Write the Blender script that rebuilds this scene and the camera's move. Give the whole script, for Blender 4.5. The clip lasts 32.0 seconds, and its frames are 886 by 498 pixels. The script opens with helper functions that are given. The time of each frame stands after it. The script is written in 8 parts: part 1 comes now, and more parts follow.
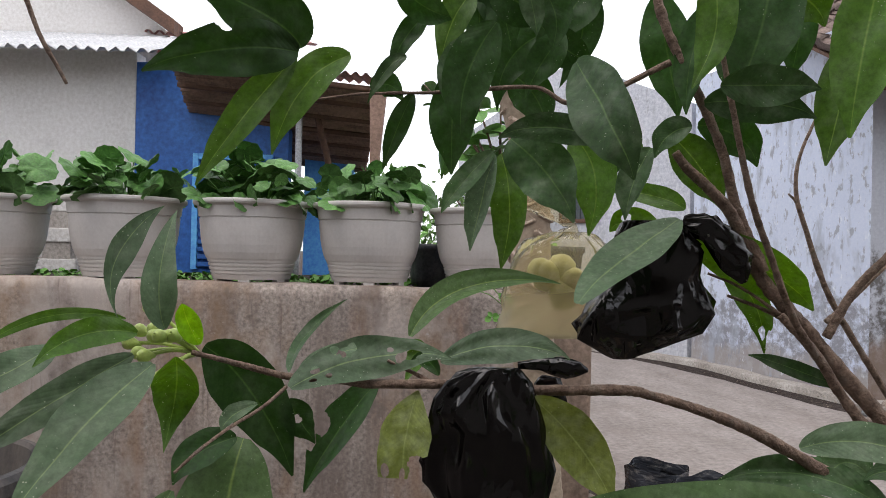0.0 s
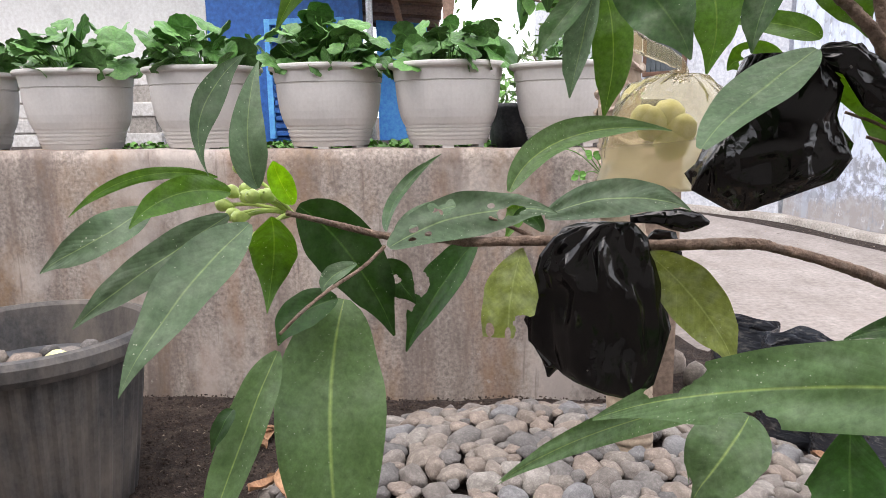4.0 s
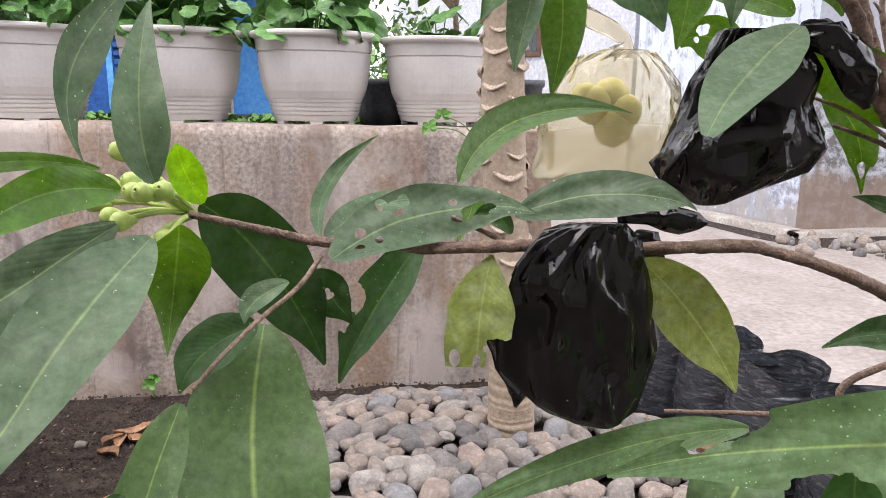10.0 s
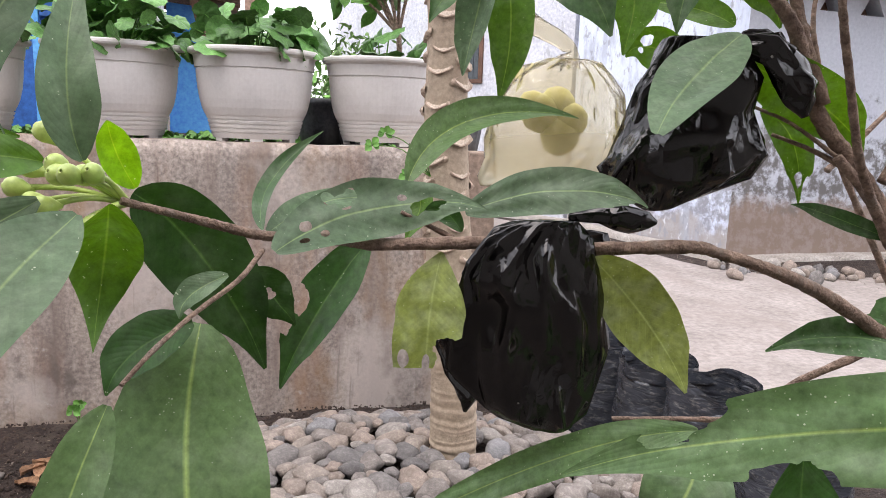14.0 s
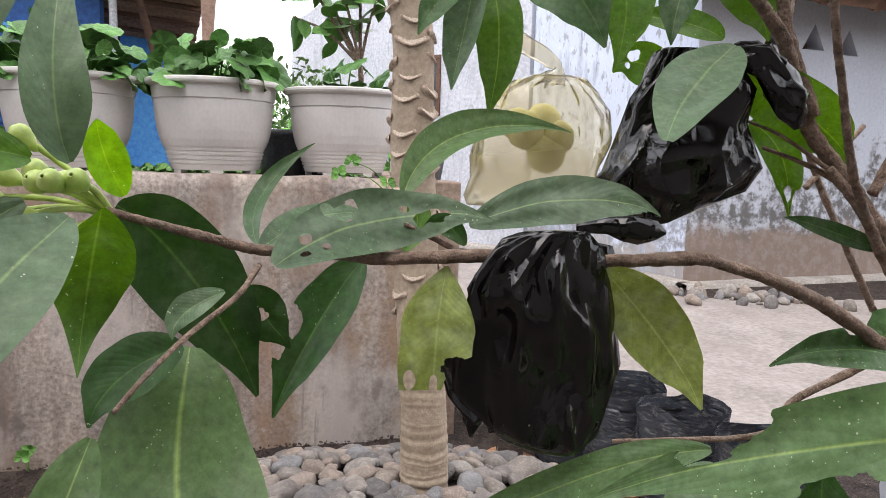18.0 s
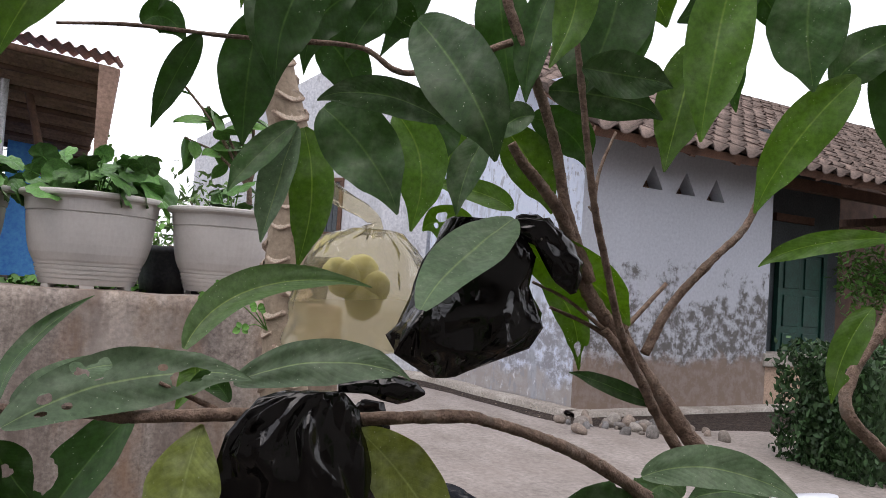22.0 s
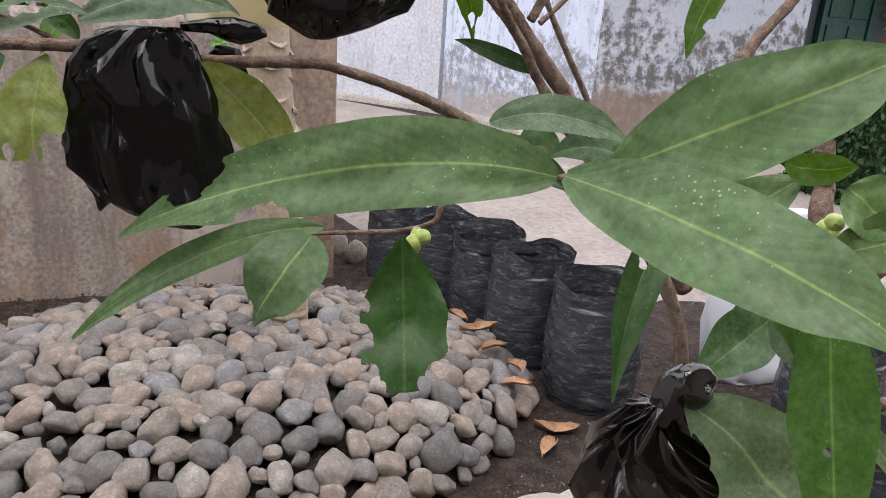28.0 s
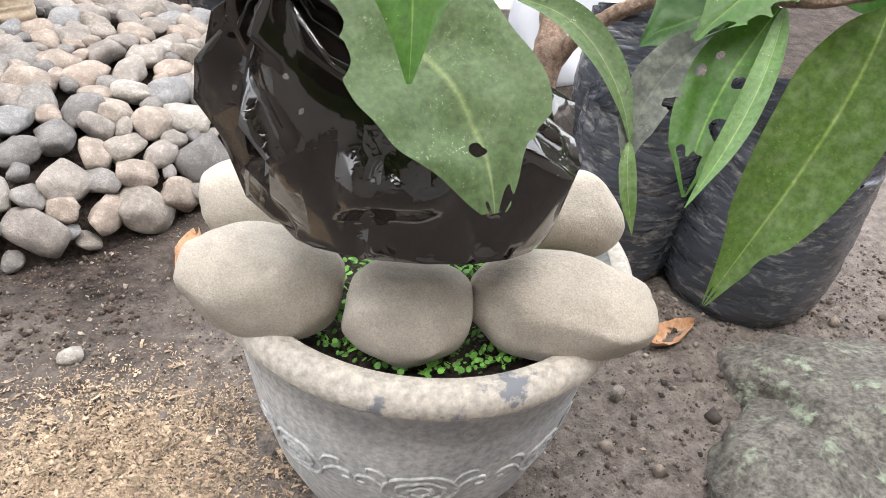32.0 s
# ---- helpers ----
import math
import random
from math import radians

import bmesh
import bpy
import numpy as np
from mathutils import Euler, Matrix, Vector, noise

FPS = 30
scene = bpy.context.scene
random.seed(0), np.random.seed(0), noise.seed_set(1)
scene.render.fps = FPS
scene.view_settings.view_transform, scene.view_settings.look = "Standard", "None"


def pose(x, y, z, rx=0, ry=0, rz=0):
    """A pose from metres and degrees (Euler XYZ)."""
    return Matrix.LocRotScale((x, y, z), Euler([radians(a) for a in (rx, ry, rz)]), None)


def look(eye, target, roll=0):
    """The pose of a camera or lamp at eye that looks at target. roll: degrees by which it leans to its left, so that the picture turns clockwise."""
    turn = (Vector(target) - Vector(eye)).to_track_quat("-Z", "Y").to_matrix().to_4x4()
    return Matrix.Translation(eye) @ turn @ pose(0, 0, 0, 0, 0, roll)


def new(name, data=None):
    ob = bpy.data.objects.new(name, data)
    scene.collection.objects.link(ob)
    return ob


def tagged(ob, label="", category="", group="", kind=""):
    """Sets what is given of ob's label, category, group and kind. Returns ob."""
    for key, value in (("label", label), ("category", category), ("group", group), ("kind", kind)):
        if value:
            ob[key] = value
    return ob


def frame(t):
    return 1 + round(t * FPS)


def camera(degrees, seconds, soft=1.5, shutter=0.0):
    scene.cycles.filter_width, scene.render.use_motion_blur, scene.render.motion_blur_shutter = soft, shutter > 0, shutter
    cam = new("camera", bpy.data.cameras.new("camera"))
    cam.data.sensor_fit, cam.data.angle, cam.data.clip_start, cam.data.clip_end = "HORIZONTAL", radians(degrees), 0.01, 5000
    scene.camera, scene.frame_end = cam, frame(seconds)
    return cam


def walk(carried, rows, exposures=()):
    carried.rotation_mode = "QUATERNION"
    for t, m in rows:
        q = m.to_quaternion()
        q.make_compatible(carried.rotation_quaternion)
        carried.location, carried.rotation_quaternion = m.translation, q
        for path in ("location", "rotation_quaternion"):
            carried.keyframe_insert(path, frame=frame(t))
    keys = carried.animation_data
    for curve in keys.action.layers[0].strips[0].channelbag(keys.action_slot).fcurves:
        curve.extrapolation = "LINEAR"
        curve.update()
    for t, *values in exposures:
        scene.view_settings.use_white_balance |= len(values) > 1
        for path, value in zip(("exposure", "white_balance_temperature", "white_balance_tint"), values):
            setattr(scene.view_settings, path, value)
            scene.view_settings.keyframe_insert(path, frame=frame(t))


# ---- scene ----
import collections

from mathutils import geometry
cam = camera(63.17, 32.0, soft=0.5)
# seconds, x, y, z, yaw, pitch, roll
ROWS = [
    (0, -0.022, -0.007, 1.097, -0.12, 0.34, -1.25),
    (0.5, -0.028, 0.021, 1.067, 1.46, -0.26, -3.21),
    (1, -0.010, 0.063, 1.085, 3.38, -2.53, -0.18),
    (1.5, -0.008, 0.081, 1.082, 4.60, -5.20, 0.48),
    (2, -0.018, 0.051, 1.080, 6.30, -6.72, 0.62),
    (2.5, -0.030, 0.029, 1.088, 6.56, -8.18, 1.15),
    (4.5, -0.041, 0.031, 1.084, 4.77, -11.54, 0.52),
    (5, -0.037, 0.032, 1.080, 2.34, -12.86, -0.33),
    (5.5, -0.036, 0.043, 1.083, 1.59, -13.09, -0.27),
    (6, -0.043, 0.031, 1.078, 1.73, -13.29, -0.62),
    (6.5, -0.042, 0.037, 1.081, 2.57, -13.34, -0.37),
    (7, -0.043, 0.037, 1.080, 2.26, -13.75, -0.54),
    (7.5, -0.040, 0.051, 1.075, 1.48, -13.73, -0.42),
    (8, -0.054, 0.057, 1.080, -0.45, -13.49, 0.37),
    (8.5, -0.088, 0.084, 1.083, -2.30, -13.48, 0.99),
    (9, -0.107, 0.102, 1.092, -3.54, -12.70, 0.00),
    (9.5, -0.106, 0.125, 1.077, -3.51, -13.87, -0.36),
    (10, -0.104, 0.136, 1.084, -5.56, -12.26, -0.76),
    (10.5, -0.100, 0.147, 1.082, -6.11, -11.90, -0.68),
    (11, -0.096, 0.155, 1.080, -7.21, -11.12, -0.95),
    (11.5, -0.100, 0.147, 1.072, -8.62, -10.50, -1.95),
    (12, -0.102, 0.142, 1.076, -8.95, -10.56, -1.88),
    (12.5, -0.103, 0.141, 1.071, -8.82, -10.42, -2.01),
    (13, -0.103, 0.141, 1.076, -8.69, -10.59, -1.88),
    (13.5, -0.106, 0.140, 1.069, -8.70, -10.35, -2.10),
    (14, -0.107, 0.146, 1.066, -10.13, -10.14, -1.97),
    (14.5, -0.114, 0.144, 1.075, -10.53, -10.22, -1.22),
    (15, -0.119, 0.146, 1.072, -10.46, -10.25, -0.65),
    (15.5, -0.126, 0.153, 1.066, -10.19, -10.63, -0.43),
    (17.5, -0.141, 0.168, 1.062, -11.69, -9.75, 0.50),
    (18, -0.127, 0.170, 1.052, -13.56, -7.45, -1.50),
    (18.5, -0.119, 0.159, 1.072, -16.59, -5.54, -3.26),
    (19, -0.104, 0.150, 1.064, -19.21, -3.82, -3.83),
    (19.5, -0.088, 0.139, 1.070, -20.92, -2.42, -3.93),
    (20, -0.080, 0.136, 1.072, -21.45, -2.13, -4.25),
    (20.5, -0.068, 0.135, 1.073, -21.77, -1.25, -4.21),
    (21, -0.064, 0.135, 1.078, -21.85, 0.01, -4.51),
    (21.5, -0.062, 0.126, 1.080, -21.81, 1.88, -4.23),
    (22, -0.062, 0.121, 1.081, -21.08, 2.41, -3.99),
    (22.5, -0.069, 0.110, 1.077, -20.38, -1.82, -3.60),
    (23, -0.071, 0.090, 1.085, -12.60, -5.72, -2.37),
    (23.5, -0.066, 0.072, 1.085, -6.83, -6.47, -1.80),
    (24, -0.056, 0.061, 1.091, -2.92, -7.60, -0.22),
    (24.5, -0.056, 0.055, 1.084, -0.98, -8.58, -0.55),
    (26.5, -0.056, 0.060, 1.081, 4.04, -10.87, 1.88),
    (27, -0.048, 0.056, 1.075, -4.29, -11.50, -0.16),
    (27.5, -0.016, 0.043, 1.062, -11.13, -14.85, -1.88),
    (28, 0.041, 0.041, 1.033, -18.67, -18.20, -3.67),
    (28.5, 0.124, 0.035, 0.978, -23.59, -23.20, -5.39),
    (29, 0.181, 0.036, 0.941, -26.94, -25.83, -5.03),
    (29.5, 0.232, 0.040, 0.906, -29.69, -28.46, -6.31),
    (30, 0.254, 0.035, 0.899, -30.41, -29.88, -6.10),
    (30.5, 0.262, 0.031, 0.879, -30.77, -32.44, -5.74),
    (31, 0.262, 0.029, 0.868, -30.44, -33.59, -5.31),
    (31.5, 0.265, 0.032, 0.862, -30.54, -34.47, -5.69),
    (32, 0.274, 0.053, 0.840, -29.54, -36.25, -5.83),
]
EXPOSURE = 0.0
walk(cam, [(t, pose(x, y, z, 90 + pitch, roll, yaw)) for t, x, y, z, yaw, pitch, roll in ROWS],
     [(0.0, EXPOSURE - 0.1, 6500, 14), (1.0, EXPOSURE + 0.15, 6500, 14), (2.0, EXPOSURE + 0.6, 6500, 14), (4.5, EXPOSURE + 0.74, 6500, 15), (9.0, EXPOSURE + 0.87, 6500, 17), (15.0, EXPOSURE + 0.77, 6500, 17), (18.0, EXPOSURE + 0.6, 6500, 14), (20.0, EXPOSURE + 0.2, 6500, 14), (22.0, EXPOSURE - 0.07, 6500, 16),
      (24.0, EXPOSURE + 0.45, 6500, 17), (26.5, EXPOSURE + 0.64, 6500, 16), (28.0, EXPOSURE + 0.52, 6500, 16), (29.0, EXPOSURE + 0.8, 6500, 18), (30.0, EXPOSURE + 1.15, 6500, 10), (32.0, EXPOSURE + 1.64, 6500, 10)])

# ---------------------------------------------------------------- light
world = bpy.data.worlds.new("sky")
scene.world = world
world.use_nodes = True
_nt = world.node_tree
_bg = _nt.nodes["Background"]
_sky = _nt.nodes.new("ShaderNodeTexSky")
_sky.sky_type = "NISHITA"
_sky.sun_disc = False
_sky.sun_elevation = radians(71)
_sky.sun_rotation = radians(200)
_sky.air_density, _sky.dust_density, _sky.ozone_density = 1.0, 6.0, 1.0
_soft = _nt.nodes.new("ShaderNodeMixRGB")
_soft.inputs[0].default_value = 0.72
_soft.inputs[2].default_value = (12.4, 12.7, 13.1, 1)
_nt.links.new(_sky.outputs[0], _soft.inputs[1])
_nt.links.new(_soft.outputs[0], _bg.inputs[0])
_bg.inputs[1].default_value = 0.15
sun = new("sun", bpy.data.lights.new("sun", "SUN"))
sun.data.energy, sun.data.angle, sun.data.color = 0.8, radians(45), (1.0, 0.98, 0.94)
sun.matrix_world = look((-1.5, -2.2, 8), (0, 0, 0))

# ---------------------------------------------------------------- materials
MATS = {}


def mat(name, a, b=None, scale=8.0, rough=0.8, bump=0.2, fine=60.0, detail=6.0, metal=0.0, spec=0.4, random_tint=0.0,
        island=0.0, stain=None, stain_scale=1.2, stain_at=(0.5, 0.7), alpha=1.0, coat=0.0, stretch=(1, 1, 1), depth=0.01, grain_amount=0.3):
    """A rough natural surface: two colours mixed by noise, a finer grain over it, bump from both, and stains with edges of their own."""
    if name in MATS:
        return MATS[name]
    m = bpy.data.materials.new(name)
    m.use_nodes = True
    t = m.node_tree
    n, l = t.nodes, t.links
    p = n["Principled BSDF"]
    b = b or tuple(c * 0.7 for c in a)
    co = n.new("ShaderNodeTexCoord")
    mp = n.new("ShaderNodeMapping")
    mp.inputs["Scale"].default_value = stretch
    l.new(co.outputs["Object"], mp.inputs[0])
    n1 = n.new("ShaderNodeTexNoise")
    n1.inputs["Scale"].default_value, n1.inputs["Detail"].default_value = scale, detail
    n2 = n.new("ShaderNodeTexNoise")
    n2.inputs["Scale"].default_value, n2.inputs["Detail"].default_value, n2.inputs["Roughness"].default_value = fine, 7.0, 0.62
    l.new(mp.outputs[0], n1.inputs["Vector"])
    l.new(co.outputs["Object"], n2.inputs["Vector"])
    ramp = n.new("ShaderNodeValToRGB")
    ramp.color_ramp.elements[0].position, ramp.color_ramp.elements[1].position = 0.32, 0.68
    ramp.color_ramp.elements[0].color, ramp.color_ramp.elements[1].color = (*b, 1), (*a, 1)
    l.new(n1.outputs["Fac"], ramp.inputs[0])
    grain = n.new("ShaderNodeMixRGB")
    grain.blend_type = "OVERLAY"
    grain.inputs[0].default_value = grain_amount
    l.new(ramp.outputs[0], grain.inputs[1])
    crisp = n.new("ShaderNodeMapRange")
    crisp.inputs["From Min"].default_value, crisp.inputs["From Max"].default_value = 0.33, 0.67
    l.new(n2.outputs["Fac"], crisp.inputs["Value"])
    l.new(crisp.outputs[0], grain.inputs[2])
    colour = grain.outputs[0]
    if stain:
        n3 = n.new("ShaderNodeTexNoise")
        n3.inputs["Scale"].default_value, n3.inputs["Detail"].default_value, n3.inputs["Roughness"].default_value = stain_scale, 8.0, 0.65
        l.new(mp.outputs[0], n3.inputs["Vector"])
        r3 = n.new("ShaderNodeValToRGB")
        r3.color_ramp.elements[0].position, r3.color_ramp.elements[1].position = stain_at
        l.new(n3.outputs["Fac"], r3.inputs[0])
        mx = n.new("ShaderNodeMixRGB")
        mx.inputs[2].default_value = (*stain, 1)
        l.new(r3.outputs[0], mx.inputs[0])
        l.new(colour, mx.inputs[1])
        colour = mx.outputs[0]
    if random_tint or island:
        src = n.new("ShaderNodeObjectInfo").outputs["Random"] if random_tint else n.new("ShaderNodeNewGeometry").outputs["Random Per Island"]
        k = random_tint or island
        mr = n.new("ShaderNodeMapRange")
        mr.inputs["To Min"].default_value, mr.inputs["To Max"].default_value = 1 - k, 1 + k
        l.new(src, mr.inputs["Value"])
        hs = n.new("ShaderNodeHueSaturation")
        l.new(mr.outputs[0], hs.inputs["Value"])
        l.new(colour, hs.inputs["Color"])
        colour = hs.outputs[0]
    l.new(colour, p.inputs["Base Color"])
    p.inputs["Roughness"].default_value, p.inputs["Metallic"].default_value = rough, metal
    p.inputs["Specular IOR Level"].default_value, p.inputs["Coat Weight"].default_value = spec, coat
    add = n.new("ShaderNodeMath")
    add.operation = "MULTIPLY_ADD"
    add.inputs[1].default_value = 0.5
    l.new(n2.outputs["Fac"], add.inputs[0])
    l.new(n1.outputs["Fac"], add.inputs[2])
    bp = n.new("ShaderNodeBump")
    bp.inputs["Strength"].default_value, bp.inputs["Distance"].default_value = bump, depth
    l.new(add.outputs[0], bp.inputs["Height"])
    l.new(bp.outputs[0], p.inputs["Normal"])
    MATS[name] = m
    return m


def leaf_mat(name, top, vein, rough=0.42, spots=0.5, sheer=0.25, dust=0.35, veins=0.07):
    """A leathery leaf: pale midrib and side veins along its UV, white specks, dust, and light that comes through."""
    m = bpy.data.materials.new(name)
    m.use_nodes = True
    t = m.node_tree
    n, l = t.nodes, t.links
    p = n["Principled BSDF"]
    uv = n.new("ShaderNodeUVMap")
    sep = n.new("ShaderNodeSeparateXYZ")
    l.new(uv.outputs[0], sep.inputs[0])

    def calc(op, a, b=None, c=None):
        q = n.new("ShaderNodeMath")
        q.operation = op
        for i, v in enumerate((a, b, c)):
            if v is None:
                continue
            if isinstance(v, (int, float)):
                q.inputs[i].default_value = v
            else:
                l.new(v, q.inputs[i])
        return q.outputs[0]

    across = calc("ABSOLUTE", calc("SUBTRACT", sep.outputs[0], 0.5))
    rib = calc("SUBTRACT", 1.0, calc("SMOOTH_MIN", calc("MULTIPLY", across, 38.0), 1.0, 0.1))
    rib = calc("MAXIMUM", rib, 0.0)
    co = n.new("ShaderNodeTexCoord")
    bend = n.new("ShaderNodeTexNoise")
    bend.inputs["Scale"].default_value, bend.inputs["Detail"].default_value = 45.0, 2.0
    l.new(co.outputs["Object"], bend.inputs["Vector"])
    phase = calc("ADD", calc("MULTIPLY", sep.outputs[1], 15.0), calc("MULTIPLY_ADD", across, -7.5, calc("MULTIPLY", bend.outputs["Fac"], 0.9)))
    ripple = calc("ABSOLUTE", calc("SUBTRACT", calc("FRACT", phase), 0.5))
    side = calc("SUBTRACT", 1.0, calc("MINIMUM", calc("MULTIPLY", ripple, 11.0), 1.0))
    n1 = n.new("ShaderNodeTexNoise")
    n1.inputs["Scale"].default_value, n1.inputs["Detail"].default_value = 22.0, 5.0
    l.new(co.outputs["Object"], n1.inputs["Vector"])
    oi = n.new("ShaderNodeObjectInfo")
    mr = n.new("ShaderNodeMapRange")
    mr.inputs["To Min"].default_value, mr.inputs["To Max"].default_value = 0.78, 1.22
    l.new(oi.outputs["Random"], mr.inputs["Value"])
    base = n.new("ShaderNodeMixRGB")
    base.inputs[1].default_value, base.inputs[2].default_value = (*[c * 0.72 for c in top], 1), (*[c * 1.25 for c in top], 1)
    l.new(n1.outputs["Fac"], base.inputs[0])
    hs = n.new("ShaderNodeHueSaturation")
    l.new(mr.outputs[0], hs.inputs["Value"])
    l.new(base.outputs[0], hs.inputs["Color"])
    v1 = n.new("ShaderNodeMixRGB")
    v1.inputs[2].default_value = (*vein, 1)
    l.new(calc("MULTIPLY", rib, 0.75), v1.inputs[0])
    l.new(hs.outputs[0], v1.inputs[1])
    v2 = n.new("ShaderNodeMixRGB")
    v2.inputs[2].default_value = (*[0.5 * a + 0.5 * b for a, b in zip(top, vein)], 1)
    l.new(calc("MULTIPLY", side, veins), v2.inputs[0])
    l.new(v1.outputs[0], v2.inputs[1])
    n2 = n.new("ShaderNodeTexNoise")
    n2.inputs["Scale"].default_value, n2.inputs["Detail"].default_value = 75.0, 9.0
    l.new(co.outputs["Object"], n2.inputs["Vector"])
    dr = n.new("ShaderNodeValToRGB")
    dr.color_ramp.elements[0].position, dr.color_ramp.elements[1].position = 0.45, 0.72
    l.new(n2.outputs["Fac"], dr.inputs[0])
    v3 = n.new("ShaderNodeMixRGB")
    v3.inputs[2].default_value = (0.42, 0.45, 0.36, 1)
    l.new(calc("MULTIPLY", dr.outputs[0], dust), v3.inputs[0])
    l.new(v2.outputs[0], v3.inputs[1])
    vo = n.new("ShaderNodeTexVoronoi")
    vo.inputs["Scale"].default_value = 620.0
    l.new(co.outputs["Object"], vo.inputs["Vector"])
    gate = n.new("ShaderNodeTexWhiteNoise")
    l.new(vo.outputs["Color"], gate.inputs["Vector"])
    dot = calc("MULTIPLY", calc("LESS_THAN", calc("ADD", vo.outputs["Distance"], calc("MULTIPLY", n2.outputs["Fac"], 0.6)), calc("MULTIPLY_ADD", n1.outputs["Fac"], 0.5, 0.18)), calc("GREATER_THAN", calc("ADD", gate.outputs["Value"], calc("MULTIPLY", calc("SUBTRACT", n1.outputs["Fac"], 0.5), 0.5)), 1.0 - 0.13 * spots))
    v4 = n.new("ShaderNodeMixRGB")
    v4.inputs[2].default_value = (0.62, 0.66, 0.5, 1)
    l.new(calc("MULTIPLY", dot, 0.55), v4.inputs[0])
    vb = n.new("ShaderNodeTexVoronoi")
    vb.inputs["Scale"].default_value = 130.0
    l.new(co.outputs["Object"], vb.inputs["Vector"])
    gb = n.new("ShaderNodeTexWhiteNoise")
    l.new(vb.outputs["Color"], gb.inputs["Vector"])
    blot = calc("MULTIPLY", calc("LESS_THAN", calc("ADD", vb.outputs["Distance"], calc("MULTIPLY", n2.outputs["Fac"], 0.5)), 0.42), calc("GREATER_THAN", gb.outputs["Value"], 1.0 - 0.018 * spots))
    dot = calc("MAXIMUM", dot, blot)
    n5 = n.new("ShaderNodeTexNoise")
    n5.inputs["Scale"].default_value, n5.inputs["Detail"].default_value, n5.inputs["Roughness"].default_value = 190.0, 5.0, 0.7
    l.new(co.outputs["Object"], n5.inputs["Vector"])
    fleck = n.new("ShaderNodeHueSaturation")
    l.new(calc("MULTIPLY_ADD", n5.outputs["Fac"], 1.5, 0.25), fleck.inputs["Value"])
    l.new(v3.outputs[0], fleck.inputs["Color"])
    l.new(fleck.outputs[0], v4.inputs[1])
    l.new(v4.outputs[0], p.inputs["Base Color"])
    p.inputs["Roughness"].default_value = rough
    p.inputs["Specular IOR Level"].default_value = 0.27
    bp = n.new("ShaderNodeBump")
    bp.inputs["Strength"].default_value, bp.inputs["Distance"].default_value = 0.17, 0.001
    l.new(calc("ADD", calc("MULTIPLY_ADD", n5.outputs["Fac"], 0.35, calc("MULTIPLY", calc("SMOOTH_MIN", ripple, 0.35, 0.2), 1.2)), calc("MULTIPLY", rib, -0.8)), bp.inputs["Height"])
    l.new(bp.outputs[0], p.inputs["Normal"])
    tr = n.new("ShaderNodeBsdfTranslucent")
    th = n.new("ShaderNodeHueSaturation")
    th.inputs["Value"].default_value, th.inputs["Saturation"].default_value, th.inputs["Hue"].default_value = 1.4, 1.25, 0.485
    l.new(v4.outputs[0], th.inputs["Color"])
    l.new(th.outputs[0], tr.inputs["Color"])
    ms = n.new("ShaderNodeMixShader")
    ms.inputs[0].default_value = sheer
    l.new(p.outputs[0], ms.inputs[1])
    l.new(tr.outputs[0], ms.inputs[2])
    l.new(ms.outputs[0], n["Material Output"].inputs["Surface"])
    MATS[name] = m
    return m


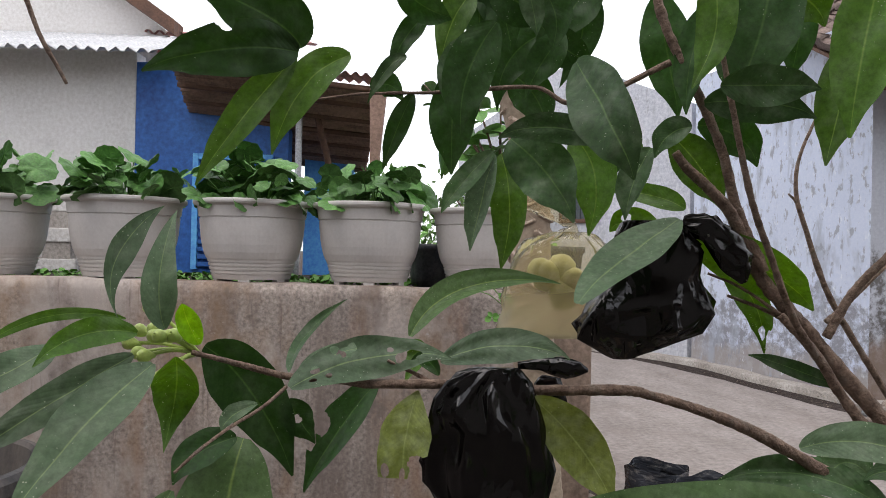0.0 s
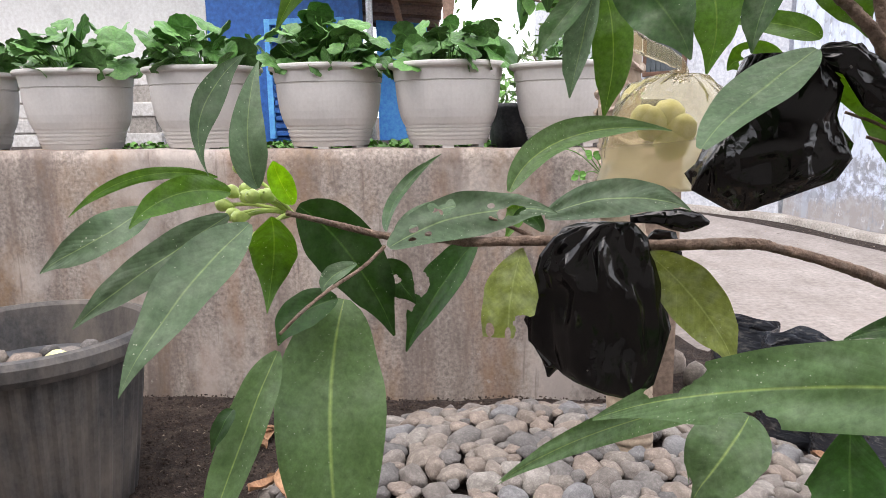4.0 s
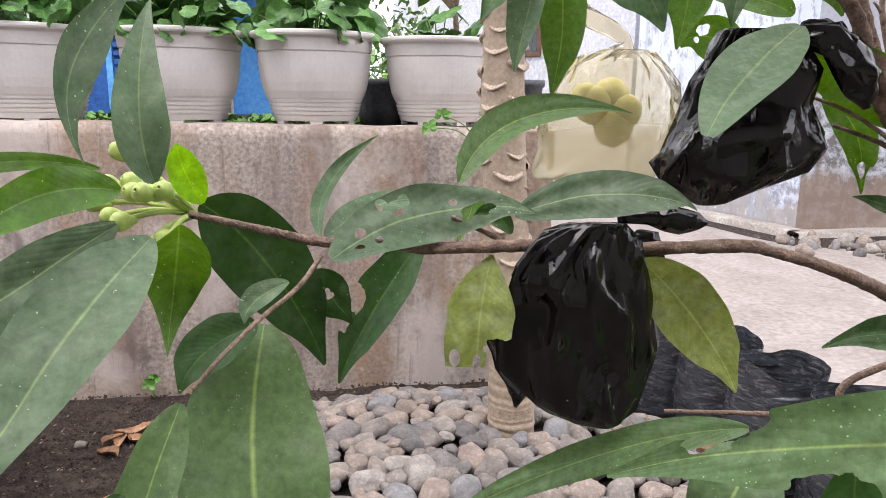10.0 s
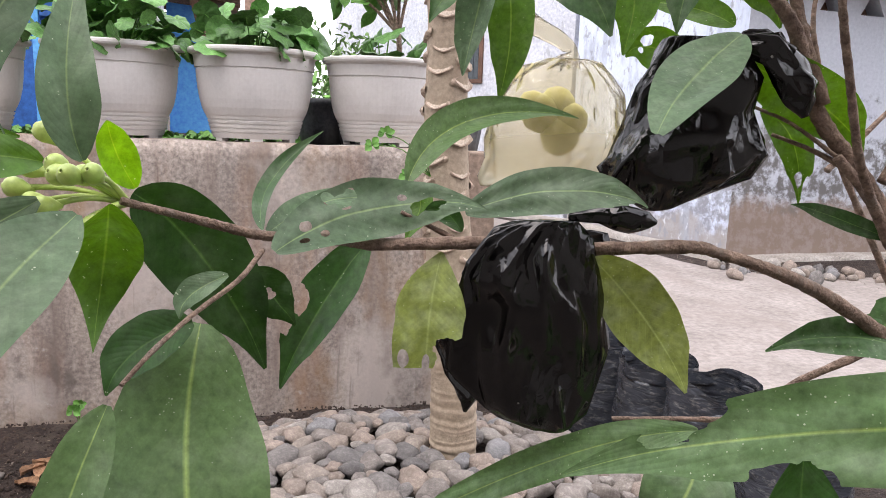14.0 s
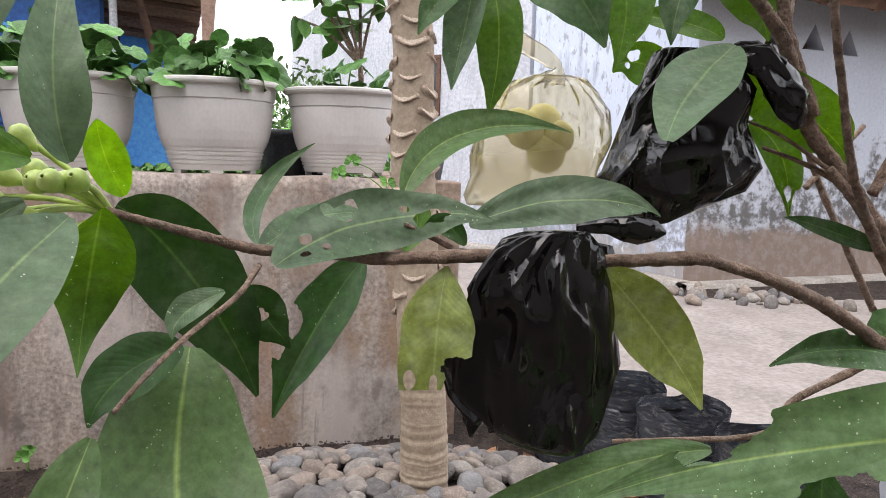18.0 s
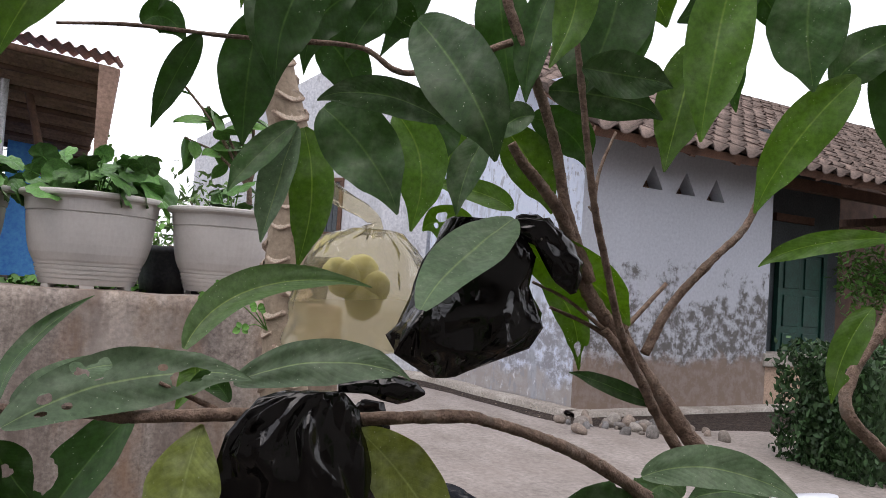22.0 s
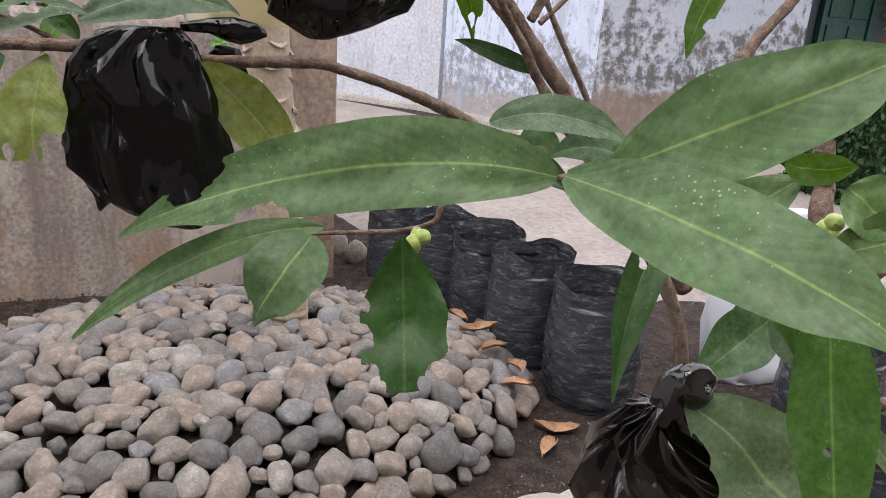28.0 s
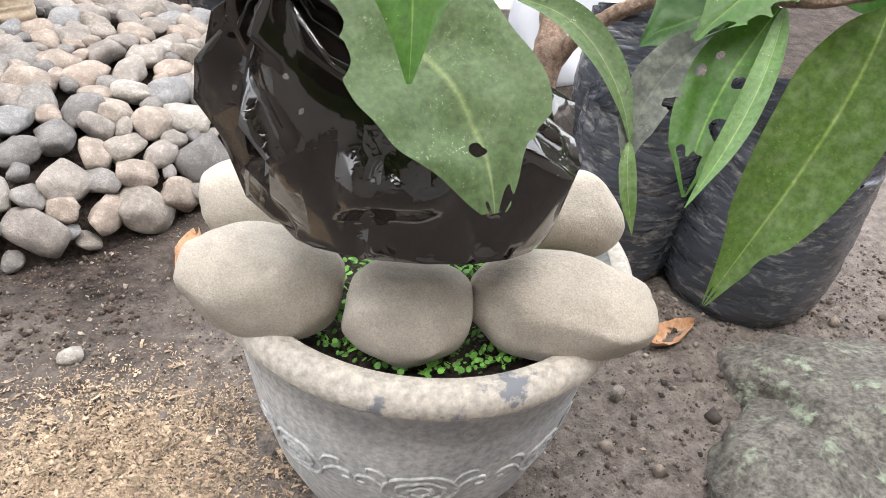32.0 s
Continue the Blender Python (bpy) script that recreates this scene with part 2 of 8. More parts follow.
def stone_mat(name, colours, grain=0.55, bump=0.5, speck=0.9, unit=1.0, islands=False, blot=0.45):
    """River stone: each one takes its own colour from a range, with speckles, a rough skin and dusty patches."""
    m = bpy.data.materials.new(name)
    m.use_nodes = True
    t = m.node_tree
    n, l = t.nodes, t.links
    p = n["Principled BSDF"]
    oi = n.new("ShaderNodeObjectInfo")
    ramp = n.new("ShaderNodeValToRGB")
    ramp.color_ramp.interpolation = "CONSTANT"
    e = ramp.color_ramp.elements
    for i, c in enumerate(colours):
        x = i / len(colours)
        q = e[0] if i == 0 else (e[len(e) - 1] if i == len(colours) - 1 else e.new(x))
        q.position, q.color = x, (*c, 1)
    pick = n.new("ShaderNodeNewGeometry").outputs["Random Per Island"] if islands else oi.outputs["Random"]
    l.new(pick, ramp.inputs[0])
    co = n.new("ShaderNodeTexCoord")
    off = n.new("ShaderNodeVectorMath")
    off.operation = "MULTIPLY_ADD"
    off.inputs[1].default_value = (1, 1, 1)
    l.new(co.outputs["Object"], off.inputs[0])
    l.new(pick, off.inputs[2])
    big, small, mid = (n.new("ShaderNodeTexNoise") for _ in range(3))
    for q, sc, d in ((big, 1.6, 5), (mid, 7, 6), (small, 26, 3)):
        q.inputs["Scale"].default_value, q.inputs["Detail"].default_value = sc * unit, d
        l.new(off.outputs[0], q.inputs["Vector"])
    last = ramp.outputs[0]
    for q, k, lo, hi in ((big, blot, 0.4, 0.62), (mid, 0.5 * speck, 0.48, 0.68), (small, grain, 0.35, 0.65)):
        r = n.new("ShaderNodeValToRGB")
        r.color_ramp.elements[0].position, r.color_ramp.elements[1].position = lo, hi
        r.color_ramp.elements[0].color, r.color_ramp.elements[1].color = (0.30, 0.29, 0.28, 1), (0.66, 0.65, 0.63, 1)
        l.new(q.outputs["Fac"], r.inputs[0])
        mx = n.new("ShaderNodeMixRGB")
        mx.blend_type = "OVERLAY"
        mx.inputs[0].default_value = k
        l.new(last, mx.inputs[1])
        l.new(r.outputs[0], mx.inputs[2])
        last = mx.outputs[0]
    l.new(last, p.inputs["Base Color"])
    p.inputs["Roughness"].default_value, p.inputs["Specular IOR Level"].default_value = 0.88, 0.25
    ad = n.new("ShaderNodeMath")
    ad.operation = "MULTIPLY_ADD"
    ad.inputs[1].default_value = 0.35
    l.new(small.outputs["Fac"], ad.inputs[0])
    l.new(mid.outputs["Fac"], ad.inputs[2])
    bp = n.new("ShaderNodeBump")
    bp.inputs["Strength"].default_value, bp.inputs["Distance"].default_value = bump, 0.006
    l.new(ad.outputs[0], bp.inputs["Height"])
    l.new(bp.outputs[0], p.inputs["Normal"])
    MATS[name] = m
    return m


def film_mat(name, tint, rough, clear, crease=0.5, scale=14.0, spec=0.5, stretch=(1, 1, 1), dust=0.0, dew=None):
    """Thin plastic film: crumpled, glossy, more or less see-through."""
    m = bpy.data.materials.new(name)
    m.use_nodes = True
    t = m.node_tree
    n, l = t.nodes, t.links
    p = n["Principled BSDF"]
    p.inputs["Base Color"].default_value, p.inputs["Roughness"].default_value = (*tint, 1), rough
    p.inputs["Specular IOR Level"].default_value = spec
    co = n.new("ShaderNodeTexCoord")
    mp = n.new("ShaderNodeMapping")
    mp.inputs["Scale"].default_value = stretch
    l.new(co.outputs["Object"], mp.inputs[0])
    w = n.new("ShaderNodeTexNoise")
    w.inputs["Scale"].default_value, w.inputs["Detail"].default_value = 6.0, 2.0
    l.new(mp.outputs[0], w.inputs["Vector"])
    mixv = n.new("ShaderNodeMixRGB")
    mixv.inputs[0].default_value = 0.15
    l.new(mp.outputs[0], mixv.inputs[1])
    l.new(w.outputs["Color"], mixv.inputs[2])
    # creased film: flat facets, each tilted its own way, at two sizes, stronger here and weaker there
    geo = n.new("ShaderNodeNewGeometry")
    normal = geo.outputs["Normal"]
    patch = n.new("ShaderNodeMapRange")
    patch.inputs["From Min"].default_value, patch.inputs["From Max"].default_value, patch.inputs["To Min"].default_value = 0.46, 0.62, 0.12
    l.new(w.outputs["Fac"], patch.inputs["Value"])
    for k, (size, much) in enumerate(((scale, crease), (scale * 2.6, crease * 0.55))):
        v = n.new("ShaderNodeTexVoronoi")
        v.inputs["Scale"].default_value = size
        l.new(mixv.outputs[0], v.inputs["Vector"])
        tilt = n.new("ShaderNodeVectorMath")
        tilt.operation = "SUBTRACT"
        tilt.inputs[1].default_value = (0.5, 0.5, 0.5)
        l.new(v.outputs["Color"], tilt.inputs[0])
        amount = n.new("ShaderNodeMath")
        amount.operation = "MULTIPLY"
        amount.inputs[1].default_value = much * 0.8
        l.new(patch.outputs[0], amount.inputs[0])
        scaled = n.new("ShaderNodeVectorMath")
        scaled.operation = "SCALE"
        l.new(tilt.outputs[0], scaled.inputs[0])
        l.new(amount.outputs[0], scaled.inputs["Scale"])
        both = n.new("ShaderNodeVectorMath")
        both.operation = "ADD"
        l.new(normal, both.inputs[0])
        l.new(scaled.outputs[0], both.inputs[1])
        normal = both.outputs[0]
    unit = n.new("ShaderNodeVectorMath")
    unit.operation = "NORMALIZE"
    l.new(normal, unit.inputs[0])
    # sharp crease lines between the facets
    height = None
    for size, much in ((scale * 0.55, 1.0), (scale * 1.5, 0.42)):
        v2 = n.new("ShaderNodeTexNoise")
        v2.inputs["Scale"].default_value, v2.inputs["Detail"].default_value = size, 1.5
        l.new(mixv.outputs[0], v2.inputs["Vector"])
        away, fold = n.new("ShaderNodeMath"), n.new("ShaderNodeMath")
        away.operation, fold.operation = "SUBTRACT", "ABSOLUTE"
        away.inputs[1].default_value = 0.5
        l.new(v2.outputs["Fac"], away.inputs[0])
        l.new(away.outputs[0], fold.inputs[0])
        more = n.new("ShaderNodeMath")
        more.operation = "MULTIPLY_ADD"
        more.inputs[1].default_value = much
        l.new(fold.outputs[0], more.inputs[0])
        if height:
            l.new(height, more.inputs[2])
        else:
            more.inputs[2].default_value = 0.0
        height = more.outputs[0]
    bp = n.new("ShaderNodeBump")
    bp.inputs["Strength"].default_value, bp.inputs["Distance"].default_value = min(1.0, crease * 2.2), 0.014
    l.new(height, bp.inputs["Height"])
    l.new(unit.outputs[0], bp.inputs["Normal"])
    l.new(bp.outputs[0], p.inputs["Normal"])
    if dust:
        d1, d2 = n.new("ShaderNodeTexNoise"), n.new("ShaderNodeMapRange")
        d1.inputs["Scale"].default_value, d1.inputs["Detail"].default_value, d1.inputs["Roughness"].default_value = 24.0, 9.0, 0.72
        d2.inputs["From Min"].default_value, d2.inputs["From Max"].default_value, d2.inputs["To Max"].default_value = 0.52, 0.72, dust
        l.new(mp.outputs[0], d1.inputs["Vector"])
        l.new(d1.outputs["Fac"], d2.inputs["Value"])
        dm = n.new("ShaderNodeMixRGB")
        dm.inputs[1].default_value, dm.inputs[2].default_value = (*tint, 1), (0.26, 0.245, 0.23, 1)
        l.new(d2.outputs[0], dm.inputs[0])
        l.new(dm.outputs[0], p.inputs["Base Color"])
    if clear > 0:
        tr = n.new("ShaderNodeBsdfTransparent")
        tr.inputs[0].default_value = (*[0.6 + 0.4 * c for c in tint], 1)
        gl = n.new("ShaderNodeBsdfGlossy")
        gl.inputs["Roughness"].default_value = rough
        l.new(bp.outputs[0], gl.inputs["Normal"])
        df = n.new("ShaderNodeBsdfTranslucent")
        df.inputs[0].default_value = (*tint, 1)
        m0 = n.new("ShaderNodeMixShader")
        m0.inputs[0].default_value = 0.5
        l.new(p.outputs[0], m0.inputs[1])
        l.new(df.outputs[0], m0.inputs[2])
        m1 = n.new("ShaderNodeMixShader")
        m1.inputs[0].default_value = clear
        if dew:
            # moisture gathers low in the bag and makes the film milky there
            sep, low, blur = n.new("ShaderNodeSeparateXYZ"), n.new("ShaderNodeMapRange"), n.new("ShaderNodeMath")
            l.new(co.outputs["Object"], sep.inputs[0])
            blur.operation = "MULTIPLY_ADD"
            blur.inputs[1].default_value = 0.05
            l.new(w.outputs["Fac"], blur.inputs[0])
            l.new(sep.outputs[2], blur.inputs[2])
            low.inputs["From Min"].default_value, low.inputs["From Max"].default_value = dew[0] + 0.025, dew[1] + 0.025
            low.inputs["To Min"].default_value, low.inputs["To Max"].default_value = 0.55, clear
            l.new(blur.outputs[0], low.inputs["Value"])
            l.new(low.outputs[0], m1.inputs[0])
        l.new(m0.outputs[0], m1.inputs[1])
        l.new(tr.outputs[0], m1.inputs[2])
        fr = n.new("ShaderNodeFresnel")
        fr.inputs["IOR"].default_value = 1.5
        l.new(bp.outputs[0], fr.inputs["Normal"])
        m2 = n.new("ShaderNodeMixShader")
        l.new(fr.outputs[0], m2.inputs[0])
        l.new(m1.outputs[0], m2.inputs[1])
        l.new(gl.outputs[0], m2.inputs[2])
        l.new(m2.outputs[0], n["Material Output"].inputs["Surface"])
    MATS[name] = m
    return m


def bag_mat(name, tint, rough, spec, crinkle, dust=0.0, unit=1.0, tilt=0.9, coat=0.0):
    """Black bag film: deep colour, thin sharp crinkle lines that gather in patches, pale specks of dried dirt."""
    m = bpy.data.materials.new(name)
    m.use_nodes = True
    t = m.node_tree
    n, l = t.nodes, t.links
    p = n["Principled BSDF"]
    p.inputs["Specular IOR Level"].default_value = spec
    p.inputs["Coat Weight"].default_value, p.inputs["Coat Roughness"].default_value, p.inputs["Coat IOR"].default_value = coat, 0.06, 1.7

    def calc(op, *args):
        q = n.new("ShaderNodeMath")
        q.operation = op
        for i, v in enumerate(args):
            if isinstance(v, (int, float)):
                q.inputs[i].default_value = v
            else:
                l.new(v, q.inputs[i])
        return q.outputs[0]

    def cloud(scale, detail, source, roughness=0.5):
        q = n.new("ShaderNodeTexNoise")
        q.inputs["Scale"].default_value, q.inputs["Detail"].default_value, q.inputs["Roughness"].default_value = scale * unit, detail, roughness
        l.new(source, q.inputs["Vector"])
        return q

    co = n.new("ShaderNodeTexCoord").outputs["Object"]
    tall = n.new("ShaderNodeMapping")
    tall.inputs["Scale"].default_value = (1, 1, 0.45)
    l.new(co, tall.inputs[0])
    patch = n.new("ShaderNodeMapRange")
    patch.inputs["From Min"].default_value, patch.inputs["From Max"].default_value = 0.47, 0.60
    l.new(cloud(26, 2, co).outputs["Fac"], patch.inputs["Value"])
    height = None
    for scale, much, source in ((70, 0.5, tall.outputs[0]), (210, 0.5, co)):
        ridge = calc("POWER", calc("SUBTRACT", 1.0, calc("MINIMUM", calc("MULTIPLY", calc("ABSOLUTE", calc("SUBTRACT", cloud(scale, 0.6, source).outputs["Fac"], 0.5)), 16.0), 1.0)), 1.3)
        ridge = calc("MULTIPLY", ridge, much)
        height = ridge if height is None else calc("ADD", height, ridge)
    height = calc("MULTIPLY", height, calc("MULTIPLY_ADD", patch.outputs[0], 0.85, 0.15))
    bp = n.new("ShaderNodeBump")
    bp.inputs["Strength"].default_value, bp.inputs["Distance"].default_value = crinkle, 0.0012 / unit
    l.new(height, bp.inputs["Height"])
    bent = n.new("ShaderNodeMixRGB")
    bent.inputs[0].default_value = 0.012 / unit
    l.new(tall.outputs[0], bent.inputs[1])
    l.new(cloud(30, 1, co).outputs["Color"], bent.inputs[2])
    normal = n.new("ShaderNodeNewGeometry").outputs["Normal"]
    for size, much in ((58, tilt), (130, tilt * 0.7)):
        v = n.new("ShaderNodeTexVoronoi")
        v.inputs["Scale"].default_value = size * unit
        l.new(bent.outputs[0], v.inputs["Vector"])
        lean, sized, both = (n.new("ShaderNodeVectorMath") for _ in range(3))
        lean.operation, sized.operation, both.operation = "SUBTRACT", "SCALE", "ADD"
        lean.inputs[1].default_value = (0.5, 0.5, 0.5)
        l.new(v.outputs["Color"], lean.inputs[0])
        l.new(lean.outputs[0], sized.inputs[0])
        l.new(calc("MULTIPLY_ADD", patch.outputs[0], much, much * 0.12), sized.inputs["Scale"])
        l.new(normal, both.inputs[0])
        l.new(sized.outputs[0], both.inputs[1])
        normal = both.outputs[0]
    even = n.new("ShaderNodeVectorMath")
    even.operation = "NORMALIZE"
    l.new(normal, even.inputs[0])
    l.new(even.outputs[0], bp.inputs["Normal"])
    l.new(bp.outputs[0], p.inputs["Normal"])
    l.new(bp.outputs[0], p.inputs["Coat Normal"])
    l.new(calc("MULTIPLY_ADD", cloud(60, 3, co).outputs["Fac"], 0.18, rough - 0.06), p.inputs["Roughness"])
    vo = n.new("ShaderNodeTexVoronoi")
    vo.inputs["Scale"].default_value = 170.0 * unit
    l.new(co, vo.inputs["Vector"])
    gate = n.new("ShaderNodeTexWhiteNoise")
    l.new(vo.outputs["Color"], gate.inputs["Vector"])
    speck = calc("MULTIPLY", calc("LESS_THAN", calc("ADD", vo.outputs["Distance"], calc("MULTIPLY", cloud(500, 3, co).outputs["Fac"], 0.5)), 0.42), calc("GREATER_THAN", gate.outputs["Value"], 0.965))
    veil = n.new("ShaderNodeMapRange")
    veil.inputs["From Min"].default_value, veil.inputs["From Max"].default_value, veil.inputs["To Max"].default_value = 0.5, 0.75, dust
    l.new(cloud(22, 8, co, 0.7).outputs["Fac"], veil.inputs["Value"])
    mx = n.new("ShaderNodeMixRGB")
    mx.inputs[1].default_value, mx.inputs[2].default_value = (*tint, 1), (0.24, 0.22, 0.20, 1)
    l.new(calc("MAXIMUM", veil.outputs[0], calc("MULTIPLY", speck, 0.55)), mx.inputs[0])
    l.new(mx.outputs[0], p.inputs["Base Color"])
    MATS[name] = m
    return m


# ---------------------------------------------------------------- mesh helpers
def mesh_of(bm, name, material, smooth=True):
    me = bpy.data.meshes.new(name)
    bm.normal_update()
    bm.to_mesh(me)
    bm.free()
    me.materials.append(material)
    if smooth:
        me.polygons.foreach_set("use_smooth", [True] * len(me.polygons))
    return me


def part(name, bm, material, parent=None, label="", smooth=True):
    ob = new(name, mesh_of(bm, name, material, smooth))
    if parent is not None:
        ob.parent = parent
    if label:
        ob["label"] = label
    return ob


def piece(name, me, parent, m, label=""):
    ob = new(name, me)
    ob.parent = parent
    ob.matrix_basis = m
    if label:
        ob["label"] = label
    return ob


def thing(name, place, label, category, group="", turn=0.0):
    ob = new(name)
    ob.empty_display_size = 0.05
    ob.matrix_basis = pose(*place, 0, 0, turn)
    return tagged(ob, label, category, group)


def box(bm, lo, hi, bevel=0.0):
    r = bmesh.ops.create_cube(bm, size=1.0)
    vs = r["verts"]
    for v in vs:
        v.co = Vector([lo[i] + (v.co[i] + 0.5) * (hi[i] - lo[i]) for i in range(3)])
    if bevel:
        es = list({e for v in vs for e in v.link_edges})
        bmesh.ops.bevel(bm, geom=es, offset=bevel, segments=2, affect="EDGES", profile=0.6)
    return bm


def boxes(*args):
    bm = bmesh.new()
    for a in args:
        box(bm, *a)
    return bm


def prism(points, lo, hi, axis="y"):
    """A flat outline pulled out from lo to hi along an axis."""
    bm = bmesh.new()
    put = {"y": lambda a, b, c: (a, c, b), "x": lambda a, b, c: (c, a, b), "z": lambda a, b, c: (a, b, c)}[axis]
    v0 = [bm.verts.new(put(a, b, lo)) for a, b in points]
    v1 = [bm.verts.new(put(a, b, hi)) for a, b in points]
    bm.faces.new(v0)
    bm.faces.new(v1[::-1])
    k = len(points)
    for i in range(k):
        bm.faces.new((v0[i], v1[i], v1[(i + 1) % k], v0[(i + 1) % k]))
    bmesh.ops.recalc_face_normals(bm, faces=bm.faces)
    return bm


def lathe(profile, seg=40, wobble=0.0, closed=False):
    """Turns (radius, height) pairs round the z axis."""
    bm = bmesh.new()
    rings = []
    for r, z in profile:
        rings.append([bm.verts.new(((r + wobble * noise.noise(Vector((math.cos(a) * 2, math.sin(a) * 2, z * 8)))) * math.cos(a), (r) * math.sin(a), z))
                      for a in (2 * math.pi * i / seg for i in range(seg))])
    for a, b in zip(rings, rings[1:]):
        for i in range(seg):
            bm.faces.new((a[i], a[(i + 1) % seg], b[(i + 1) % seg], b[i]))
    if closed:
        bm.faces.new(rings[0][::-1])
        bm.faces.new(rings[-1])
    return bm


def spline(points, n):
    """n + 1 points along a Catmull-Rom curve, each a tuple of any length."""
    pts = [np.array(p, float) for p in points]
    pts = [2 * pts[0] - pts[1]] + pts + [2 * pts[-1] - pts[-2]]
    out = []
    for k in range(n + 1):
        u = k / n * (len(pts) - 3)
        i = min(int(u), len(pts) - 4)
        u -= i
        a, b, c, d = pts[i:i + 4]
        out.append(0.5 * (2 * b + (c - a) * u + (2 * a - 5 * b + 4 * c - d) * u * u + (3 * b - a - 3 * c + d) * u ** 3))
    return out


def tube(points, n=24, seg=8, rough=0.06, bm=None):
    """A limb through (x, y, z, radius) points, a little knotted."""
    bm = bm or bmesh.new()
    n, seg = (n * 3, seg + 3) if rough else (n, seg)
    pts = spline(points, n)
    prev, rings = Vector((0.3, 0.2, 1)), []
    for i, p in enumerate(pts):
        d = Vector(pts[min(i + 1, n)][:3] - pts[max(i - 1, 0)][:3]).normalized()
        x = d.cross(prev).normalized() if d.cross(prev).length > 1e-4 else d.orthogonal().normalized()
        y = d.cross(x)
        c = Vector(p[:3])
        ring = []
        for k in range(seg):
            a = 2 * math.pi * k / seg
            q = x * math.cos(a) + y * math.sin(a)
            r = p[3] * (1 + rough * 3 * noise.noise((c + q * p[3]) * (0.35 / max(p[3], 0.002))) + rough * 9 * max(0.0, noise.noise(c * 46) - 0.2) + rough * 2 * noise.noise((c + q * p[3]) * (0.9 / max(p[3], 0.002))))
            ring.append(bm.verts.new(c + q * r))
        rings.append(ring)
    for a, b in zip(rings, rings[1:]):
        for i in range(seg):
            bm.faces.new((a[i], a[(i + 1) % seg], b[(i + 1) % seg], b[i]))
    bm.faces.new(rings[0][::-1])
    bm.faces.new(rings[-1])
    return bm

# ---------------------------------------------------------------- surfaces used
SOIL = mat("soil", (0.064, 0.045, 0.036), (0.022, 0.015, 0.012), 22, 0.95, 1.0, 120, stain=(0.10, 0.078, 0.064), stain_scale=7.0, stain_at=(0.54, 0.75), depth=0.035, grain_amount=0.55)
ROADM = mat("pale_road", (0.305, 0.270, 0.248), (0.225, 0.198, 0.180), 3.2, 0.92, 0.5, 30, stain=(0.235, 0.20, 0.18), stain_scale=1.8, stain_at=(0.52, 0.78), depth=0.012, stretch=(1.3, 0.8, 1), grain_amount=0.22)
CEMENT = mat("old_cement", (0.43, 0.365, 0.315), (0.265, 0.228, 0.205), 3.0, 0.85, 0.2, 70, stain=(0.34, 0.20, 0.13), stain_scale=2.6, stain_at=(0.52, 0.8), stretch=(2.0, 1, 0.5), grain_amount=0.42)
def streaked(m, rows):
    """Adds water stains that run down a wall: (scale, stretch along it, threshold low, high, colour, strength)."""
    t = m.node_tree
    n, l = t.nodes, t.links
    p = n["Principled BSDF"]
    out = p.inputs["Base Color"].links[0].from_socket
    co = n.new("ShaderNodeTexCoord")
    for k, (sc, sx, sz, lo, hi, colour, strength) in enumerate(rows):
        mp = n.new("ShaderNodeMapping")
        mp.inputs["Scale"].default_value = (sx, 1, sz)
        mp.inputs["Location"].default_value = (k * 3.7, 0, k * 1.3)
        l.new(co.outputs["Object"], mp.inputs[0])
        nz = n.new("ShaderNodeTexNoise")
        nz.inputs["Scale"].default_value, nz.inputs["Detail"].default_value, nz.inputs["Roughness"].default_value = sc, 7.0, 0.62
        l.new(mp.outputs[0], nz.inputs["Vector"])
        r = n.new("ShaderNodeMapRange")
        r.inputs["From Min"].default_value, r.inputs["From Max"].default_value, r.inputs["To Max"].default_value = lo, hi, strength
        l.new(nz.outputs["Fac"], r.inputs["Value"])
        mx = n.new("ShaderNodeMixRGB")
        mx.inputs[2].default_value = (*colour, 1)
        l.new(r.outputs[0], mx.inputs[0])
        l.new(out, mx.inputs[1])
        out = mx.outputs[0]
    l.new(out, p.inputs["Base Color"])
    return m


streaked(CEMENT, ((2.2, 2.6, 0.30, 0.48, 0.62, (0.19, 0.15, 0.13), 0.8), (1.5, 1.4, 0.8, 0.49, 0.60, (0.30, 0.19, 0.105), 0.7), (1.8, 1.2, 1.0, 0.52, 0.64, (0.56, 0.50, 0.455), 0.7), (8.0, 1.0, 0.8, 0.58, 0.66, (0.15, 0.125, 0.11), 0.6), (16.0, 2.2, 0.15, 0.60, 0.70, (0.16, 0.125, 0.105), 0.6), (24.0, 1, 1, 0.64, 0.72, (0.55, 0.51, 0.47), 0.6)))
CEMENT_DARK = mat("weathered_cement", (0.32, 0.235, 0.18), (0.17, 0.125, 0.095), 5, 0.92, 0.35, 50, stretch=(2.5, 1, 0.6))
POT = mat("white_pot", (0.66, 0.63, 0.60), (0.56, 0.535, 0.51), 6, 0.5, 0.05, 90, stain=(0.42, 0.39, 0.35), stain_scale=4, stain_at=(0.6, 0.9), spec=0.35, grain_amount=0.06)
DARKPOT = mat("dark_pot", (0.10, 0.105, 0.115), (0.055, 0.057, 0.063), 10, 0.5, 0.15, 80, stain=(0.22, 0.21, 0.2), stain_scale=7, stain_at=(0.5, 0.8))
TUBM = mat("grey_tub", (0.075, 0.072, 0.072), (0.043, 0.042, 0.043), 9, 0.55, 0.2, 70, stain=(0.23, 0.195, 0.165), stain_scale=5, stain_at=(0.48, 0.78), stretch=(1, 1, 0.4))
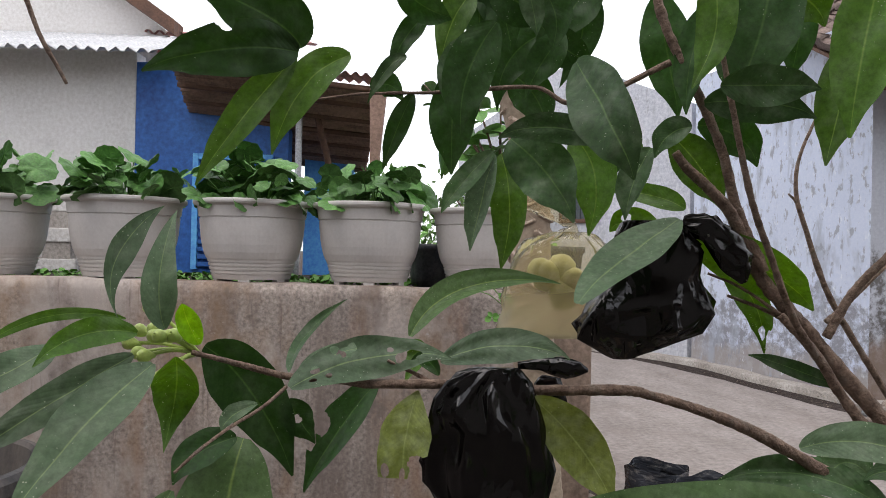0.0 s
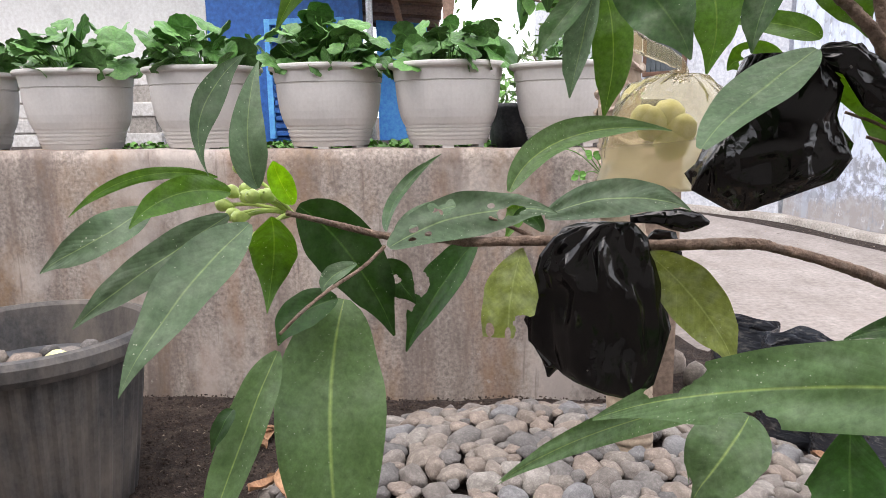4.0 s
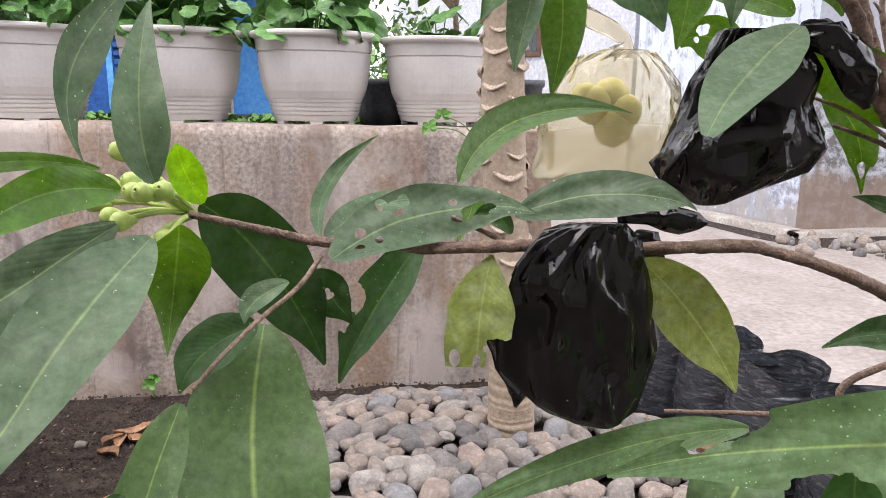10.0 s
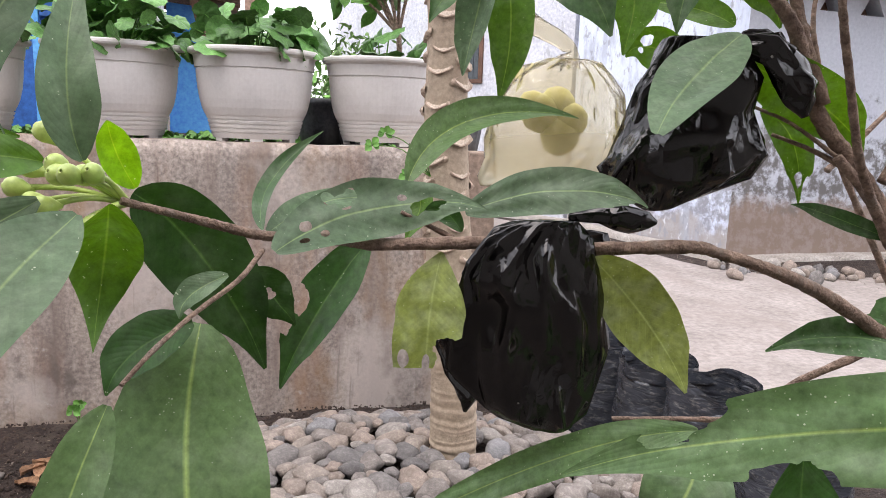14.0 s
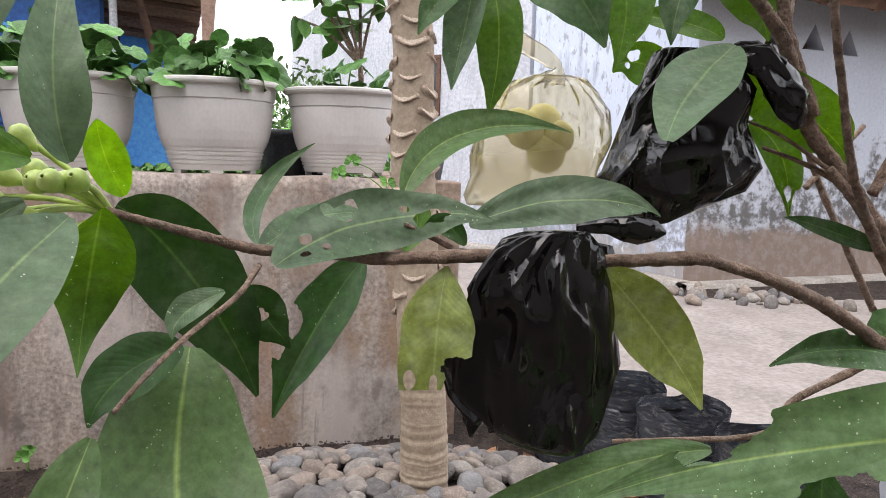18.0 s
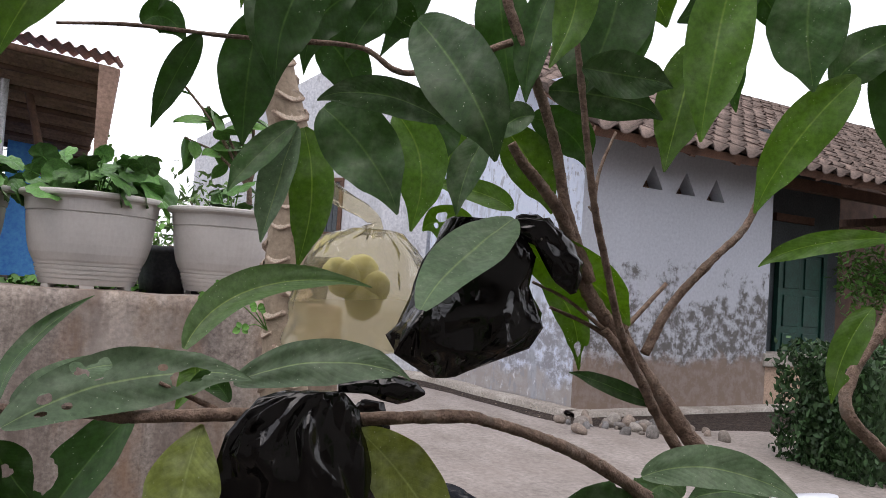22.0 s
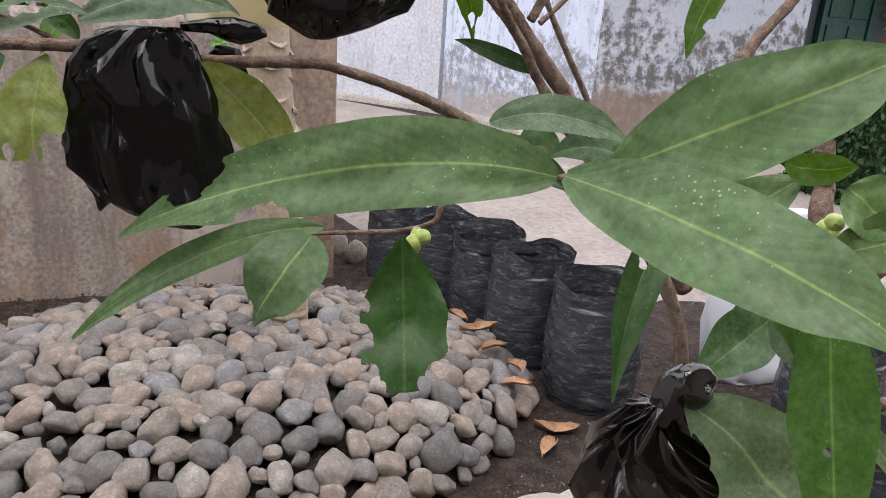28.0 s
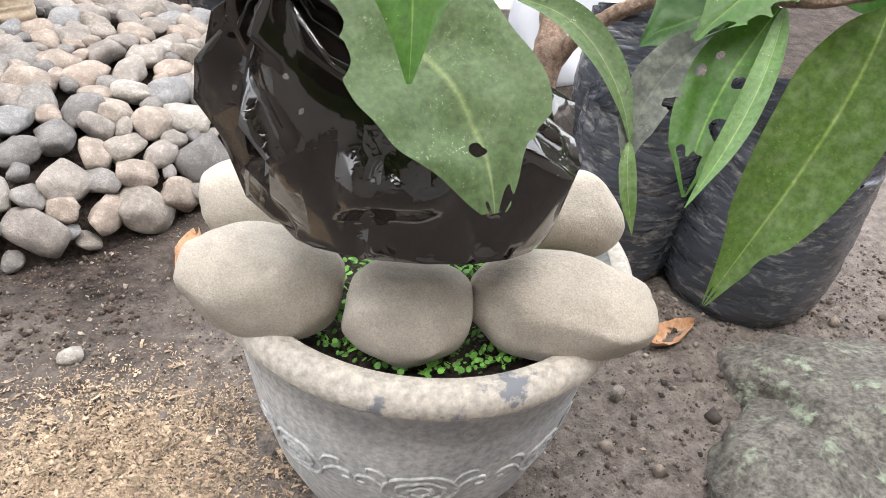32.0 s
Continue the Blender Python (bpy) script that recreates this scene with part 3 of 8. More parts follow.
STONE_COLOURS = tuple((0.93 * _r, 0.92 * _g, 0.92 * _b) for _r, _g, _b in ((0.252, 0.231, 0.210), (0.210, 0.202, 0.197), (0.302, 0.269, 0.239), (0.235, 0.239, 0.248), (0.286, 0.248, 0.218), (0.336, 0.319, 0.298), (0.168, 0.164, 0.164), (0.277, 0.256, 0.239), (0.311, 0.265, 0.231), (0.227, 0.210, 0.197)))
STONE = stone_mat("river_stone", STONE_COLOURS, 0.4, 0.5, 0.7)
STONE_REST = stone_mat("river_stone_rest", STONE_COLOURS, 0.4, 0.5, 0.7, 18.0, True)
STONE_BIG = stone_mat("tan_stone", ((0.45, 0.405, 0.345), (0.375, 0.34, 0.295), (0.415, 0.375, 0.32)), 0.34, 0.30, 0.16, 22.0, False, 0.16)
BOULDER = mat("mossy_boulder", (0.140, 0.130, 0.112), (0.070, 0.065, 0.056), 16, 0.95, 0.8, 110, stain=(0.235, 0.27, 0.20), stain_scale=26, stain_at=(0.56, 0.68), depth=0.02, grain_amount=0.55)
WHITEWALL = mat("lime_wash", (0.61, 0.625, 0.67), (0.51, 0.525, 0.57), 1.5, 0.9, 0.2, 30, stain=(0.46, 0.46, 0.48), stain_scale=2.6, stain_at=(0.55, 0.85))
PLAINWALL = mat("off_white_wall", (0.78, 0.765, 0.74), (0.70, 0.685, 0.66), 1.4, 0.85, 0.1, 40, stain=(0.45, 0.43, 0.41), stain_scale=3, stain_at=(0.6, 0.9))
UNSEENWALL = mat("unseen_wall_plaster", (0.36, 0.33, 0.30), (0.28, 0.26, 0.24), 2, 0.9, 0.2, 40)
BLOCK = mat("white_block", (0.60, 0.58, 0.55), (0.46, 0.44, 0.42), 5, 0.9, 0.4, 40, random_tint=0.08)
BLUE = mat("blue_paint", (0.035, 0.15, 0.46), (0.025, 0.10, 0.34), 3, 0.5, 0.08, 30)
LIGHTBLUE = mat("light_blue_paint", (0.14, 0.45, 0.86), (0.11, 0.38, 0.78), 3, 0.5, 0.08, 30)
GREY_METAL = mat("grey_pipe", (0.55, 0.56, 0.58), (0.42, 0.43, 0.45), 20, 0.4, 0.05, 80, metal=0.3)
RUST = mat("rusty_sheet", (0.36, 0.235, 0.18), (0.20, 0.125, 0.095), 4, 0.8, 0.2, 50, stretch=(1, 4, 1))
REDROOF = mat("faded_red_sheet", (0.50, 0.25, 0.22), (0.40, 0.2, 0.18), 4, 0.7, 0.1, 50)
PALEROOF = mat("pale_cement_sheet", (0.62, 0.63, 0.64), (0.48, 0.49, 0.50), 3, 0.9, 0.2, 40, stain=(0.3, 0.3, 0.3), stain_scale=3, stain_at=(0.55, 0.85))
TIMBER = mat("brown_timber", (0.16, 0.085, 0.055), (0.09, 0.05, 0.035), 6, 0.75, 0.2, 60, stretch=(1, 6, 1))
TILE = mat("roof_tile", (0.215, 0.16, 0.135), (0.12, 0.095, 0.083), 7, 0.9, 0.3, 60, random_tint=0.3)
GREENDOOR = mat("green_door", (0.018, 0.085, 0.062), (0.012, 0.055, 0.042), 6, 0.45, 0.1, 50)
# Slate blue darkened further: the veranda's shade is put into this colour.
SHADE_WALL = mat("shaded_slate", (0.085, 0.10, 0.11), (0.062, 0.073, 0.08), 3, 0.85, 0.1, 40)
CURB = mat("kerb_cement", (0.42, 0.39, 0.355), (0.27, 0.24, 0.21), 4, 0.92, 0.4, 50)
TANPLASTER = mat("tan_plaster", (0.50, 0.36, 0.27), (0.40, 0.29, 0.22), 4, 0.9, 0.2, 50)
HEDGE = mat("hedge_leaf", (0.036, 0.085, 0.024), (0.015, 0.042, 0.012), 12, 0.6, 0.1, 50, island=0.45)
POTLEAF = mat("soft_leaf", (0.115, 0.265, 0.062), (0.062, 0.165, 0.036), 22, 0.5, 0.25, 140, random_tint=0.32)
WEED = mat("weed_leaf", (0.16, 0.36, 0.06), (0.09, 0.24, 0.04), 20, 0.6, 0.1, 100, island=0.35)
FARLEAF = mat("far_leaf", (0.15, 0.25, 0.07), (0.07, 0.14, 0.04), 20, 0.6, 0.1, 100, island=0.4)
BARK = mat("brown_bark", (0.29, 0.205, 0.155), (0.13, 0.085, 0.062), 120, 0.85, 1.0, 420, stain=(0.25, 0.21, 0.175), stain_scale=45, stain_at=(0.55, 0.75), depth=0.004)
PAPAYA = mat("papaya_bark", (0.44, 0.355, 0.265), (0.33, 0.26, 0.19), 9, 0.9, 0.5, 90, stain=(0.30, 0.22, 0.16), stain_scale=14, stain_at=(0.56, 0.75), depth=0.006, grain_amount=0.2)
SCAR = mat("papaya_scar", (0.56, 0.475, 0.38), (0.44, 0.35, 0.27), 40, 0.9, 0.4, 150)
SCAR_RIM = mat("papaya_scar_rim", (0.46, 0.36, 0.28), (0.32, 0.235, 0.175), 40, 0.9, 0.4, 150)
DRYLEAF = mat("dry_leaf", (0.36, 0.215, 0.12), (0.24, 0.13, 0.075), 25, 0.75, 0.3, 120, random_tint=0.3)
CHIP = mat("wood_shaving", (0.37, 0.28, 0.195), (0.24, 0.175, 0.12), 30, 0.9, 0.2, 90, island=0.35)
FRUIT = mat("pale_green_fruit", (0.45, 0.55, 0.16), (0.34, 0.45, 0.11), 30, 0.35, 0.1, 90)
BAGFRUIT = mat("yellow_green_fruit", (0.78, 0.76, 0.42), (0.66, 0.64, 0.30), 20, 0.4, 0.1, 90)
DUSTFILM = bag_mat("brown_black_film", (0.008, 0.0058, 0.005), 0.09, 0.6, 0.12, 0.03, 0.5, 0.65, 0.45)
BLACKFILM = bag_mat("black_film", (0.0035, 0.003, 0.003), 0.10, 0.5, 0.10, 0.0, 1.0, 0.55)
POLYFILM = film_mat("dusty_black_film", (0.042, 0.047, 0.058), 0.24, 0.0, 0.34, 17.0, 0.6, (1, 1, 2.8), 0.8)
CLEARFILM = film_mat("yellowed_clear_film", (0.95, 0.84, 0.55), 0.12, 0.84, 0.24, 34.0, 0.5, (1, 1, 0.5), dew=(1.045, 1.075))
WHITEFILM = film_mat("white_film", (0.62, 0.64, 0.69), 0.4, 0.0, 0.10, 9.0)

# ---------------------------------------------------------------- ground and road
WALL_Y, WALL_Z, WALL_END = 2.63, 0.97, 0.535


def soil_height(x, y):
    near = math.exp(-((x / 3.0) ** 2 + ((y - 1.0) / 3.0) ** 2))
    z = near * (0.018 * noise.noise(Vector((x * 4, y * 4, 0))) + 0.010 * noise.noise(Vector((x * 17, y * 17, 3))) + 0.005 * noise.noise(Vector((x * 45, y * 45, 7))))
    if y < WALL_Y and x < 1.0:
        z += 0.05 * math.exp(-((WALL_Y - y) / 0.16) ** 2) * (0.55 + 0.35 * max(-1, min(1, x + 0.6)))
    return z


def sheet(name, xs, ys, height, material):
    verts = [(x, y, height(x, y)) for y in ys for x in xs]
    k = len(xs)
    faces = [(j * k + i, j * k + i + 1, (j + 1) * k + i + 1, (j + 1) * k + i) for j in range(len(ys) - 1) for i in range(k - 1)]
    me = bpy.data.meshes.new(name)
    me.from_pydata(verts, [], faces)
    me.materials.append(material)
    me.polygons.foreach_set("use_smooth", [True] * len(me.polygons))
    return new(name, me)


_xs = [-900, -200, -60, -20, -8, -4] + [-2.2 + 0.03 * i for i in range(140)] + [2.3, 3, 4, 6, 10, 20, 60, 200, 900]
_ys = [-900, -200, -60, -20, -6, -2] + [-0.4 + 0.03 * i for i in range(105)] + [3.2, 4, 6, 9, 14, 20, 60, 200, 900]
def paler_by_pot(m):
    """Paler, greyer soil at low y round the flower pot, ragged towards the darker soil by the wall."""
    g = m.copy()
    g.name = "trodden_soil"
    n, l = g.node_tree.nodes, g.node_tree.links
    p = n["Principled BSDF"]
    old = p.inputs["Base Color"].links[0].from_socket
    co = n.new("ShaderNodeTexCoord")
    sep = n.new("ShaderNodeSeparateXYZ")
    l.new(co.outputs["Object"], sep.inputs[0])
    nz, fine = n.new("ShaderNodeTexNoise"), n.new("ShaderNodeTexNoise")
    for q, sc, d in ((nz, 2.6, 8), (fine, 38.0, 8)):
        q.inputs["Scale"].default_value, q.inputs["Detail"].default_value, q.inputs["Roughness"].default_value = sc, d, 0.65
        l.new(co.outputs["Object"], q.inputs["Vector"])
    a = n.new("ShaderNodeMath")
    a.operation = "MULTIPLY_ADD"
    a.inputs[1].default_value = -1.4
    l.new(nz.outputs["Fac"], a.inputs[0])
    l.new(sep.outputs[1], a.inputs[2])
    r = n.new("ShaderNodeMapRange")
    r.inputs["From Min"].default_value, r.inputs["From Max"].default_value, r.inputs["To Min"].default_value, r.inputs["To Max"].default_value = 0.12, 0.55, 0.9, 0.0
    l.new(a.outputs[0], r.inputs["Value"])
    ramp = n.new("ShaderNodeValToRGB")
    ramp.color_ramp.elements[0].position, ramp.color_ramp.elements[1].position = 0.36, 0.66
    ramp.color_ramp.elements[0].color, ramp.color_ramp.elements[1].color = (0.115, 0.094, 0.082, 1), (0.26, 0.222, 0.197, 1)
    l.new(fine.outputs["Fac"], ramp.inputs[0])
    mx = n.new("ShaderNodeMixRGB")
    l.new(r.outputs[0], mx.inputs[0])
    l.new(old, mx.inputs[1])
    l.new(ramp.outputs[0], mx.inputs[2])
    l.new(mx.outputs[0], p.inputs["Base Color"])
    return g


tagged(sheet("ground", _xs, _ys, soil_height, paler_by_pot(SOIL)), "dark brown garden soil, slightly clumped, reaching far out", "ground", kind="structure")


def ruled(name, edge_a, edge_b, n, m, material, lift):
    """A sheet between two edge curves, its rims sunk into the ground."""
    A, B = spline(edge_a, n), spline(edge_b, n)
    bm = bmesh.new()
    rows = []
    for i in range(n + 1):
        row = []
        for j in range(m + 1):
            u = j / m
            p = A[i] * (1 - u) + B[i] * u
            rim = min(1.0, 8 * min(u, 1 - u))
            wob = noise.noise(Vector((p[0] * 1.3, p[1] * 1.3, 0))) * 0.012 + noise.noise(Vector((p[0] * 9, p[1] * 9, 2))) * 0.005
            row.append(bm.verts.new((p[0], p[1], lift * rim + wob * rim - 0.03 * (1 - rim))))
        rows.append(row)
    for a, b in zip(rows, rows[1:]):
        for j in range(m):
            bm.faces.new((a[j], a[j + 1], b[j + 1], b[j]))
    bmesh.ops.recalc_face_normals(bm, faces=bm.faces)
    if sum(f.normal.z for f in bm.faces) < 0:
        bmesh.ops.reverse_faces(bm, faces=bm.faces)
    return part(name, bm, material)


road = ruled("road", [(-5, 8.6), (-1.0, 7.0), (0.35, 5.4), (0.62, 3.4), (0.95, 2.78), (1.5, 2.12), (2.6, 1.85), (4.2, 0.9), (5.6, -9)],
             [(-3, 14), (0.25, 10.38), (1.9, 8.35), (2.72, 6.7), (3.12, 5.4), (4.0, 5.05), (5.6, 4.5), (7.5, 0.5), (9, -9)], 80, 40, ROADM, 0.03)
tagged(road, "pale worn cement and dirt lane with loose grit", "road", kind="structure")

# ---------------------------------------------------------------- garden wall and raised bed
def garden_wall():
    bm = bmesh.new()
    n, m = 120, 26
    x0 = -4.5
    rows = []
    for j in range(m + 1):
        row = []
        for i in range(n + 1):
            x = x0 + (WALL_END - 0.2 - x0) * i / n
            top = WALL_Z + 0.012 * (-x - 0.5) * 0.6 + 0.006 * noise.noise(Vector((x * 6, 0, 0)))
            z = -0.05 + (top + 0.05) * j / m
            y = WALL_Y + 0.008 * noise.noise(Vector((x * 2, z * 2, 0))) + 0.004 * noise.noise(Vector((x * 11, z * 11, 4)))
            if j == m:
                y += 0.008
            row.append(bm.verts.new((x, y, z)))
        rows.append(row)
    rows.append([bm.verts.new((v.co.x, WALL_Y + 0.16, v.co.z)) for v in rows[-1]])
    for a, b in zip(rows, rows[1:]):
        for i in range(n):
            bm.faces.new((a[i], a[i + 1], b[i + 1], b[i]))
    return part("wall_garden", bm, CEMENT)


tagged(garden_wall(), "low plastered cement wall, pinkish brown with rusty water streaks", "wall", kind="structure")
_end = part("wall_end", boxes(((WALL_END - 0.2, WALL_Y - 0.006, -0.05), (WALL_END, WALL_Y + 0.16, WALL_Z - 0.012), 0.008),
                              ((WALL_END - 0.14, WALL_Y + 0.16, -0.05), (WALL_END, 4.4, WALL_Z - 0.02))), CEMENT_DARK)
tagged(_end, "weathered brown end of the cement wall", "wall", kind="structure")
_bed = part("raised_bed", boxes(((-4.5, WALL_Y + 0.16, 0.0), (WALL_END - 0.14, 4.6, WALL_Z - 0.03))), SOIL)
tagged(_bed, "raised earth bed behind the low wall", "soil bed", kind="structure")

# ---------------------------------------------------------------- unseen walls and eaves added to hold back light
tagged(part("wall_home", boxes(((-6.0, -1.75, -0.1), (6.0, -1.55, 3.1))), UNSEENWALL, smooth=False), "unseen plain grey-brown wall added behind the view to dim light from there", "wall", kind="structure")
tagged(part("roof_home", prism([(-1.75, 3.2), (-0.75, 2.7), (-0.75, 2.65), (-1.75, 3.1)], -6.2, 6.2, "x"), TIMBER, smooth=False), "unseen timber-lined eaves added behind the view to cut light from above", "roof", kind="structure")
tagged(part("wall_side", boxes(((-3.3, -1.55, -0.1), (-3.15, 2.6, 2.2))), PLAINWALL, smooth=False), "unseen plain wall added to close the garden at its side", "wall", kind="structure")

# ---------------------------------------------------------------- pots on the wall
def scalloped_leaf(r, seed):
    """A rounded leaf with a notch at its stalk and shallow scallops, a little cupped and wavy."""
    bm = bmesh.new()
    k = 36
    rings = []
    for ring in range(1, 5):
        f = ring / 4
        row = []
        for i in range(k):
            a = 2 * math.pi * i / k
            rr = r * f * (1 + 0.10 * math.sin(a)) * (1 - 0.38 * math.exp(-((math.atan2(math.sin(a + math.pi / 2), math.cos(a + math.pi / 2))) / 0.30) ** 2))
            if ring == 4:
                rr *= 1 + 0.035 * math.cos(12 * a)
            z = 0.10 * r * f * f * math.sin(2 * a + seed) + 0.16 * r * f - 0.22 * r * f ** 3 + 0.05 * r * f * math.cos(7 * a)
            row.append(bm.verts.new((rr * math.cos(a), rr * math.sin(a), z)))
        rings.append(row)
    c = bm.verts.new((0, 0, 0))
    for i in range(k):
        bm.faces.new((c, rings[0][i], rings[0][(i + 1) % k]))
        for a, b in zip(rings, rings[1:]):
            bm.faces.new((a[i], b[i], b[(i + 1) % k], a[(i + 1) % k]))
    return mesh_of(bm, "leaf", POTLEAF)


LEAFY = [scalloped_leaf(0.044, 0), scalloped_leaf(0.053, 2), scalloped_leaf(0.036, 4)]
RND = random.Random(4)
POT_PROFILE = [(0.150, 0.0), (0.1565, 0.016)]
for _k in range(4):
    _z, _r = 0.018 + 0.0145 * _k, 0.1580 + 0.0046 * _k - 0.0003 * _k * _k
    POT_PROFILE += [(_r, _z), (_r - 0.0035, _z + 0.0008), (_r - 0.0035, _z + 0.0042), (_r + 0.001, _z + 0.005), (_r + 0.0036, _z + 0.0138)]
POT_PROFILE += [(0.1775, 0.082), (0.187, 0.105), (0.1945, 0.135), (0.2, 0.170), (0.2035, 0.205), (0.2055, 0.236), (0.2035, 0.2375), (0.2035, 0.2405), (0.2085, 0.242), (0.2115, 0.262), (0.2135, 0.281), (0.2175, 0.286), (0.2295, 0.2905), (0.2325, 0.297), (0.2315, 0.305),
                (0.226, 0.309), (0.214, 0.309), (0.208, 0.290), (0.200, 0.262)]
_pot_bm = lathe(POT_PROFILE, 72)
_pot_me = mesh_of(_pot_bm, "body", POT, False)
_soil_me = mesh_of(lathe([(0.0005, 0.272), (0.1, 0.276), (0.203, 0.268)], 30), "soil", SOIL)
_foot = bmesh.new()
box(_foot, (-0.022, -0.012, 0), (0.022, 0.012, 0.02), 0.002)
_foot_me = mesh_of(_foot, "foot", POT, False)


def planted_pot(x, y, z, s, leaves, lush):
    pot = thing("planter_pot", (x, y, z), "round off-white plastic planter with ribbed base on the garden wall", "plant pot", "pots on the wall", RND.uniform(0, 360))
    pot.scale = (s, s, s)
    piece("body", _pot_me, pot, pose(0, 0, 0.014))
    piece("soil", _soil_me, pot, pose(0, 0, 0.014))
    for i in range(6):
        a = i * math.pi / 3
        piece("foot", _foot_me, pot, pose(0.136 * math.cos(a), 0.136 * math.sin(a), 0, 0, 0, math.degrees(a) + 90))
    plant = thing("leafy_plant", (x, y, z + 0.28 * s), "low leafy plant with round scalloped green leaves in a white planter", "plant", "plants on the wall")
    for i in range(leaves):
        a, r = RND.uniform(0, 2 * math.pi), 0.24 * lush * math.sqrt(RND.uniform(0.02, 1))
        h = lush * RND.uniform(0.03, 0.23) * (1 - 0.45 * (r / 0.26) ** 2)
        p = Vector((r * math.cos(a), r * math.sin(a), h))
        part("stem", tube([(p.x * 0.35, p.y * 0.35, 0.0, 0.003), (p.x * 0.7, p.y * 0.7, h * 0.7, 0.0025), (p.x, p.y, h, 0.0018)], 5, 4, 0.0), WEED, plant)
        piece("leaf", RND.choice(LEAFY), plant, pose(*p, RND.uniform(-50, 50) - 25 * math.sin(a), RND.uniform(-40, 40) + 25 * math.cos(a), RND.uniform(0, 360)) @ Matrix.Scale(RND.uniform(0.8, 1.35), 4))


for _x, _y, _s, _n, _l in ((-2.33, 2.87, 1.0, 60, 1.0), (-1.82, 2.87, 1.0, 72, 1.0), (-1.285, 2.87, 1.0, 80, 1.02), (-0.775, 2.865, 0.99, 84, 1.05), (-0.307, 2.865, 0.985, 66, 0.95), (0.148, 2.875, 0.95, 14, 0.7)):
    planted_pot(_x, _y, WALL_Z - 0.004, _s, _n, _l)


def nursery_pot(x, y, z, s=1.0):
    pot = thing("nursery_pot", (x, y, z), "small dark grey ribbed plastic nursery pot behind the planters", "plant pot", "nursery pots")
    pot.scale = (s, s, s)
    bm = bmesh.new()
    rings = []
    for k, (r, h) in enumerate([(0.085, 0), (0.10, 0.09), (0.11, 0.17), (0.12, 0.175), (0.122, 0.20), (0.11, 0.2), (0.10, 0.17)]):
        rings.append([bm.verts.new(((r + (0.004 if i % 3 == 0 and k < 3 else 0)) * math.cos(2 * math.pi * i / 48), (r + (0.004 if i % 3 == 0 and k < 3 else 0)) * math.sin(2 * math.pi * i / 48), h)) for i in range(48)])
    for a, b in zip(rings, rings[1:]):
        for i in range(48):
            bm.faces.new((a[i], a[(i + 1) % 48], b[(i + 1) % 48], b[i]))
    bm.faces.new(rings[0][::-1])
    bm.faces.new(rings[-1])
    part("body", bm, DARKPOT, pot)
    return pot


for _x, _y in ((-0.06, 3.22), (0.08, 3.2), (0.45, 2.98)):
    nursery_pot(_x, _y, WALL_Z - 0.035)


def weeds(name, label, cx, cy, cz, rx, ry, count, size, material=None):
    """Low weeds that nobody could count."""
    bm = bmesh.new()
    for i in range(count):
        a, r = RND.uniform(0, 6.283), math.sqrt(RND.uniform(0, 1))
        p = Vector((cx + rx * r * math.cos(a), cy + ry * r * math.sin(a), cz + RND.uniform(0.2, 1) * size * 1.2))
        d = Euler((RND.uniform(-0.9, 0.9), RND.uniform(-0.9, 0.9), RND.uniform(0, 6.28))).to_matrix()
        s = size * RND.uniform(0.5, 1.1)
        vs = [bm.verts.new(p + d @ Vector(q) * s) for q in ((-0.5, 0, 0), (-0.28, 0.36, 0.06), (0.25, 0.4, 0.05), (0.55, 0, 0.0), (0.25, -0.4, 0.05), (-0.28, -0.36, 0.06))]
        bm.faces.new(vs)
    ob = part(name, bm, material or WEED)
    return tagged(ob, label, "weeds", kind="stuff")


weeds("weeds", "bright green weeds along the top of the raised bed", -0.9, 3.25, WALL_Z - 0.03, 1.2, 0.14, 900, 0.035)

# ---------------------------------------------------------------- house across the lane
def slab(name, a, b, z0, z1, thick, material, label, category="wall", kind="structure", gable=None):
    """An upright wall from a to b, its visible face on the line, its thickness behind it (to the left of a to b)."""
    d = Vector((b[0] - a[0], b[1] - a[1], 0))
    ln = d.length
    pts = [(0, z0), (ln, z0), (ln, z1)] + ([(ln * gable[0], gable[1])] if gable else []) + [(0, z1)]
    ob = part(name, prism(pts, 0, thick), material, smooth=False)
    ob.matrix_basis = Matrix.Translation((a[0], a[1], 0)) @ Matrix.Rotation(math.atan2(d.y, d.x), 4, "Z")
    return tagged(ob, label, category, kind=kind)


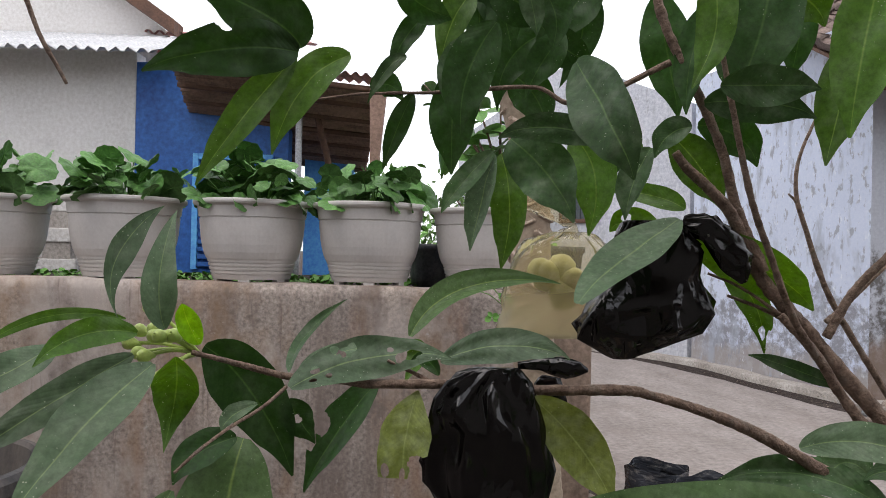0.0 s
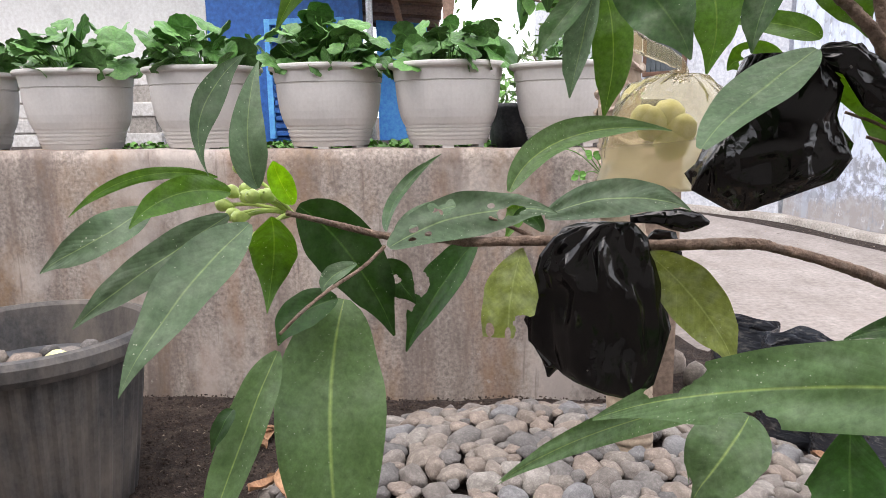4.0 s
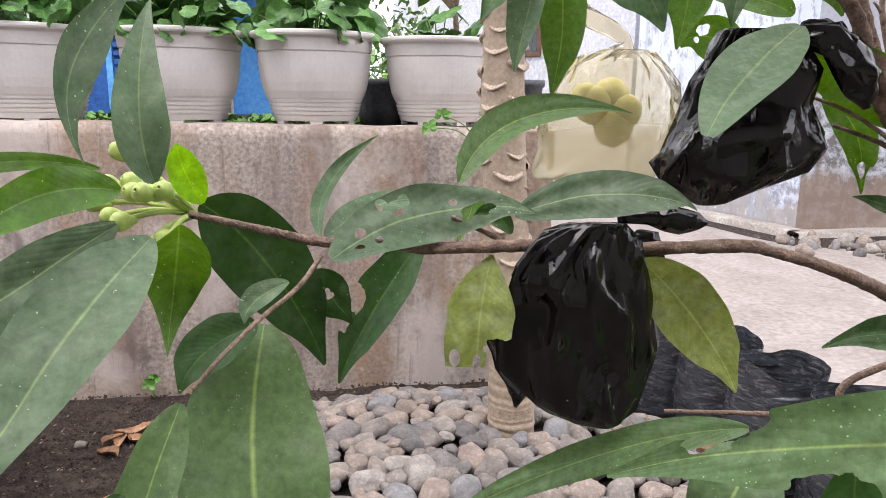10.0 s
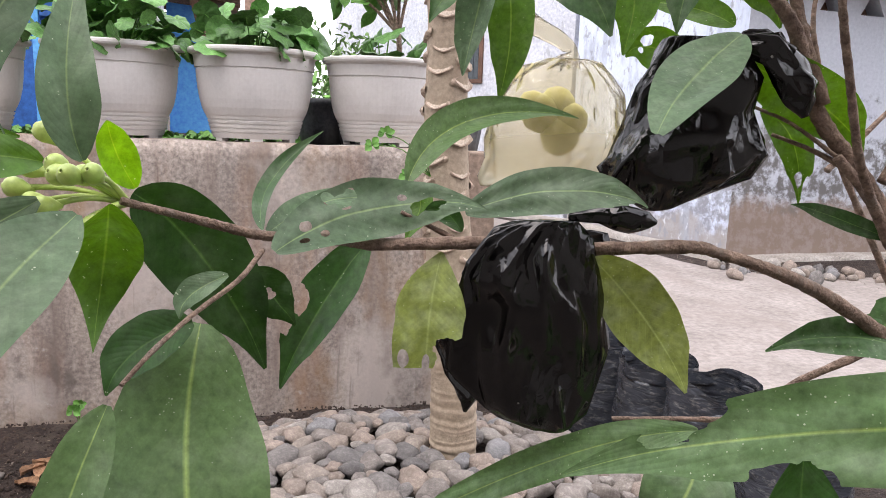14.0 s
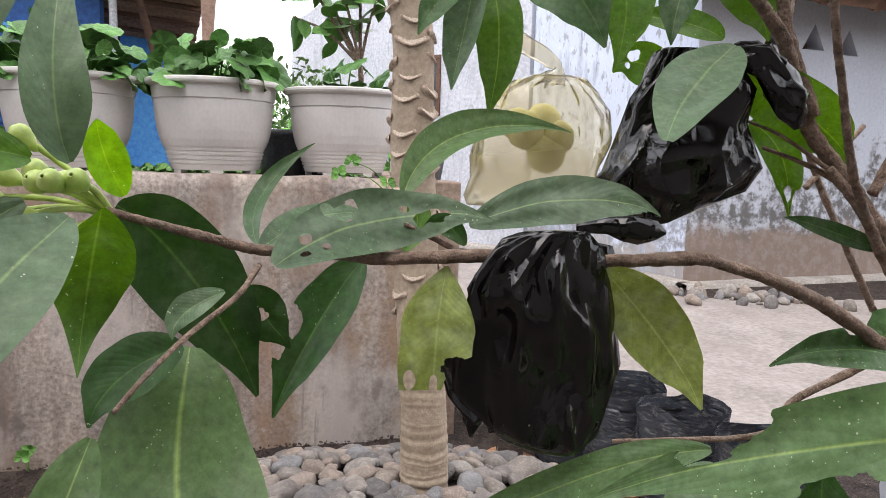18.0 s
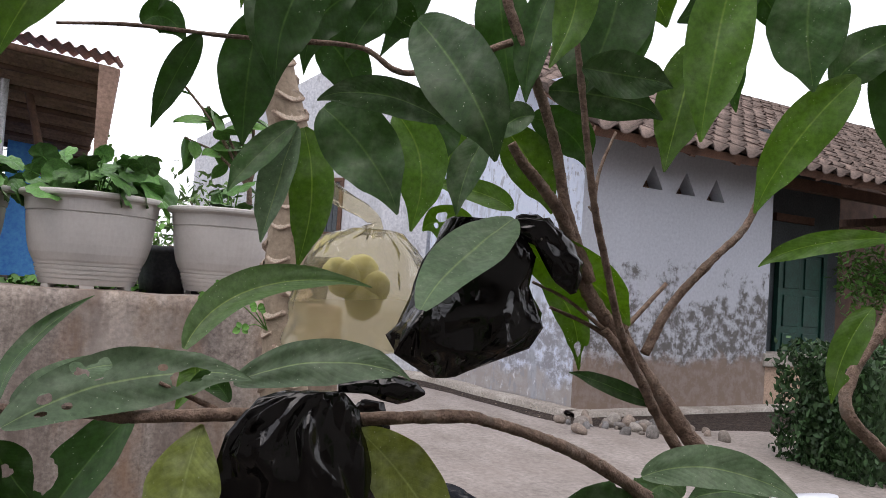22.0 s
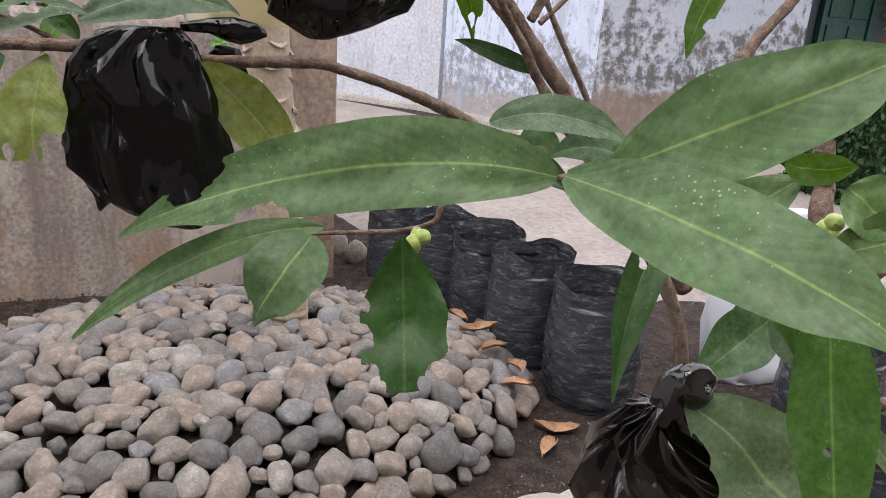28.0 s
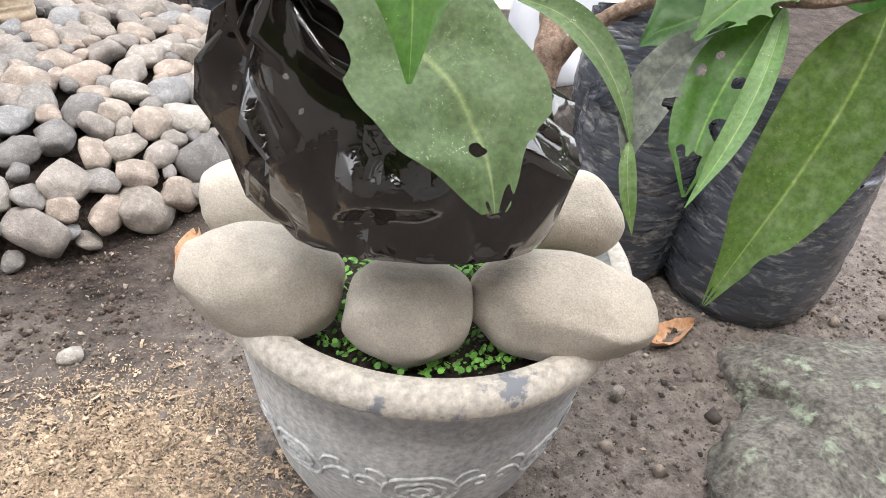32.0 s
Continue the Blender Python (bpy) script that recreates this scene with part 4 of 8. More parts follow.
def stained_wall(name, clean, dirty, damp, low, high):
    """Limewash that flakes off in ragged damp patches rising from the foot of the wall."""
    m = mat(name, clean, tuple(c * 0.9 for c in clean), 1.3, 0.9, 0.12, 35, grain_amount=0.1)
    t = m.node_tree
    n, l = t.nodes, t.links
    p = n["Principled BSDF"]
    old = p.inputs["Base Color"].links[0].from_socket
    co = n.new("ShaderNodeTexCoord")
    sep = n.new("ShaderNodeSeparateXYZ")
    l.new(co.outputs["Object"], sep.inputs[0])
    nz = n.new("ShaderNodeTexNoise")
    nz.inputs["Scale"].default_value, nz.inputs["Detail"].default_value, nz.inputs["Roughness"].default_value = 2.0, 10.0, 0.66
    l.new(co.outputs["Object"], nz.inputs["Vector"])
    fine = n.new("ShaderNodeTexNoise")
    fine.inputs["Scale"].default_value, fine.inputs["Detail"].default_value, fine.inputs["Roughness"].default_value = 9.0, 10.0, 0.72
    l.new(co.outputs["Object"], fine.inputs["Vector"])
    fleck = n.new("ShaderNodeMapRange")
    fleck.inputs["From Min"].default_value, fleck.inputs["From Max"].default_value = 0.42, 0.54
    l.new(fine.outputs["Fac"], fleck.inputs["Value"])
    out = old
    for hgt, spread, colour, k in ((high, 2.4, dirty, 0.9), (low, 0.8, damp, 0.85)):
        a = n.new("ShaderNodeMath")
        a.operation = "MULTIPLY_ADD"
        a.inputs[1].default_value, a.inputs[2].default_value = spread, hgt - spread * 0.5
        l.new(nz.outputs["Fac"], a.inputs[0])
        s = n.new("ShaderNodeMath")
        s.operation = "SUBTRACT"
        l.new(a.outputs[0], s.inputs[0])
        l.new(sep.outputs[2], s.inputs[1])
        r = n.new("ShaderNodeMapRange")
        r.inputs["From Min"].default_value, r.inputs["From Max"].default_value, r.inputs["To Max"].default_value = -0.02, 0.10, k
        l.new(s.outputs[0], r.inputs["Value"])
        ml = n.new("ShaderNodeMath")
        ml.operation = "MULTIPLY"
        l.new(r.outputs[0], ml.inputs[0])
        ml.inputs[1].default_value = 1.0
        if colour is dirty:
            l.new(fleck.outputs[0], ml.inputs[1])
        mx = n.new("ShaderNodeMixRGB")
        mx.inputs[2].default_value = (*colour, 1)
        l.new(ml.outputs[0], mx.inputs[0])
        l.new(out, mx.inputs[1])
        out = mx.outputs[0]
    l.new(out, p.inputs["Base Color"])
    return m


FRONTM = stained_wall("damp_limewash", (0.49, 0.512, 0.565), (0.10, 0.09, 0.08), (0.25, 0.185, 0.145), 0.52, 1.1)
SIDEM = stained_wall("peeling_limewash", (0.64, 0.70, 0.83), (0.24, 0.24, 0.26), (0.36, 0.33, 0.31), 0.30, 0.80)
streaked(SIDEM, ((3.2, 1.6, 0.45, 0.53, 0.62, (0.38, 0.41, 0.47), 0.75), (11.0, 1.5, 0.7, 0.55, 0.61, (0.30, 0.31, 0.34), 0.75), (14.0, 1.2, 0.6, 0.60, 0.66, (0.80, 0.83, 0.88), 0.6)))
streaked(WHITEWALL, ((3.0, 1.6, 0.4, 0.55, 0.66, (0.40, 0.42, 0.45), 0.6), (9.0, 1.4, 0.6, 0.58, 0.63, (0.33, 0.34, 0.36), 0.6)))
CORNER = (3.283, 5.538)
FRONT_END = (5.706, 5.813)


def house_front():
    """The front wall with three triangular vents cut through it."""
    ln = math.hypot(FRONT_END[0] - CORNER[0], FRONT_END[1] - CORNER[1])
    bm = bmesh.new()
    th, z1 = 0.16, 2.70
    holes = [(0.79, 2.14), (1.21, 2.13), (1.61, 2.11)]
    for y, flip in ((0.0, False), (th, True)):
        def quad(pts):
            vs = [bm.verts.new((a, y, b)) for a, b in pts]
            bm.faces.new(vs[::-1] if flip else vs)
        cuts = [0.0, 1.0, 1.41, ln]
        for (cx, z), x0, x1 in zip(holes, cuts, cuts[1:]):
            a, b, c = (cx - 0.125, z - 0.09), (cx + 0.125, z - 0.09), (cx, z + 0.13)
            quad([(x0, -0.1), (x1, -0.1), b, a])
            quad([(x0, -0.1), a, c, (x0, z1)])
            quad([b, (x1, -0.1), (x1, z1), c])
            quad([c, (x1, z1), (x0, z1)])
    for cx, z in holes:
        tri = [(cx - 0.125, z - 0.09), (cx + 0.125, z - 0.09), (cx, z + 0.13)]
        for (a0, b0), (a1, b1) in zip(tri, tri[1:] + tri[:1]):
            bm.faces.new([bm.verts.new(q) for q in ((a0, 0, b0), (a0, th, b0), (a1, th, b1), (a1, 0, b1))])
    for x in (0.0, ln):
        vs = [bm.verts.new(q) for q in ((x, 0, -0.1), (x, th, -0.1), (x, th, z1), (x, 0, z1))]
        bm.faces.new(vs if x else vs[::-1])
    ob = part("wall_house_front", bm, FRONTM, smooth=False)
    ob.matrix_basis = Matrix.Translation((*CORNER, 0)) @ Matrix.Rotation(math.atan2(FRONT_END[1] - CORNER[1], FRONT_END[0] - CORNER[0]), 4, "Z")
    return tagged(ob, "white limewashed house wall with damp flaking foot and three triangular vents", "wall", kind="structure")


HF = house_front()
HOUSE = HF.matrix_basis.copy()
# Added inner wall, so that the vents in the front look dark.
slab("wall_house_back", (3.3, 7.2), (5.5, 7.4), -0.1, 2.6, 0.15, SHADE_WALL, "dark inner wall added so that the vents look dark")
slab("wall_lane", (2.62, 7.55), CORNER, -0.1, 3.0, 0.18, SIDEM, "bluish white peeling wall along the lane")
slab("wall_lane_far", (0.2, 10.4), (2.6, 7.62), -0.1, 2.75, 0.18, WHITEWALL, "white wall of a farther house along the lane", gable=(0.55, 3.5))


def shuttered_window(a, b, s, z0, z1, w, label):
    d = Vector((b[0] - a[0], b[1] - a[1], 0))
    m = Matrix.Translation((a[0] + d.x * s, a[1] + d.y * s, 0)) @ Matrix.Rotation(math.atan2(d.y, d.x), 4, "Z")
    win = new("window_1")
    win.matrix_basis = m
    tagged(win, label, "window", kind="structure")
    part("window_frame", boxes(((-w / 2 - 0.05, -0.03, z0 - 0.05), (w / 2 + 0.05, -0.002, z0), 0.004), ((-w / 2 - 0.05, -0.03, z1), (w / 2 + 0.05, -0.002, z1 + 0.05), 0.004),
                               ((-w / 2 - 0.05, -0.03, z0), (-w / 2, -0.002, z1), 0.004), ((w / 2, -0.03, z0), (w / 2 + 0.05, -0.002, z1), 0.004)), TIMBER, win)
    k = 7
    slat = boxes(((0, -0.022, z0), (w / k - 0.008, -0.004, z1), 0.003))
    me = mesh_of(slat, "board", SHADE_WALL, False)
    for i in range(k):
        piece("board", me, win, pose(-w / 2 + i * w / k, 0, 0))


shuttered_window((0.2, 10.4), (2.6, 7.62), 0.60, 1.55, 2.15, 0.5, "dark blue-grey shuttered window in a white wall")

# kerb strip along the foot of the walls
def kerb(name, pts, width, height, label):
    bm = bmesh.new()
    P = spline(pts, 40)
    rings = []
    for i, p in enumerate(P):
        d = Vector(P[min(i + 1, 40)] - P[max(i - 1, 0)]).to_3d().normalized()
        s = Vector((d.y, -d.x, 0))
        h = height * (1 + 0.25 * noise.noise(Vector((p[0] * 3, p[1] * 3, 0))))
        c = Vector((p[0], p[1], 0))
        rings.append([bm.verts.new(c + s * width + Vector((0, 0, -0.05))), bm.verts.new(c + s * width + Vector((0, 0, h * 0.85))), bm.verts.new(c + s * (width - 0.02) + Vector((0, 0, h))), bm.verts.new(c + Vector((0, 0, h)))])
    for a, b in zip(rings, rings[1:]):
        for i in range(3):
            bm.faces.new((a[i], b[i], b[i + 1], a[i + 1]))
    bmesh.ops.recalc_face_normals(bm, faces=bm.faces)
    return tagged(part(name, bm, CURB), label, "kerb", kind="structure")


kerb("kerb_lane", [(0.2, 10.4), (1.6, 8.78), (2.62, 7.55), (2.95, 6.5), (3.30, 5.46)], 0.17, 0.055, "low cement kerb along the foot of the lane wall")
kerb("kerb_house", [(3.2, 5.53), (4.2, 5.64), (5.7, 5.81), (9.0, 6.18)], 0.16, 0.04, "low cement plinth along the house front")

# veranda with a green door
def house_part(name, bm, material, label, category, kind="structure", smooth=False):
    ob = part(name, bm, material, smooth=smooth)
    ob.matrix_basis = HOUSE
    return tagged(ob, label, category, kind=kind)


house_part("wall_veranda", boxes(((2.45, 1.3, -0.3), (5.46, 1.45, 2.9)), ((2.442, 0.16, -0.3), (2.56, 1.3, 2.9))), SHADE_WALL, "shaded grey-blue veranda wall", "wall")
# Added dark wall: closes the view and stands in for the dark inside.
house_part("wall_veranda_back", boxes(((5.47, 2.6, -0.3), (9.6, 2.72, 3.3))), TIMBER, "dark timber wall added for the dark inside of the open veranda", "wall")
# Added backing: a brown board put in for the vents' dim inside.
house_part("trim_vent_board", boxes(((0.55, 0.165, 1.95), (1.85, 0.19, 2.34))), TIMBER, "brown board added for the dim inside of the triangular vents", "trim")
house_part("wall_veranda_low", boxes(((2.442, 0.04, -0.1), (4.1, 0.16, 0.42))), TANPLASTER, "low tan plastered veranda wall", "wall")
house_part("trim_veranda_cap", boxes(((2.40, -0.02, 0.424), (4.1, 0.20, 0.56), 0.012)), CURB, "pale cement cap on the low veranda wall", "trim")
house_part("trim_beam", boxes(((2.45, 0.05, 2.30), (9.0, 0.14, 2.42))), TIMBER, "dark timber beam over the veranda", "beam")
house_part("trim_transom", boxes(((4.1, 1.24, 2.14), (4.85, 1.298, 2.24), 0.004)), TIMBER, "dark timber slat over the veranda door", "trim")
for _x in (5.46, 7.4):
    house_part("trim_post", boxes(((_x, 0.05, -0.05), (_x + 0.10, 0.14, 2.3), 0.006)), TIMBER, "dark timber veranda post", "post")
for _i in range(3):
    house_part("trim_tie_beam", boxes(((5.6 + 0.9 * _i, 0.14, 2.20), (5.68 + 0.9 * _i, 2.6, 2.30))), TIMBER, "dark timber tie beam under the veranda roof", "beam")


def panel_door(x0, x1, y, z0, z1):
    door = new("door_1")
    door.matrix_basis = HOUSE
    tagged(door, "dark green panelled wooden door in the shaded veranda", "door", kind="structure")
    leaf_board = part("door_leaf", boxes(((x0, y, z0), (x1, y + 0.04, z1))), GREENDOOR, door, smooth=False)
    part("door_frame", boxes(((x0 - 0.08, y - 0.03, z0), (x0 - 0.005, y + 0.04, z1 + 0.08), 0.004), ((x1 + 0.005, y - 0.03, z0), (x1 + 0.08, y + 0.04, z1 + 0.08), 0.004), ((x0 - 0.005, y - 0.03, z1 + 0.005), (x1 + 0.005, y + 0.04, z1 + 0.08), 0.004)), GREENDOOR, door, smooth=False)
    for c in range(2):
        for r in range(4):
            w, h = (x1 - x0) / 2, (z1 - z0) / 4
            part("panel", boxes(((x0 + c * w + 0.05, y - 0.02, z0 + r * h + 0.05), (x0 + (c + 1) * w - 0.05, y + 0.002, z0 + (r + 1) * h - 0.04), 0.008)), GREENDOOR, leaf_board, smooth=False)


panel_door(4.25, 5.05, 1.25, -0.25, 1.72)


# tiled roof
def tile_mesh():
    bm = bmesh.new()
    rows = []
    for j in range(3):
        rows.append([bm.verts.new((-0.105 + 0.21 * i / 8, 0.26 * j / 2, 0.033 * math.cos((i / 8) * 2 * math.pi + 0.5 * math.sin((i / 8) * 2 * math.pi)) + 0.030 - 0.03 * (j / 2))) for i in range(9)])
    low = [bm.verts.new((v.co.x, v.co.y, v.co.z - 0.016)) for v in rows[0]]
    for a, b in zip([low] + rows, rows):
        for i in range(8):
            bm.faces.new((a[i], a[i + 1], b[i + 1], b[i]))
    return mesh_of(bm, "roof_tile", TILE)


def tiled_roof():
    roof = new("roof_house")
    e0, z0, pitch = -0.62, 2.36, 30
    roof.matrix_basis = HOUSE @ pose(0, e0, z0, pitch, 0, 0)
    tagged(roof, "weathered brown clay tile roof, rows slightly uneven", "roof", kind="structure")
    part("roof_deck", boxes(((-0.4, 0.05, -0.045), (9.0, 3.3, -0.02))), TIMBER, roof, smooth=False)
    part("fascia", boxes(((-0.4, 0.0, -0.09), (9.0, 0.03, -0.015))), TIMBER, roof, smooth=False)
    me = tile_mesh()
    rnd = random.Random(8)
    bm = bmesh.new()
    count = 0
    for j in range(16):
        for i in range(46):
            x, y = -0.34 + 0.203 * i, -0.05 + 0.208 * j
            m = pose(x + rnd.uniform(-0.008, 0.008), y + rnd.uniform(-0.012, 0.012), rnd.uniform(-0.004, 0.006), rnd.uniform(-1.5, 1.5), 0, rnd.uniform(-1.2, 1.2))
            if i < 20 and count < 300:
                piece("roof_tile", me, roof, m)
                count += 1
            else:
                k = len(bm.verts)
                bm.from_mesh(me)
                bm.verts.ensure_lookup_table()
                for v in bm.verts[k:]:
                    v.co = m @ v.co
    part("roof_tiles", bm, TILE, roof)["kind"] = "stuff"
    for i in range(16):
        part("rafter", boxes(((0.1 + i * 0.55, 0.0, -0.11), (0.16 + i * 0.55, 0.6, -0.046))), TIMBER, roof, smooth=False)


tiled_roof()
house_part("wall_gable", prism([(-0.02, 2.62), (0.2, 2.62), (0.2, 2.7), (-0.02, 2.66)], 0.02, 1.2), FRONTM, "white gable edge under the roof", "wall")


# hedge
def hedge(x0, y0, x1, y1, h, label):
    core = bmesh.new()
    rnd = random.Random(3)
    box(core, (x0 + 0.08, y0 + 0.08, 0), (x1 - 0.08, y1 - 0.08, h - 0.08), 0.05)
    ob = thing("hedge", ((x0 + x1) / 2, (y0 + y1) / 2, 0), label, "hedge")
    c = part("twig_core", core, HEDGE, ob)
    c.matrix_basis = pose(-(x0 + x1) / 2, -(y0 + y1) / 2, 0)
    bm = bmesh.new()
    for i in range(7000):
        f = rnd.random()
        if f < 0.34:
            p = Vector((rnd.uniform(x0, x1), y0, rnd.uniform(0.02, h)))
        elif f < 0.68:
            p = Vector((x0, rnd.uniform(y0, y1), rnd.uniform(0.02, h)))
        else:
            p = Vector((rnd.uniform(x0, x1), rnd.uniform(y0, y1), h))
        p += Vector((rnd.gauss(0, 0.03), rnd.gauss(0, 0.03), rnd.gauss(0, 0.022)))
        d = Euler((rnd.uniform(0, 6.28), rnd.uniform(0, 6.28), rnd.uniform(0, 6.28))).to_matrix()
        s = rnd.uniform(0.018, 0.034)
        bm.faces.new([bm.verts.new(p + d @ Vector(q) * s) for q in ((-1, 0, 0), (-0.2, 0.5, 0.1), (1, 0, 0), (-0.2, -0.5, 0.1))])
    lv = part("leaves", bm, HEDGE, ob, "small glossy dark green leaves")
    lv.matrix_basis = c.matrix_basis
    lv["kind"] = "stuff"


hedge(3.95, 3.20, 6.8, 3.95, 0.80, "clipped dark green hedge of small leaves beside the lane")


# ---------------------------------------------------------------- neighbour's house behind the wall
def corrugated(name, p00, p10, p01, waves, amp, material, label, along=True, n=160, thick=0.006):
    """A wavy sheet spanned by a corner and two edges; waves are counted along the first edge."""
    bm = bmesh.new()
    a, u, v = Vector(p00), Vector(p10) - Vector(p00), Vector(p01) - Vector(p00)
    nrm = u.cross(v).normalized()
    for k in (0, 1):
        rows = []
        for j in range(9):
            rows.append([bm.verts.new(a + u * (i / n) + v * (j / 8) + nrm * (amp * math.sin(2 * math.pi * waves * i / n) + thick * k)) for i in range(n + 1)])
        for r0, r1 in zip(rows, rows[1:]):
            for i in range(n):
                bm.faces.new((r0[i], r0[i + 1], r1[i + 1], r1[i]))
    return tagged(part(name, bm, material), label, "roof", kind="structure")


slab("wall_neighbour", (-6.0, 5.0), (-2.17, 5.0), 0.0, 2.45, 0.15, PLAINWALL, "off-white plastered wall of the neighbour's house")
slab("wall_neighbour_blue", (-2.165, 4.995), (-1.1, 4.995), 0.0, 2.38, 0.12, BLUE, "deep blue painted wall of the neighbour's house")
slab("wall_neighbour_light", (-1.1, 5.6), (-0.72, 5.6), 0.0, 2.2, 0.1, LIGHTBLUE, "light blue painted wall panel")
_w2 = new("window_2")
tagged(_w2, "blue shuttered window in the blue wall", "window", kind="structure")
part("window_frame", boxes(((-1.75, 4.955, 0.95), (-1.71, 4.993, 1.75), 0.004), ((-1.24, 4.955, 0.95), (-1.20, 4.993, 1.75), 0.004), ((-1.71, 4.955, 1.71), (-1.24, 4.993, 1.75), 0.004)), LIGHTBLUE, _w2, smooth=False)
for _i in range(14):
    part("slat", boxes(((-1.705, 4.96, 0.97 + 0.052 * _i), (-1.245, 4.99, 1.0 + 0.052 * _i), 0.003)), BLUE, _w2, smooth=False)
corrugated("roof_neighbour", (-6.0, 4.6, 2.40), (-1.9, 4.6, 2.35), (-6.0, 5.9, 2.86), 48, 0.016, PALEROOF, "pale corrugated cement sheet roof")
corrugated("roof_neighbour_red", (-2.5, 5.9, 2.86), (-1.2, 5.9, 2.80), (-2.5, 6.6, 3.05), 14, 0.016, REDROOF, "faded red corrugated roof edge")
slab("wall_neighbour_gable", (-6.0, 5.95), (-2.35, 5.95), 2.4, 2.9, 0.12, PLAINWALL, "off-white gable wall under the roof", gable=(0.45, 4.3))
tagged(part("trim_gable", prism([(-4.36, 4.42), (-2.2, 2.92), (-2.2, 2.80), (-4.36, 4.28)], 5.75, 5.95), TIMBER, smooth=False), "weathered timber board along the gable", "trim", kind="structure")
corrugated("roof_awning", (-1.68, 4.35, 2.21), (-1.92, 5.70, 1.88), (-0.39, 4.30, 2.08), 26, 0.014, RUST, "brown rusty corrugated awning seen from below", n=260)
tagged(part("trim_awning_edge", prism([(-0.47, 2.08), (-0.37, 2.07), (-0.41, 1.62), (-0.46, 1.60)], 4.28, 4.34), RUST, smooth=False), "rusty turned edge of the awning", "trim", kind="structure")
corrugated("roof_awning_top", (-1.75, 4.30, 2.26), (-0.38, 4.22, 2.12), (-1.75, 4.75, 2.32), 22, 0.012, REDROOF, "faded red sheet on top of the awning")
for _i in range(7):
    _y = _i / 6
    _a, _b = Vector((-1.68 - 0.24 * _y, 4.35 + 1.35 * _y, 2.19 - 0.33 * _y)), Vector((-0.39 - 0.24 * _y, 4.30 + 1.35 * _y, 2.06 - 0.33 * _y))
    tagged(part("trim_batten", tube([(*_a, 0.018), (*((_a + _b) / 2), 0.02), (*_b, 0.018)], 8, 5, 0.02), TIMBER), "brown timber batten under the awning", "batten", kind="structure")
_post = part("pipe_post", tube([(-0.975, 4.72, 0.9, 0.022), (-0.975, 4.72, 1.6, 0.022), (-0.975, 4.72, 2.22, 0.022)], 8, 12, 0.0), GREY_METAL)
tagged(_post, "grey metal pipe post that carries the awning", "post")
_brace = part("timber_brace", tube([(-0.92, 4.75, 2.2, 0.022), (-0.82, 4.9, 1.75, 0.022), (-0.72, 5.0, 1.3, 0.022)], 6, 6, 0.02), TIMBER)
tagged(_brace, "slanting brown timber brace under the awning", "brace")


def block_wall():
    """White blocks, each with its own joint, behind the pots."""
    w = new("wall_blocks")
    tagged(w, "low wall of white cement blocks behind the pots", "wall", kind="structure")
    part("mortar", boxes(((-4.4, 4.32, 0.9), (-2.25, 4.4, 1.45))), CURB, w, smooth=False)
    bm = boxes(((0, 0, 0), (0.385, 0.1, 0.085), 0.008))
    me = mesh_of(bm, "block", BLOCK, False)
    for r in range(6):
        for i in range(6):
            if r % 2 and i == 5:
                continue
            piece("block", me, w, pose(-4.65 + 0.4 * i + (0.2 if r % 2 else 0) + 0.05, 4.305 + 0.004 * ((i * 7 + r * 3) % 4), 0.93 + 0.092 * r))


block_wall()


# ---------------------------------------------------------------- trees behind
def bushy(name, place, h, spread, count, size, material, label, seed, category="tree"):
    """A trunk with limbs and a crown of many small leaves with gaps."""
    rnd = random.Random(seed)
    t = thing(name, place, label, category)
    bm = bmesh.new()
    tips = []
    tube([(0, 0, 0, 0.03 * h), (0.03 * h, 0, h * 0.35, 0.022 * h), (0, 0.02 * h, h * 0.6, 0.014 * h)], 8, 7, 0.05, bm)
    for i in range(11):
        a, e = rnd.uniform(0, 6.28), rnd.uniform(0.3, 1.2)
        b = Vector((0.02 * h, 0.01, h * rnd.uniform(0.35, 0.6)))
        q = b + Vector((math.cos(a) * math.cos(e), math.sin(a) * math.cos(e), math.sin(e))) * spread * rnd.uniform(0.6, 1.1)
        tube([(*b, 0.010 * h), (*((b + q) / 2 + Vector((0, 0, 0.04 * h))), 0.007 * h), (*q, 0.003 * h)], 6, 5, 0.05, bm)
        tips += [b.lerp(q, u) for u in (0.5, 0.7, 0.85, 1.0)]
    part("trunk", bm, BARK, t)
    lm = bmesh.new()
    for i in range(count):
        c = rnd.choice(tips) + Vector((rnd.gauss(0, 1), rnd.gauss(0, 1), rnd.gauss(0, 1))) * spread * 0.22
        d = Euler((rnd.uniform(-1.1, 1.1), rnd.uniform(-1.1, 1.1), rnd.uniform(0, 6.28))).to_matrix()
        s = size * rnd.uniform(0.6, 1.2)
        lm.faces.new([lm.verts.new(c + d @ Vector(p) * s) for p in ((-1, 0, 0), (-0.4, 0.32, 0.06), (0.4, 0.28, 0.02), (1, 0, -0.1), (0.4, -0.28, 0.02), (-0.4, -0.32, 0.06))])
    part("crown", lm, material, t)["kind"] = "stuff"
    return t


